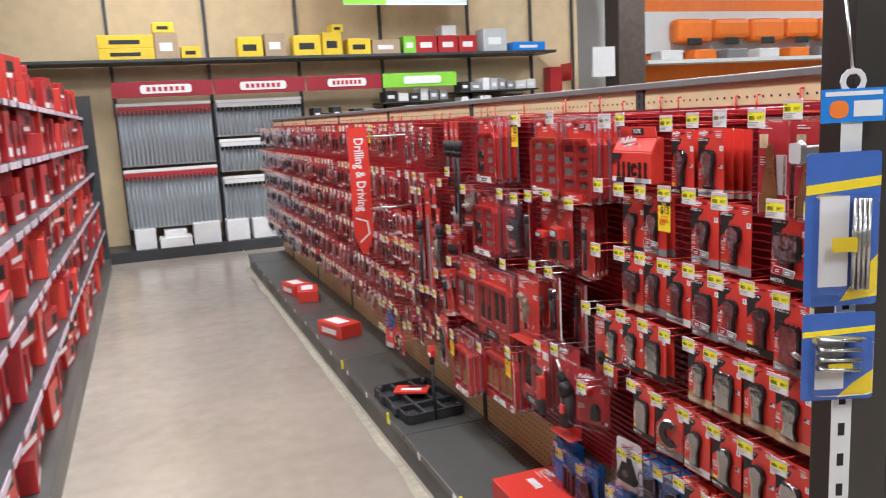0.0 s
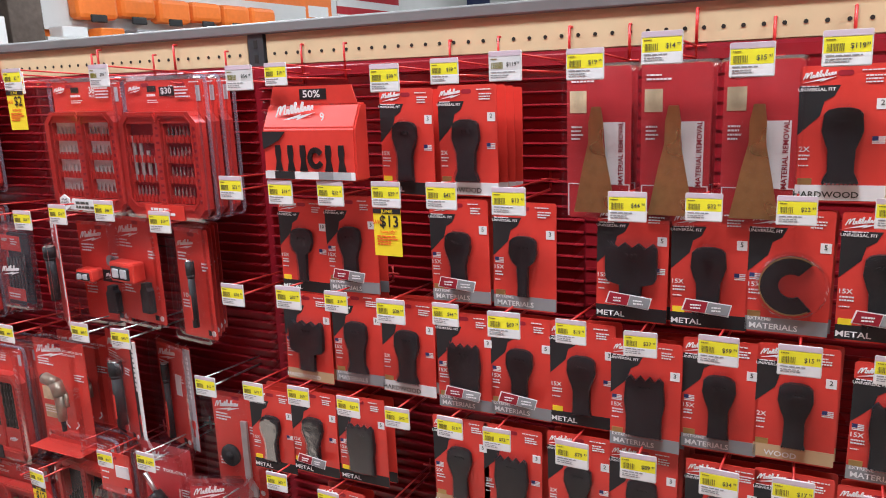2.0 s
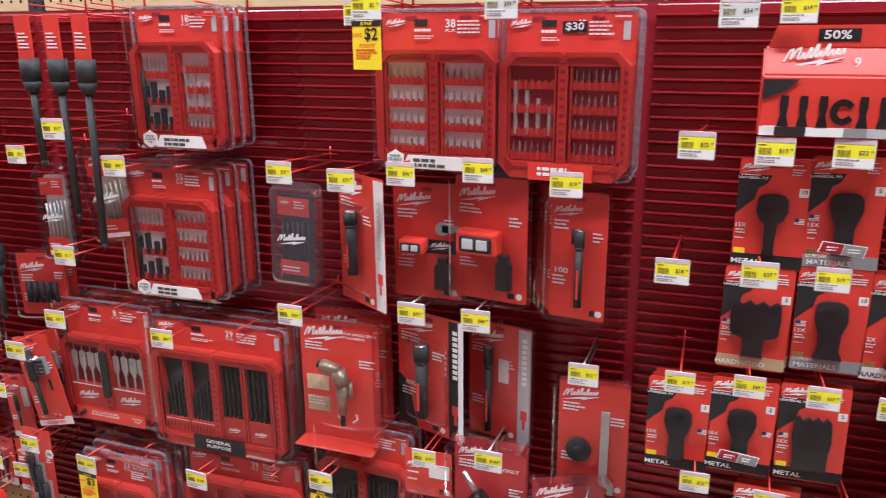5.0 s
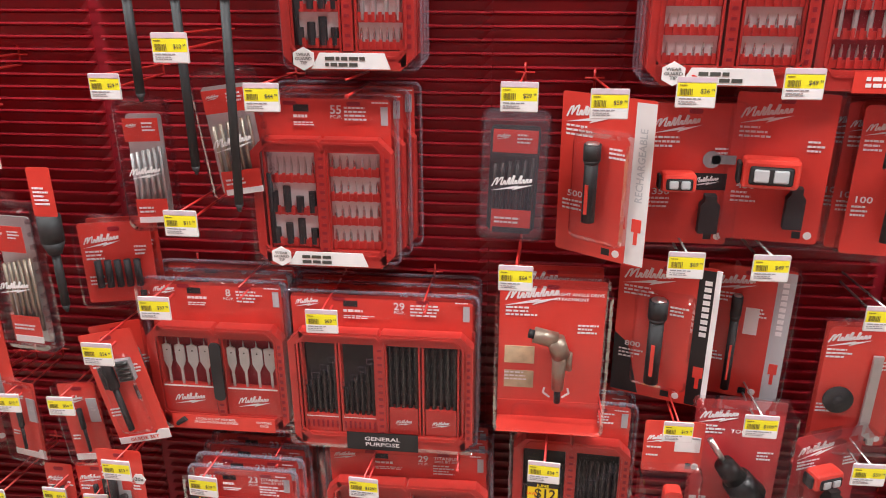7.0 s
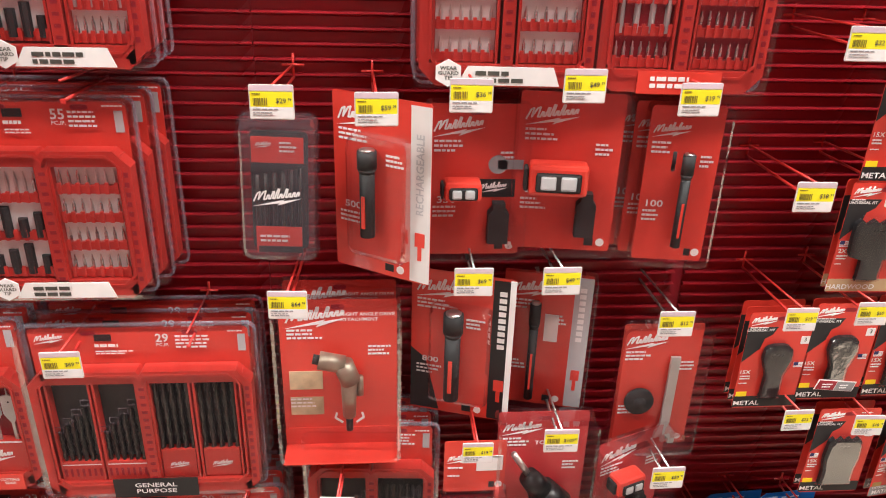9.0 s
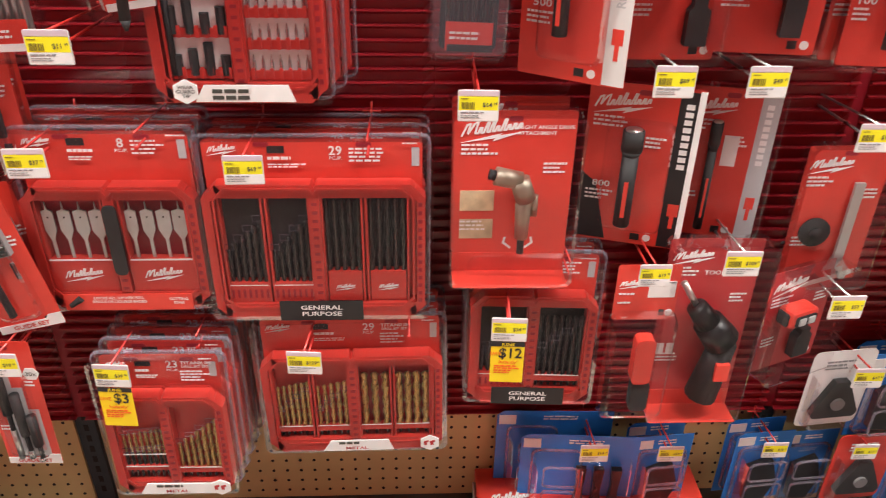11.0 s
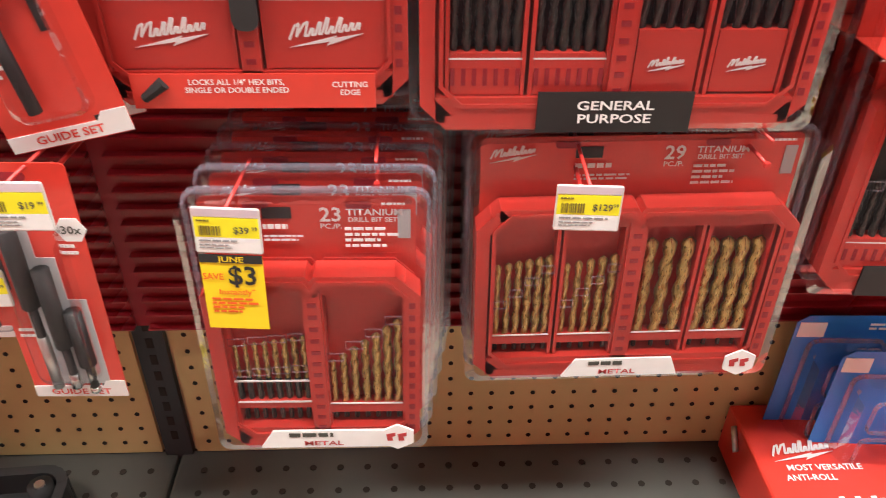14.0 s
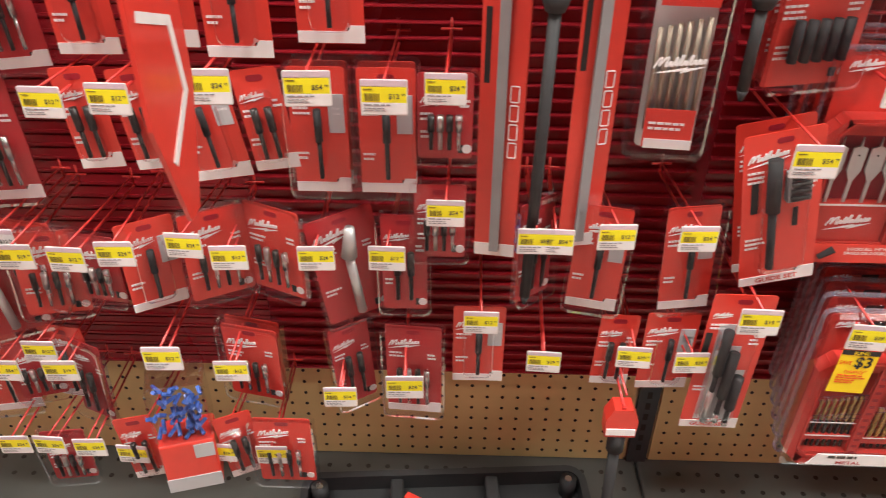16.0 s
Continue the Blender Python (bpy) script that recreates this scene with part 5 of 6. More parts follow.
auger(at(1.28, 3.700, 1.505), .26)
auger(at(1.28, 3.635, 1.505), .36)
auger(at(1.27, 3.560, 1.505, 0, 2), .41)
auger(at(1.27, 4.077, 1.135, 0, 1), .48)
auger(at(1.29, 3.877, 1.135), .22)
for y in (3.560, 3.635, 3.700):
    hook(y, 1.508, 1.30, "")
hook(3.634, 1.308, 1.25, "10")
hook(3.730, 1.258, 1.25, "29")
hook(3.652, 1.070, 1.25, "11")


def black_row(root, rnd, W, h):
    for i in range(5):
        bm = bmesh.new()
        rod(bm, (-W * .55 + W * 1.1 * i / 4, -.008, -h * .78), (-W * .55 + W * 1.1 * i / 4, -.008, -h * .45), .0055, 8)
        part("socket", bm, "rubber", root, "", True)


for k in range(2):
    card_pack("redcase", at(1.33 + .025 * k, 3.800, 1.040, 14), .105, .132, "red card with a row of black sockets", "socket pack", device=black_row, depth=.018)


def drive_guide(root, rnd, W, h):
    dev_rod(root, -.012, -.03, .145, .0085)
    bm = bmesh.new()
    box(bm, .002, .028, -.012, -.002, -.085, -.048)
    part("bit_clip", bm, "grey", root, "grey bit clip")
    for i in range(4):
        bm = bmesh.new()
        rod(bm, (.005, -.0135, -.053 - i * .009), (.026, -.0135, -.053 - i * .009), .003, 6)
        part("bit", bm, "darkbit", root, "", True)
    bm = bmesh.new()
    box(bm, -.034, -.026, -.001, 0, -.1, -.06)
    box(bm, .014, .02, -.001, 0, -.125, -.1)
    part("print_block", bm, "black", root)


for k in range(2):
    card_pack("drive", at(1.29 + .03 * k, 3.822, .872, 4, -11), .088, .205, "red card with a black drive guide and bits", "drive guide pack", foot="white", foot_word="GUIDE SET", device=drive_guide, shell="bubble", depth=.016)


def guide_long(root, rnd, W, h):
    bm = bmesh.new()
    prism(bm, [(-.022, -.045), (-.002, -.045), (-.002, -.08), (.012, -.08), (.012, -.12), (.026, -.12), (.026, -.21), (-.022, -.21)], -.0007, 0)
    part("white_field", bm, "silver", root)
    for x, z0, z1 in ((-.012, -.05, -.12), (.003, -.085, -.16), (.017, -.125, -.18)):
        bm = bmesh.new()
        rod(bm, (x, -.009, z1), (x, -.009, z0), .0068, 10)
        rod(bm, (x, -.009, z1 - .03), (x, -.009, z1), .0035, 8)
        d_ = part("driver_bit", bm, "rubber", root, "", True)
        bm = bmesh.new()
        rod(bm, (x, -.009, -.205), (x, -.009, z1 - .03), .0045, 8)
        part("steel_tip", bm, "steel", d_, "", True)
    bm = bmesh.new()
    box(bm, -.036, -.028, -.001, 0, -.11, -.06)
    part("print_block", bm, "black", root)
    bm = bmesh.new()
    prism(bm, [(.03 + .0115 * math.cos(radians(60 * i)), -.055 + .0115 * math.sin(radians(60 * i))) for i in range(6)], -.0008, 0)
    hx = part("hex_label", bm, "white", root)
    lettering("30x", .03, -.055, .007, "ink", hx, -.0014, 1.0)


card_pack("x30", at(1.268, 3.822, .668, 0, 1), .076, .226, "bright red card with three black drive guides", "drive guide pack", foot="white", foot_word="GUIDE SET", device=guide_long, shell="bubble", depth=.017, mark=.3, rows=2)


# small clamshells
def one_bit(root, rnd, W, h):
    dev_rod(root, 0, -h * .3, h * .55, .0045)
    bm = bmesh.new()
    box(bm, W * .35, W * .9, -.001, 0, -h * .5, -h * .2)
    part("seal", bm, "silver", root)


def two_bits(root, rnd, W, h):
    for s in (-.3, .3):
        dev_rod(root, W * s, -h * .35, h * .5, .0045, "darkbit")


def bit_fan(root, rnd, W, h):
    for i in range(4):
        dev_rod(root, -W * .5 + W * i / 3, -h * .45, h * .4, .004, "steel" if i % 2 else "darkbit")


def silver_tool(root, rnd, W, h):
    bm = bmesh.new()
    rod(bm, (0, -.012, -h * .9), (0, -.012, -h * .35), .006, 8)
    rod(bm, (0, -.012, -h * .35), (W * .2, -.012, -h * .1), .010, 10, .006)
    part("rasp_bit", bm, "greysteel", root, "", True)


SMALL = {
    "s1": (.062, .15, "red", one_bit, "full", "white"), "s2": (.055, .14, "deepred", two_bits, "full", ""), "s3": (.078, .125, "red", bit_fan, "full", ""),
    "s4": (.068, .13, "red", one_bit, "bubble", "white"), "s5": (.085, .16, "deepred", silver_tool, "full", ""), "s6": (.05, .12, "red", two_bits, "bubble", "white"),
    "s7": (.074, .155, "deepred", bit_fan, "full", "white"), "s8": (.06, .10, "deepred", bit_fan, "full", ""),
}
NOTES = {"s1": "small red card with one black bit in clear plastic", "s2": "dark red card with two steel bits in clear plastic", "s3": "red card with a fan of short steel bits", "s4": "red card with a black bit and white foot",
         "s5": "dark red clamshell with a grey rasp bit", "s6": "narrow red card with two dark bits", "s7": "dark red clamshell with four bits and white foot", "s8": "short red clamshell of small bits"}


def small(key, y, z, x=1.30, turn=0.0, lean=0.0, behind=0):
    w, h, base, dev, shell, foot = SMALL[key]
    for k in range(behind + 1):
        card_pack(key, at(x + .018 * k, y, z, turn, lean), w, h, NOTES[key], "bit pack", base=base, device=dev, shell=shell, foot=foot, depth=.014, mark=.55, rows=2)


small("s1", 3.895, .770, turn=4, lean=-4)
small("s1", 3.995, .767, turn=-10, lean=2)
small("s2", 4.075, .775, turn=38)
small("s6", 3.957, .607, lean=2)
small("s4", 3.890, .612, turn=2)
small("s4", 4.454, .923, lean=-9)
small("s6", 4.387, .927, lean=-8)
small("s1", 4.321, .930, behind=1)
small("s1", 4.247, .930, behind=1)
small("s8", 4.184, .926)
small("s8", 4.189, .792)
small("s5", 4.310, .750, turn=25, lean=-8)
small("s2", 4.232, .750)
small("s4", 4.544, .735, turn=30)
small("s3", 4.460, .752, turn=28)
small("s3", 4.389, .758, turn=-24)
small("s3", 4.440, .572, turn=-12, behind=1)
small("s2", 4.309, .580, turn=30, lean=-4)
small("s7", 4.223, .580, turn=-4)
small("s6", 4.467, .460, 1.25, 20, -6)
small("s3", 4.400, .456, 1.25)
small("s6", 4.604, .450, 1.25, 10, -5)
small("s4", 4.395, 1.068)
small("s4", 4.300, 1.085)
small("s4", 4.47, 1.078)
small("s6", 4.52, .925, lean=-7)
small("s6", 4.58, .925, lean=-5)
small("s3", 4.672, .716, turn=14, lean=3)
small("s8", 4.613, .712, turn=-10)
small("s5", 4.760, .712, turn=18, lean=-6)
small("s8", 4.742, .538, turn=16)
small("s2", 4.668, .538, turn=-20, lean=4)
small("s8", 4.722, .398, 1.27, 8)
small("s4", 4.137, .607, 1.31)
for y, z in ((4.423, .921), (4.322, .921), (4.245, .913), (4.183, .923), (4.182, .777), (4.483, .726), (4.433, .710), (4.331, .712), (4.249, .714), (4.079, .742), (4.058, .742), (3.989, .750), (3.898, .750), (4.137, .621), (4.056, .559), (3.944, .570), (3.871, .563)):
    hook(y, z, 1.26, ("19", "12", "54", "24")[int(y * 1000) % 4], turn=3 * math.sin(y * 57))
for y, z in ((3.812, .648), (3.806, .860), (4.533, .567), (4.449, .549), (4.314, .508), (4.231, .528), (4.416, .393), (4.487, .395), (4.610, .387), (4.742, .540), (4.668, .542), (4.672, .719), (4.613, .717), (4.555, .726), (4.771, .400), (4.722, .401), (4.667, .398), (4.585, .910), (4.517, .915)):
    hook(y, z, 1.24, ("19", "12", "54", "24")[int(y * 1000) % 4], turn=3 * math.sin(y * 57))


# tub of blue screws
root = thing("screw_tub", at(1.25, 4.53, .535, 16), "clear tub of blue screws with a red label", "screw pack")
bm = bmesh.new()
r_ = random.Random(6)
for i in range(46):
    x_, z_ = r_.uniform(-.03, .03), r_.uniform(-.095, -.012)
    rod(bm, (x_, r_.uniform(-.02, .0), z_), (x_ + r_.uniform(-.012, .012), -.024, z_ + r_.uniform(-.01, .012)), .003, 5)
tagged(part("screws", bm, "packblue", root, "blue screws"), kind="stuff")
bm = bmesh.new()
box(bm, -.036, .036, -.03, .02, -.19, -.1, .003)
part("label_wrap", bm, "red", root, "red label wrap")
bm = bmesh.new()
box(bm, .008, .034, -.031, -.03, -.13, -.105)
part("label", bm, "silver", root)
bm = bmesh.new()
box(bm, -.036, .036, -.031, -.03, -.19, -.165)
part("label", bm, "silver", root)
bm = bmesh.new()
blister(bm, rounded(-.037, .037, -.1, 0, .008), .05, .92, .02)
part("shell", bm, "clearshell", root, "clear tub")

# long red strips with a grey saw blade
def strip_pack(m):
    root = thing("blade_strip", m, "long red strip card with a grey straight blade", "blade strip", "long blade strips")
    bm = bmesh.new()
    prism(bm, rounded(-.024, .024, -.5, 0, .003), 0, .0015)
    c_ = part("card", bm, "red", root)
    bm = bmesh.new()
    box(bm, -.006, .005, -.006, -.001, -.49, -.12)
    part("blade", bm, "grey", root, "grey steel blade")
    bm = bmesh.new()
    box(bm, -.024, .024, -.0008, 0, -.499, -.482)
    part("foot_band", bm, "white", c_)
    bm = bmesh.new()
    box(bm, -.02, -.014, -.0008, 0, -.28, -.2)
    part("print_block", bm, "black", c_)
    bm = bmesh.new()
    for k in range(4):
        ribbon(bm, rounded(.009, .018, -.3 - k * .022, -.282 - k * .022, .001, 1) + [(.018, -.285 - k * .022)], .0012, -.0008, 0)
    maker_mark(bm, -.018, -.07, .034)
    part("print", bm, "white", c_)
    return root


placed("strip", at(1.30, 4.124, 1.195, -8), strip_pack)
placed("strip", at(1.30, 4.026, 1.212, 10), strip_pack)
placed("strip", at(1.325, 4.120, 1.198, -4), strip_pack)
for y in (4.124, 4.026):
    hook(y, 1.190, 1.28, "")
    hook(y - .002, 1.200, 1.26, "24")

# bit holder with a red cap and black strap
root = thing("bit_holder", at(1.25, 3.949, .500), "red capped holder with a long black shaft", "bit holder")
bm = bmesh.new()
prism(bm, [(-.012, 0), (.012, 0), (.021, -.02), (.02, -.05), (-.02, -.05), (-.021, -.02)], -.012, .012)
part("cap", bm, "red", root)
bm = bmesh.new()
box(bm, -.019, .019, -.0135, -.012, -.045, -.034)
part("label", bm, "white", root)
bm = bmesh.new()
rod(bm, (0, 0, -.085), (0, 0, -.05), .012, 12)
rod(bm, (.008, 0, -.35), (0, 0, -.085), .008, 8)
part("shaft", bm, "rubber", root, "black shaft", True)
hook(3.949, .505, 1.24, "")


# ---- blue and white accessory packs near the deck ----
def blue_pack(key, m, w, h, item):
    def build(mm):
        rnd = random.Random(key)
        root = thing("blue_pack", mm, "blue card with a clear bubble of dark accessories", "accessory pack", "blue packs on hooks")
        W = w / 2
        bm = bmesh.new()
        prism(bm, [(-W, -.01), (-W + .012, 0), (W, 0), (W, -h), (-W, -h)], 0, .0012)
        c_ = part("card", bm, "blue", root)
        bm = bmesh.new()
        small_print(bm, -W * .2, -.01, w * .4, 2, .006, rnd)
        box(bm, -W + .004, -W + .034, -.0008, 0, -h * .16, -h * .05)
        part("print", bm, "white", c_)
        bm = bmesh.new()
        box(bm, -W * .1, W, -.0006, 0, -h + .001, -h + .012)
        part("foot_band", bm, "tan", c_)
        if not item:
            bm = bmesh.new()
            prism(bm, [(-W * .5, -h * .4), (W * .3, -h * .3), (W * .6, -h * .6), (W * .3, -h * .88), (-W * .4, -h * .85)], -.016, -.003)
            part("cutter", bm, "blade", root)
        if item:
            for i in range(3):
                bm = bmesh.new()
                x = W * (.05 + .3 * i)
                prism(bm, [(x - .009, -h * .35), (x + .009, -h * .35), (x + .006, -h * .6), (x + .010, -h * .85), (x - .010, -h * .85), (x - .006, -h * .6)], -.013 - .001 * i, -.004)
                part("cutter", bm, "blade", root)
        bm = bmesh.new()
        rim = rounded(-W * .8, W * .05 if item else W * .8, -h * .95, -h * .18, .012)
        blister(bm, rim, .03, .8, -.0005)
        part("blister", bm, "clearshell", root, "clear bubble")
        bm = bmesh.new()
        ribbon(bm, rim + rim[:1], .004, -.004, -.0006)
        x0, x1 = -W * .62, (-W * .05 if item else W * .62)
        ribbon(bm, rounded(x0, x1, -h * .5, -h * .26, .008) + [(x1, -h * .3)], .0025, -.031, -.027)
        ribbon(bm, rounded(x0, x1, -h * .86, -h * .56, .008) + [(x1, -h * .6)], .0025, -.031, -.027)
        part("moulded_ridge", bm, "clearrim", root, "clear moulded ridges")
        if item:
            bm = bmesh.new()
            blister(bm, rounded(W * .0, W * .92, -h * .9, -h * .25, .01), .02, .85, -.0005)
            part("blister", bm, "clear", root, "clear bubble")
        return root

    return placed(("blue", key), m, build)


blue_pack("b4", at(1.385, 2.975, .365, -4), .205, .190, True)
blue_pack("b4", at(1.425, 3.015, .385, -2), .205, .190, True)
for y, z, x in ((2.829, .388, 1.385), (2.835, .392, 1.415), (2.650, .392, 1.385), (2.655, .396, 1.415), (2.468, .548, 1.385), (2.369, .546, 1.385), (2.28, .545, 1.385), (2.472, .552, 1.415), (2.373, .55, 1.415), (2.56, .38, 1.40), (2.36, .375, 1.39), (2.24, .375, 1.39)):
    blue_pack("b1", at(x, y, z - (.026 if z < .5 else .012), 5), .106, .175, False)
for y, z in ((2.96, .382), (2.829, .378), (2.650, .383), (2.49, .375), (2.36, .37)):
    hook(y, z - .026, 1.35, "19")


def sander(m, base):
    root = thing("sander_pad_pack", m, base + " card with a black triangular sanding pad", "pad pack")
    bm = bmesh.new()
    prism(bm, rounded(-.056, .056, -.157, 0, .012), 0, .0012)
    c_ = part("card", bm, "white" if base == "white" else "red", root)
    bm = bmesh.new()
    prism(bm, [(-.012, -.055), (.012, -.055), (.042, -.12), (.036, -.13), (-.036, -.13), (-.042, -.12)], -.014, -.002)
    part("pad", bm, "rubber", root, "black pad")
    bm = bmesh.new()
    rod(bm, (0, -.018, -.1), (0, -.014, -.1), .012, 12)
    part("hub", bm, "grey", root)
    bm = bmesh.new()
    small_print(bm, -.03, -.02, .05, 3, .007, random.Random(2))
    part("print", bm, "grey" if base == "white" else "white", c_)
    bm = bmesh.new()
    blister(bm, rounded(-.052, .052, -.152, -.03, .012), .024, .86, -.0005)
    part("blister", bm, "clear", root)


sander(at(1.37, 2.568, .555, 6), "white")
sander(at(1.37, 2.475, .372, 4), "red")


# impact bit holder in a bag, angle tool card, clamp light card
def bag_tool(root, rnd, W, h):
    bm = bmesh.new()
    prism(bm, rounded(-W * .2, W * .42, -h * .72, -h * .42, .008), -.024, -.004)
    part("holder", bm, "red", root, "red plastic holder")
    bm = bmesh.new()
    prism(bm, rounded(-W * .1, W * .5, -h * .93, -h * .72, .008), -.02, -.004)
    part("pouch", bm, "rubber", root, "black pouch")
    bm = bmesh.new()
    box(bm, W * .05, W * .9, -.001, 0, -h * .2, -h * .1)
    part("photo_print", bm, "white", root)


root = card_pack("bag", at(1.29, 2.942, .768), .088, .09, "clear bag with a red header and a red holder", "bag of bits", device=None, shell="", rows=1, mark=.4)
bm = bmesh.new()
blister(bm, rounded(-.048, .048, -.262, -.075, .012), .03, .8, .0)
part("blister", bm, "clearshell", root, "crumpled clear bag")
bag_tool(root, random.Random(1), .044, .262)


def angle_tool(root, rnd, W, h):
    bm = bmesh.new()
    rod(bm, (-.045, -.018, -.06), (-.012, -.018, -.112), .005, 10)
    part("spindle", bm, "steel", root, "steel spindle", True)
    bm = bmesh.new()
    rod(bm, (-.022, -.022, -.098), (.0, -.022, -.126), .015, 14, .019)
    rod(bm, (.0, -.022, -.126), (.026, -.022, -.158), .023, 14, .027)
    part("gear_head", bm, "blade", root, "dark metal head", True)
    bm = bmesh.new()
    rod(bm, (.03, -.024, -.16), (.012, -.024, -.262), .019, 12, .024)
    part("grip", bm, "rubber", root, "black grip", True)
    bm = bmesh.new()
    box(bm, .016, .036, -.049, -.024, -.215, -.185)
    part("trigger", bm, "red", root)
    lettering("TOOL-ONLY", .02, -.055, .007, "white", root, -.001, 1.1)
    bm = bmesh.new()
    prism(bm, [(-W, -h), (W, -h), (W, -h + .03), (-W, -h + .03)], -.0012, 0)
    prism(bm, [(-W, -h), (W, -h), (W, -h + .001), (-W, -h + .001)], -.044, 0)
    part("ledge", bm, "red", root)
    for x in (-.06, -.045):
        bm = bmesh.new()
        box(bm, x, x + .011, -.0008, 0, -.2, -.18)
        part("icon", bm, "white", root)


card_pack("angle", at(1.33, 2.838, .785), .134, .300, "tall red clamshell with a black and steel angle tool", "power tool pack", base="deepred", device=angle_tool, depth=.046, mark=.42)


def clamp_light(root, rnd, W, h):
    dev_headlamp(root, -W * .3, -h * .3, .05)
    dev_clip(root, W * .25, -h * .6, .03, .05)


card_pack("c59", at(1.33, 2.700, .740, 22), .125, .175, "red clamshell with a small red light", "lamp pack", base="deepred", device=clamp_light, depth=.04)

# red flat carton lying on the deck
root = thing("tool_carton", pose(1.335, 2.950, DECK) @ Matrix.Diagonal((1, 1, 1.5, 1)), "flat red tool carton lying on the dark deck", "carton")
bm = bmesh.new()
box(bm, -.16, .12, -.21, .2, 0.0, .05, .003)
part("carton", bm, "red", root)
bm = bmesh.new()
for i in range(9):
    box(bm, -.055 + .003 * (i % 2), -.025 + .003 * (i % 2), .13 - .009 * i, .136 - .009 * i, .0505, .0512)
box(bm, -.11, -.07, -.08, -.04, .0505, .0512)
part("print", bm, "white", root)
for wd, x_, y_, hh_ in (("MOST VERSATILE", .018, .125, .0082), ("ANTI-ROLL", .004, .146, .0082)):
    ob = lettering(wd, 0, 0, 1, "white", root)
    ob.matrix_basis = Matrix(((0, 0, hh_, x_), (-hh_, 0, 0, y_), (0, -hh_, 0, .0514), (0, 0, 0, 1)))
bm = bmesh.new()
maker_mark(bm, 0, 0, .072)
ob = part("mark", bm, "white", root)
ob.matrix_basis = Matrix(((0, 0, 1, .036), (-1, 0, 0, .178), (0, -1, 0, .0508), (0, 0, 0, 1)))
bm = bmesh.new()
rod(bm, (.07, .203, .03), (.09, .203, .045), .0035, 10)
part("clasp", bm, "zinc", root, "", True)


def tray_insert(m):
    root = thing("organizer_tray", m, "black plastic organizer tray lying on the deck", "tray")
    W, L = .15, .235
    up = Matrix(((1, 0, 0, 0), (0, 0, 1, 0), (0, -1, 0, 0), (0, 0, 0, 1)))
    bm = bmesh.new()
    prism(bm, rounded(-W, W, -L, L, .03, 5), -.014, 0)
    part("base", bm, "rubber", root).matrix_basis = up
    bm = bmesh.new()
    rim = rounded(-W + .006, W - .006, -L + .006, L - .006, .026, 5)
    ribbon(bm, rim + rim[:1], .012, -.046, -.013)
    part("rim", bm, "rubber", root).matrix_basis = up
    for x in (-W / 3, W / 3):
        bm = bmesh.new()
        box(bm, x - .009, x + .009, -L + .012, L - .012, .012, .043, .004)
        part("long_rib", bm, "rubber", root)
    for y in (-L / 3, L / 3):
        for x0, x1 in ((-W + .012, -W / 3 - .009), (-W / 3 + .009, W / 3 - .009), (W / 3 + .009, W - .012)):
            bm = bmesh.new()
            box(bm, x0, x1, y - .011, y + .011, .012, .041, .004)
            part("cross_rib", bm, "rubber", root)
    for s in (-1, 1):
        bm = bmesh.new()
        box(bm, -W - .012, -W + .002, s * .09 - .03, s * .09 + .03, .006, .047, .006)
        part("latch", bm, "rubber", root)
        for x in (-W + .03, W - .03):
            bm = bmesh.new()
            rod(bm, (x, s * (L - .03), .014), (x, s * (L - .03), .047), .014, 12)
            c_ = part("corner_boss", bm, "rubber", root, "", True)
            bm = bmesh.new()
            rod(bm, (x, s * (L - .03), .047), (x, s * (L - .03), .0495), .006, 8)
            part("rivet", bm, "steel", c_)
    return root


tray_insert(pose(1.242, 4.172, DECK, 0, 0, 4))


def red_pack_on_deck(m):
    root = thing("red_carton", m, "small red tool carton lying on the deck", "carton", "cartons on the deck")
    bm = bmesh.new()
    box(bm, -.08, .08, -.14, .14, 0, .09, .004)
    part("carton", bm, "red", root)
    bm = bmesh.new()
    box(bm, -.0806, -.08, -.08, .09, .02, .055)
    box(bm, -.05, .04, -.07, .1, .09, .0906)
    part("label", bm, "white", root)
    return root


for x, y, r in ((1.20, 5.62, 20), (1.22, 6.78, -10), (1.18, 7.05, 12)):
    placed("dcarton", pose(x, y, DECK + (.012 if y < 5 else 0), 0, 0, r), red_pack_on_deck)

root = thing("red_packet", pose(1.235, 4.235, DECK + .0475, 0, 0, 62), "flat red packet lying on the black tray", "packet")
bm = bmesh.new()
box(bm, -.05, .05, -.085, .085, 0, .014, .003)
part("sleeve", bm, "red", root)
bm = bmesh.new()
box(bm, -.03, .0, -.05, .05, .014, .0146)
part("label", bm, "white", root)
bm = bmesh.new()
box(bm, .012, .04, -.07, .02, .014, .0146)
part("print_block", bm, "black", root)

# aisle sign standing out from the panel
root = thing("aisle_sign", pose(1.09, 4.393, 1.50), "red vertical aisle sign with white words", "sign")
bm = bmesh.new()
prism(bm, [(-.05, 0), (.05, 0), (.05, -.52), (.012, -.62), (-.012, -.62), (-.05, -.52)], -.002, .002)
part("board", bm, "red", root)
lettering("Drilling & Driving", .0, -.23, .046, "white", root, -.0032, .78, 90)
bm = bmesh.new()
ribbon(bm, [(-.035, -.44), (.02, -.46), (.028, -.52), (-.02, -.56)], .008, -.003, -.002)
part("mark", bm, "white", root)
bm = bmesh.new()
rod(bm, (.04, 0, -.05), (WALL - 1.09 - .01, 0, -.05), .004, 8)
part("bracket", bm, "zinc", root, "", True)
bm = bmesh.new()
rod(bm, (.04, 0, -.4), (WALL - 1.09 - .01, 0, -.4), .004, 8)
part("bracket", bm, "zinc", root, "", True)

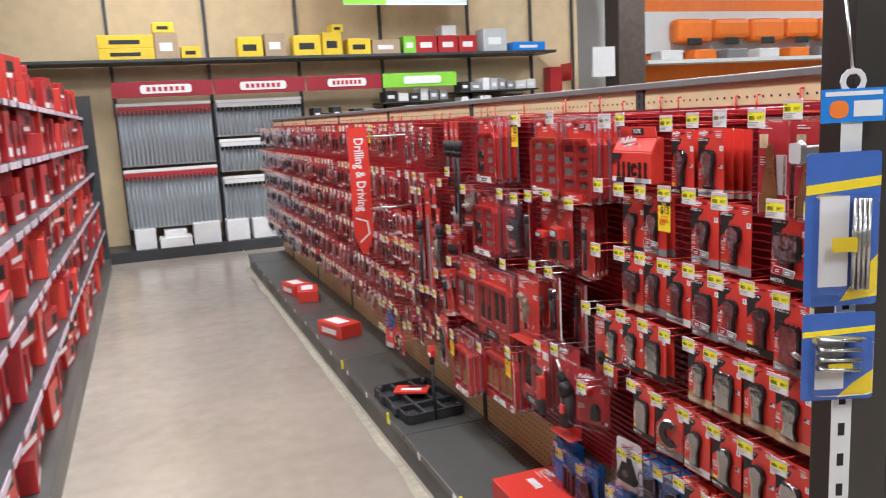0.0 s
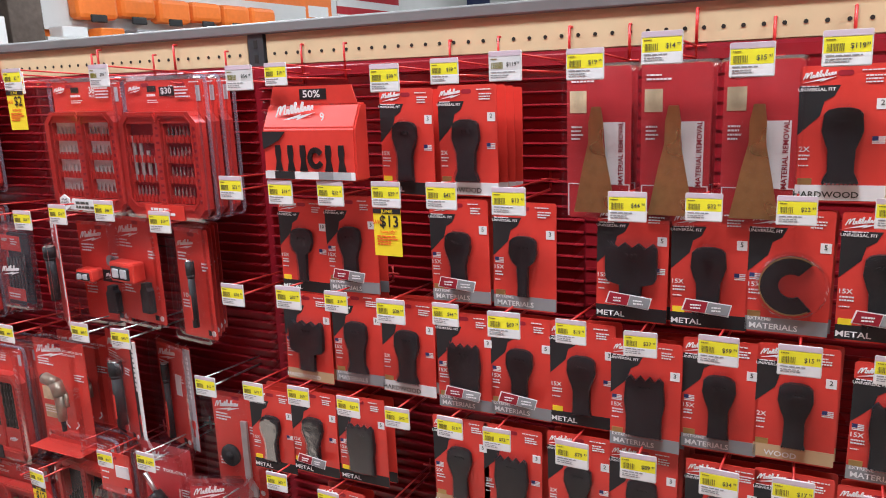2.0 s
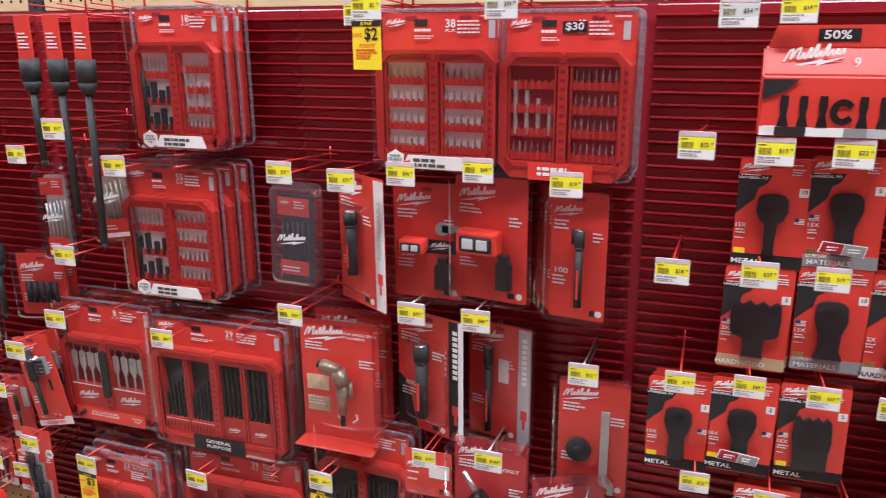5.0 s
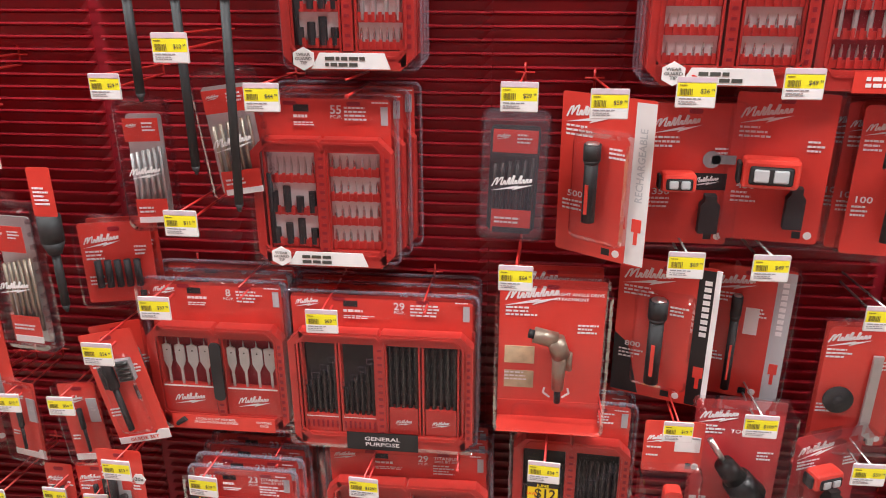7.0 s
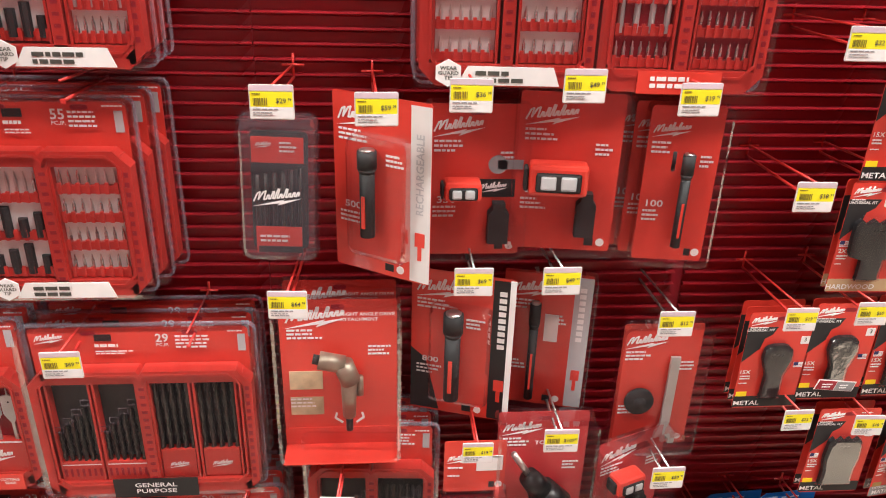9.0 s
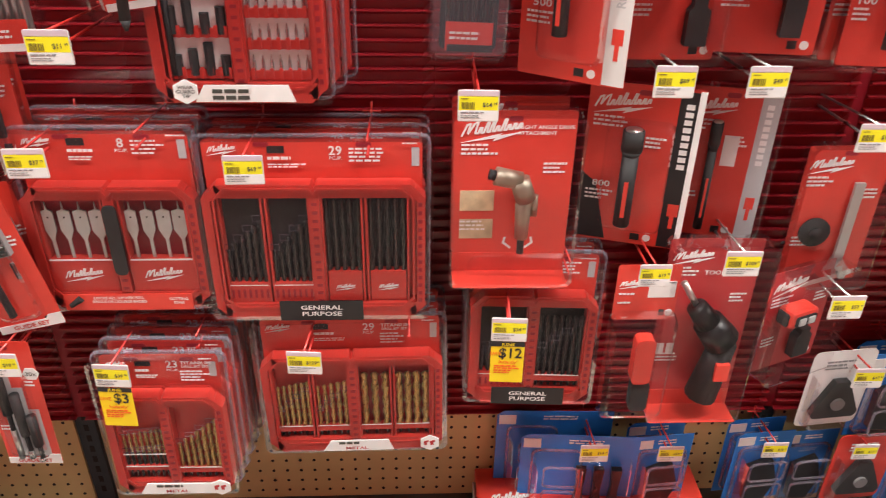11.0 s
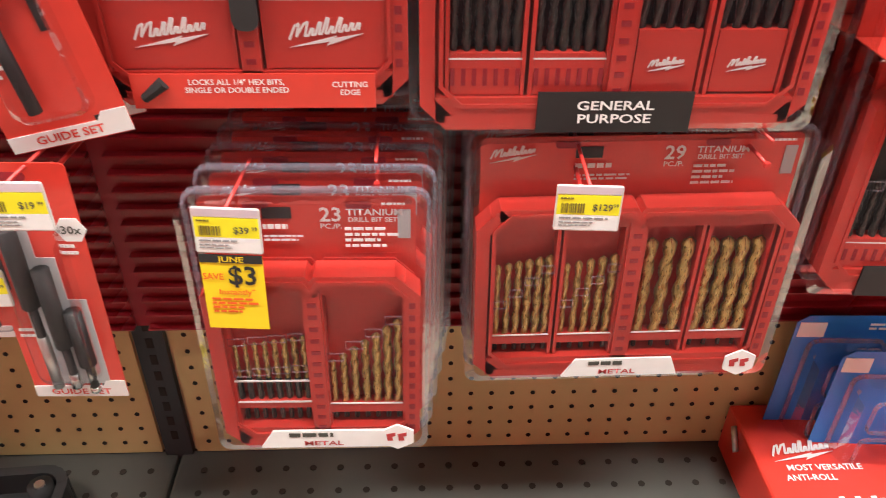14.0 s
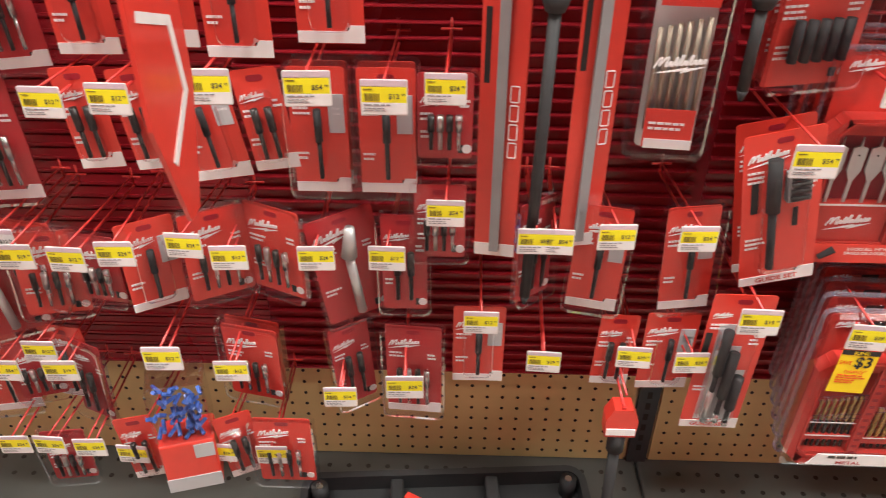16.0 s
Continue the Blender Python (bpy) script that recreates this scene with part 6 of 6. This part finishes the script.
# ---- the rest of the run: rows of small packs ----
def far_pack(key, m, pale=""):
    w, h, base, dev, shell, foot = SMALL[key]
    base = pale or base
    note = {"": NOTES[key], "silver": "grey card with a steel bit in clear plastic", "white": "white card with a steel bit in clear plastic", "paleink": "pale pink card with a bit in clear plastic", "navy": "navy card with a bit in clear plastic"}[pale]

    def build(mm):
        root_ = thing("bit_pack", mm, note, "bit pack", "small packs along the run")
        b1 = bmesh.new()
        prism(b1, rounded(-w / 2, w / 2, -h, 0, .004), 0, .0013)
        part("card", b1, base, root_)
        b1 = bmesh.new()
        rod(b1, (-w * .12, -.008, -h * .8), (w * .12, -.008, -h * .35), .007, 7)
        part("driver_bit", b1, "darkbit" if foot else "greysteel", root_, "", True)
        b1 = bmesh.new()
        box(b1, -w * .42, w * .42, -.0008, 0, -h + .002, -h + .014) if foot else box(b1, -w * .42, w * .1, -.0008, 0, -.035, -.022)
        part("label", b1, "white", root_)
        b1 = bmesh.new()
        blister(b1, rounded(-w / 2 - .004, w / 2 + .004, -h - .003, .004, .008), .018, .9, .002)
        part("shell", b1, "clearshell", root_, "clear clamshell")
        return root_

    return placed(("far", key, pale), m, build)


rnd = random.Random(21)
SMALL_NAMES = list(SMALL)
for row, z in enumerate((1.48, 1.26, 1.07, .90, .72, .55)):
    y = 3.98 if row < 2 else 4.70 if row in (3, 4, 5) else 4.56
    while y < END - .1:
        k = rnd.choice(SMALL_NAMES)
        step = SMALL[k][0] + rnd.uniform(.02, .05)
        if abs(y - 4.393) > .05 or row > 2:
            if y < 4.9:
                small(k, y, z + rnd.uniform(-.012, .012), 1.31, rnd.uniform(-12, 12), rnd.uniform(-3, 3))
            else:
                far_pack(k, at(1.31, y, z + rnd.uniform(-.012, .012), rnd.uniform(-12, 12), rnd.uniform(-3, 3)), "" if y < 6.9 else rnd.choice(("silver", "white", "silver", "paleink", "navy")) if y > 7.5 else rnd.choice(("", "paleink", "")))
            if rnd.random() < .85:
                hook(y, z + .006, 1.26, "19" if rnd.random() < .5 else "12", tint=rnd.choice(("yellow", "white", "tan")), plain=y > 4.9)
        y += step
for y, z in ((4.98, 1.48), (4.72, 1.48)):
    hook(y, z + .01, 1.24, "39", "2")
# ---- end panel and post at the mouth of the aisle ----
root = thing("end_post", pose(.945, 1.44, 0), "dark brown slotted steel post at the gondola end", "post")
bm = bmesh.new()
box(bm, -.04, .04, -.02, .03, 0, 1.66, .003)
part("post", bm, "brown", root)
bm = bmesh.new()
z = .06
while z < 1.62:
    box(bm, .0402, .041, -.006, .012, z, z + .022)
    z += .0508
part("slots", bm, "hole", root)
bm = bmesh.new()
box(bm, -.042, .042, -.022, .032, 1.66, 1.668)
part("cap", bm, "frame", root)
root = thing("end_upright", pose(1.005, 1.437, 0), "black slotted upright beside the end post", "post")
bm = bmesh.new()
box(bm, -.018, .022, -.015, .025, 0, 1.62, .002)
part("post", bm, "frame", root)
bm = bmesh.new()
z = .05
while z < 1.58:
    box(bm, -.004, .008, -.0158, -.0152, z, z + .02)
    z += .032
part("slots", bm, "hole", root)
slab("end_panel", 1.03, WALL + .05, 1.43, 1.45, 0, 1.6, "board", "tan board end panel of the gondola", "panel")

root = thing("clip_strip", pose(.893, 1.412, 1.552, 0, 0, -20), "white plastic clip strip with blue accessory packs", "clip strip")
bm = bmesh.new()
prism(bm, rounded(-.012, .012, -1.0, -.02, .004), -.002, 0)
ribbon(bm, [(.012 * math.cos(radians(a)), -.008 + .012 * math.sin(radians(a))) for a in range(-60, 250, 30)], .006, -.002, 0)
st = part("strip", bm, "offwhite", root)
bm = bmesh.new()
for k in range(22):
    box(bm, -.004, .004, -.0026, -.002, -.1 - k * .04 - .016, -.1 - k * .04)
tagged(part("slots", bm, "hole", st))
bm = bmesh.new()
rod(bm, (0, 0, .0), (0, .02, .085), .002, 6)
part("wire", bm, "zinc", root, "", True)
bm = bmesh.new()
box(bm, -.037, .037, -.004, -.002, -.054, -.016)
hd = part("header", bm, "blue", root, "blue header card")
bm = bmesh.new()
box(bm, .0, .033, -.0046, -.004, -.048, -.03)
box(bm, -.033, .033, -.0046, -.004, -.024, -.019)
part("label", bm, "white", hd)
bm = bmesh.new()
prism(bm, rounded(-.028, -.006, -.049, -.029, .008), -.0046, -.004)
part("badge", bm, "orange", hd)
for k, (z, zs) in enumerate(((-.135, .67), (-.325, .40))):
    pk = thing("clip_pack", pose(.877, 1.406, 1.60 + z, 0, 0, -20) @ Matrix.Diagonal((.92, 1, zs, 1)), "blue and yellow hanging pack of silver drill rods", "accessory pack", "packs on the clip strip")
    bm = bmesh.new()
    prism(bm, rounded(-.047, .047, -.27, 0, .006), -.0015, 0)
    c_ = part("card", bm, "packblue", pk)
    bm = bmesh.new()
    prism(bm, [(-.047, -.055), (.047, -.043), (.047, -.06), (-.047, -.072)], -.002, -.0015)
    part("yellow_print", bm, "flagyellow", c_)
    bm = bmesh.new()
    prism(bm, [(.047, -.18), (.047, -.255), (.0, -.262), (.02, -.22)], -.002, -.0015)
    part("yellow_print", bm, "flagyellow", c_)
    bm = bmesh.new()
    box(bm, -.03, .008, -.0024, -.0015, -.235, -.075)
    part("label", bm, "white", c_)
    bm = bmesh.new()
    box(bm, -.02, .012, -.0155, -.0148, -.17, -.145)
    part("price_label", bm, "flagyellow", pk)
    for i in range(4):
        bm = bmesh.new()
        if k:
            rod(bm, (-.03, -.01, -.07 - .03 * i), (.022, -.01, -.078 - .03 * i), .008, 10)
        else:
            rod(bm, (.012 + .006 * i, -.008, -.24), (.012 + .006 * i, -.008, -.08), .003, 8)
        part("drill_rod", bm, "steel", pk, "", True)
    bm = bmesh.new()
    blister(bm, rounded(-.038, .04, -.25, -.07, .01), .015, .9, -.0015)
    part("blister", bm, "clear", pk, "clear bubble")

# long zinc hooks with white plastic tips beside the post
def capped_hook(m, reach, cap, slip=False):
    root_ = thing("long_hook", m, "long zinc hook with a " + ("white plastic scan tip" if cap else "bare bent end"), "hook", "long hooks beside the post")
    b1 = bmesh.new()
    rod(b1, (0, 0, 0), (0, reach, .0), .0036, 8)
    rod(b1, (0, 0, 0), (0, -.018, .014), .0036, 8)
    part("wire", b1, "zinc", root_, "", True)
    b1 = bmesh.new()
    rod(b1, (-.02, reach - .004, 0), (.02, reach - .004, 0), .003, 6)
    part("cross_bar", b1, "zinc", root_, "", True)
    if cap:
        b1 = bmesh.new()
        prism(b1, rounded(-.010, .010, -.014, .013, .004), -.026, -.016)
        box(b1, -.007, .007, -.018, .024, -.006, .008, .002)
        part("tip_cap", b1, "offwhite", root_, "white plastic tip")
    if slip:
        b1 = bmesh.new()
        prism(b1, [(-.011, -.012), (.011, -.012), (.008, -.105), (-.013, -.098)], -.028, -.0265)
        part("paper_slip", b1, "tan", root_, "yellowed paper slip")


for y, z, x, cap in (
    (1.530, 1.457, 0.955, True),
    (1.526, 1.423, 1.072, True),
    (1.530, 1.476, 1.152, True),
    (1.526, 1.185, 1.142, True),
    (1.530, 1.183, 1.034, True),
    (1.526, 1.168, 0.950, False),
):
    capped_hook(at(x, y, z), WALL - .014 - x, cap, 1.40 < z < 1.44)


# ---- the shelving across the aisle ----
LX = -.37
slab("left_gondola_base", -1.25, LX, 1.6, 10.1, 0, .14, "deck", "dark steel base of the opposite shelving", "shelving")
slab("left_gondola_back", -.90, -.86, 1.6, 10.1, .14, 1.95, "slat", "red back panel of the opposite shelving", "shelving")
rnd = random.Random(77)


def red_tool_box(m, key):
    def build(mm):
        root_ = thing("red_tool_box", mm, "red boxed power tool accessory with white label", "tool box", "red boxes across the aisle")
        r_ = random.Random(key)
        w, h, d = (.19, .21, .13) if key % 3 == 0 else (.14, .25, .12) if key % 3 == 1 else (.26, .14, .14)
        b_ = bmesh.new()
        box(b_, -w / 2, w / 2, 0, d, 0, h, .004)
        part("carton", b_, "red" if key % 2 else "deepred", root_)
        b_ = bmesh.new()
        box(b_, -w * .4, w * (.1 + .2 * r_.random()), -.0006, 0, h * .1, h * .28)
        part("label", b_, "white", root_)
        b_ = bmesh.new()
        box(b_, w * .05, w * .42, -.0006, 0, h * .35, h * .75)
        part("print_block", b_, "black", root_)
        return root_
    return placed(("rbox", key), m, build)


for lv, z in enumerate((.14, .48, .80, 1.12, 1.42, 1.72)):
    if lv:
        b_ = bmesh.new()
        box(b_, -.86, LX - .02 * lv, 1.6, 10.1, z - .02, z, .003)
        sh = solid("shelf", b_, "frame", "charcoal steel shelf stocked with red boxes", "shelf", "structure")
        b_ = bmesh.new()
        yy = 1.7
        while yy < 10.0:
            w = rnd.uniform(.06, .22)
            box(b_, LX - .02 * lv, LX - .02 * lv + .004, yy, yy + w, z - .028, z + .004)
            yy += w + rnd.uniform(.01, .12)
        tagged(part("shelf_tags", b_, "paleink", sh), kind="stuff")
    y = 1.75
    while y < 9.95:
        key = rnd.randrange(6)
        w = (.19, .14, .26)[key % 3]
        red_tool_box(pose(LX - .015 - .02 * lv - rnd.uniform(0, .08), y + w / 2, z, 0, 0, 90 + rnd.uniform(-9, 9)), key)
        hh = (.21, .25, .14)[key % 3]
        if key % 3 == 2:
            red_tool_box(pose(LX - .04 - .02 * lv - rnd.uniform(0, .05), y + w / 2, z + hh, 0, 0, 90 + rnd.uniform(-14, 14)), key)
        y += w + rnd.uniform(.02, .07)
slab("left_gondola_end", -1.25, LX, 10.1, 10.14, 0, 1.95, "frame", "charcoal end panel of the opposite shelving", "shelving")


# ---- end display across the head of the aisle ----
BY = 10.55
slab("end_bay_base", -.55, 6.2, BY, 11.2, 0, .13, "frame", "black base of the end display", "shelving")
slab("end_bay_back", -2.2, 6.4, 11.2, 11.26, 0, 4.2, "board", "tan board wall behind the end display", "panel")
b_ = bmesh.new()
for x in (-1.9, -.15, 1.0, 2.15, 3.3, 4.6, 5.6, 6.3):
    box(b_, x - .02, x + .02, 11.17, 11.2, .13, 4.2)
solid("bay_uprights", b_, "frame", "charcoal uprights of the end display", "shelving", "structure")
b_ = bmesh.new()
box(b_, -2.2, 5.7, BY + .05, 11.17, 2.335, 2.37, .004)
solid("high_shelf", b_, "frame", "long dark steel shelf above the end display", "shelf", "structure")


def carton(name, x0, x1, y, z, h, material, label, cat="box"):
    bm_ = bmesh.new()
    box(bm_, x0, x1, y, y + .28, z, z + h, .006)
    ob_ = solid(name, bm_, material, label, cat)
    bm_ = bmesh.new()
    box(bm_, x0 + (x1 - x0) * .2, x1 - (x1 - x0) * .25, y - .002, y, z + h * .3, z + h * .62)
    part("label", bm_, "black" if material == "boxyellow" else "white", ob_)


for x0, x1, z, h, mt in ((-.25, .36, 2.37, .13, "boxyellow"), (-.25, .36, 2.50, .15, "boxyellow"), (.37, .63, 2.37, .3, "carton"), (.36, .6, 2.67, .12, "boxyellow"), (.66, .88, 2.37, .14, "boxyellow"), (1.32, 1.62, 2.37, .24, "boxyellow"), (1.65, 1.9, 2.37, .28, "carton"), (2.0, 2.35, 2.37, .25, "boxyellow"), (2.37, 2.62, 2.37, .28, "boxyellow"), (2.5, 2.65, 2.65, .1, "boxyellow"), (2.7, 3.0, 2.37, .2, "boxyellow"), (3.02, 3.4, 2.37, .18, "carton")):
    carton("shelf_box", x0, x1, BY + .1, z, h, mt, ("yellow" if mt == "boxyellow" else "brown") + " tool carton on the high shelf")
for x0, x1, z, h, mt in ((3.45, 3.62, 2.37, .22, "green"), (3.62, 3.92, 2.37, .22, "deepred"), (3.94, 4.22, 2.37, .22, "deepred"), (4.0, 4.2, 2.59, .13, "white"), (4.24, 4.5, 2.37, .22, "deepred"), (4.6, 4.95, 2.37, .3, "silver"), (5.05, 5.55, 2.37, .12, "blue")):
    carton("shelf_box", x0, x1, BY + .1, z, h, mt, {"green": "green", "deepred": "red", "white": "white", "silver": "grey", "blue": "blue"}[mt] + " product box on the high shelf")


def bay_header(x0, x1, mt):
    bm_ = bmesh.new()
    box(bm_, x0 + .01, x1 - .01, BY + .02, BY + .04, 1.93, 2.11, .003)
    ob_ = solid("bay_header", bm_, mt, ("lime green" if mt == "green" else "red") + " header sign over the end display", "sign")
    bm_ = bmesh.new()
    prism(bm_, rounded(x0 + .28 * (x1 - x0), x0 + .78 * (x1 - x0), 1.97, 2.07, .03), BY + .014, BY + .02)
    p_ = part("logo_plate", bm_, "white", ob_)
    if mt != "green":
        bm_ = bmesh.new()
        for i in range(7):
            box(bm_, x0 + (.34 + .056 * i) * (x1 - x0), x0 + (.375 + .056 * i) * (x1 - x0), BY + .011, BY + .014, 1.995, 2.045)
        part("print", bm_, "deepred", p_)


bay_header(-.17, .98, "maroon")
bay_header(.98, 2.1, "maroon")
bay_header(2.1, 3.1, "maroon")
bay_header(3.1, 4.15, "green")


def rod_rack(x0, x1, z0, z1, n, trim):
    root_ = thing("rod_rack", pose(0, 0, 0), "rack of long grey metal rods with " + ("red" if trim == "deepred" else "black") + " end caps", "rod rack")
    bm_ = bmesh.new()
    box(bm_, x0, x1, BY + .26, 11.18, z0, z1)
    part("back", bm_, "silver", root_)
    for i in range(n):
        x = x0 + (x1 - x0) * (i + .5) / n
        bm_ = bmesh.new()
        rod(bm_, (x, BY + .2, z0 + .02), (x, BY + .22, z1 - .09), .012, 8)
        r_ = part("metal_rod", bm_, "rackgrey", root_, "", True)
        bm_ = bmesh.new()
        box(bm_, x - .016, x + .016, BY + .18, BY + .24, z1 - .1, z1 - .03, .003)
        part("end_cap", bm_, trim, r_)
    bm_ = bmesh.new()
    box(bm_, x0, x1, BY + .15, BY + .17, z1 - .005, z1 + .03)
    part("label_rail", bm_, "white", root_)
    bm_ = bmesh.new()
    box(bm_, x0 + .01, x1 - .01, BY + .14, BY + .15, z1 - .06, z1 - .012)
    part("tag_strip", bm_, "deepred" if trim == "deepred" else "offwhite", root_)


rod_rack(-.14, .94, 1.12, 1.84, 22, "deepred")
rod_rack(-.14, .94, .36, 1.06, 22, "deepred")
rod_rack(1.0, 2.05, 1.42, 1.84, 20, "black")
rod_rack(1.0, 2.05, .98, 1.36, 20, "black")
rod_rack(1.0, 2.05, .36, .9, 20, "black")
for x0, x1, h in ((-.1, .14, .24), (.18, .55, .12), (.24, .5, .2), (.58, .9, .26), (.98, 1.25, .26), (1.3, 1.6, .25)):
    carton("bay_carton", x0, x1, BY + (.08 if h > .15 else .02), .13, h, "white", "white product carton at the display foot")
rnd = random.Random(8)
for lv, (z, x0, x1) in enumerate(((1.55, 2.15, 3.05), (1.55, 3.12, 4.1), (1.75, 3.12, 4.1), (1.62, 4.2, 5.5), (1.85, 4.2, 5.4))):
    b_ = bmesh.new()
    box(b_, x0, x1, BY + .05, 11.17, z - .02, z)
    solid("bay_shelf", b_, "frame", "dark display shelf with small boxes", "shelf", "structure")
    x = x0 + .03
    while x < x1 - .1:
        w = rnd.uniform(.09, .17)
        carton("small_box", x, x + w, BY + .08, z, rnd.uniform(.1, .17), rnd.choice(("white", "rubber", "silver", "grey", "offwhite", "deepred" if lv == 0 else "rubber")), "small boxed accessory on the display shelf")
        x += w + .02

b_ = bmesh.new()
box(b_, 7.2, 7.7, 11.3, 11.7, 0, 5.2, .02)
solid("steel_column", b_, "column", "dark rusty steel hall column", "column", "structure")
b_ = bmesh.new()
box(b_, 6.1, 6.12, 10.9, 11.2, 1.95, 2.2)
box(b_, 5.75, 5.95, 10.9, 11.1, 1.7, 2.15)
solid("wall_bottle", b_, "deepred", "dark red bottle on the side shelf", "bottle")
slab("notice_board", 6.7, 7.1, 11.26, 11.28, 2.0, 2.45, "white", "white paper notice on the column", "notice")

# hanging banner over the display
root = thing("hanging_banner", pose(3.45, BY - .2, 3.3), "pale blue hanging banner with a green edge", "banner")
bm = bmesh.new()
box(bm, -.85, .8, 0, .01, -.36, .6)
part("sheet", bm, "white", root)
bm = bmesh.new()
box(bm, -.85, -.3, -.004, 0, -.35, -.05)
part("edge_print", bm, "green", root)
bm = bmesh.new()
box(bm, -.3, .8, -.004, 0, -.33, .2)
part("photo_print", bm, "skyprint", root)
bm = bmesh.new()
rod(bm, (-.8, .005, .6), (-.8, .005, 1.9), .003, 6)
rod(bm, (.75, .005, .6), (.75, .005, 1.9), .003, 6)
part("wire", bm, "zinc", root)

# orange tool wall beyond the gondola
root = thing("orange_display", pose(11.6, 12.24, 0), "orange outdoor power tools hung on a white wall rack", "tool display")
bm = bmesh.new()
box(bm, -3.6, 3.6, .05, .15, 1.9, 3.3)
part("back_panel", bm, "orange", root)
bm = bmesh.new()
box(bm, -3.4, 3.4, -.02, .05, 2.4, 3.1)
part("photo_print", bm, "wallwhite", root)
for i in range(6):
    bm = bmesh.new()
    x = -2.4 + i * .8
    box(bm, x - .38, x + .38, -.3, -.02, 2.55 + .05 * (i % 2), 2.95, .08)
    t_ = part("tool_body", bm, "orange", root, "orange tool body")
    bm = bmesh.new()
    box(bm, x - .2, x + .1, -.34, -.3, 2.5, 2.62, .02)
    part("grip", bm, "rubber", t_)
bm = bmesh.new()
box(bm, -3.5, 3.4, -.45, .05, 2.2, 2.26)
part("shelf", bm, "wallwhite", root)
for i in range(9):
    bm = bmesh.new()
    box(bm, -3.2 + .7 * i, -2.75 + .7 * i, -.4, -.1, 2.26, 2.42, .02)
    part("boxed_tool", bm, ("white", "orange", "grey")[i % 3], root)
root = thing("orange_sign", pose(15.6, 12.345, 3.0), "orange sign with a white panel", "sign")
bm = bmesh.new()
box(bm, -.55, .6, 0, .05, -.5, .35)
part("board", bm, "orange", root)
bm = bmesh.new()
box(bm, -.4, .45, -.01, 0, -.1, .15)
part("panel", bm, "white", root)
root = thing("wall_flag", pose(18.0, 12.37, 3.2), "red and white striped flag hanging on the wall", "flag")
for i in range(9):
    bm = bmesh.new()
    box(bm, -1.5, 1.5, .01 * math.sin(i), .02 + .01 * math.sin(i), 1.1 - .18 * i, 1.28 - .18 * i)
    part("stripe", bm, "flagred" if i % 2 else "white", root)
bm = bmesh.new()
box(bm, -1.5, -.3, -.02, -.012, .55, 1.28)
part("canton", bm, "flagblue", root)
root = thing("dark_poster", pose(25.0, 12.345, 3.6), "dark blue poster on the white wall", "poster")
bm = bmesh.new()
box(bm, -.9, .9, 0, .05, -.7, .9)
part("sheet", bm, "flagblue", root)
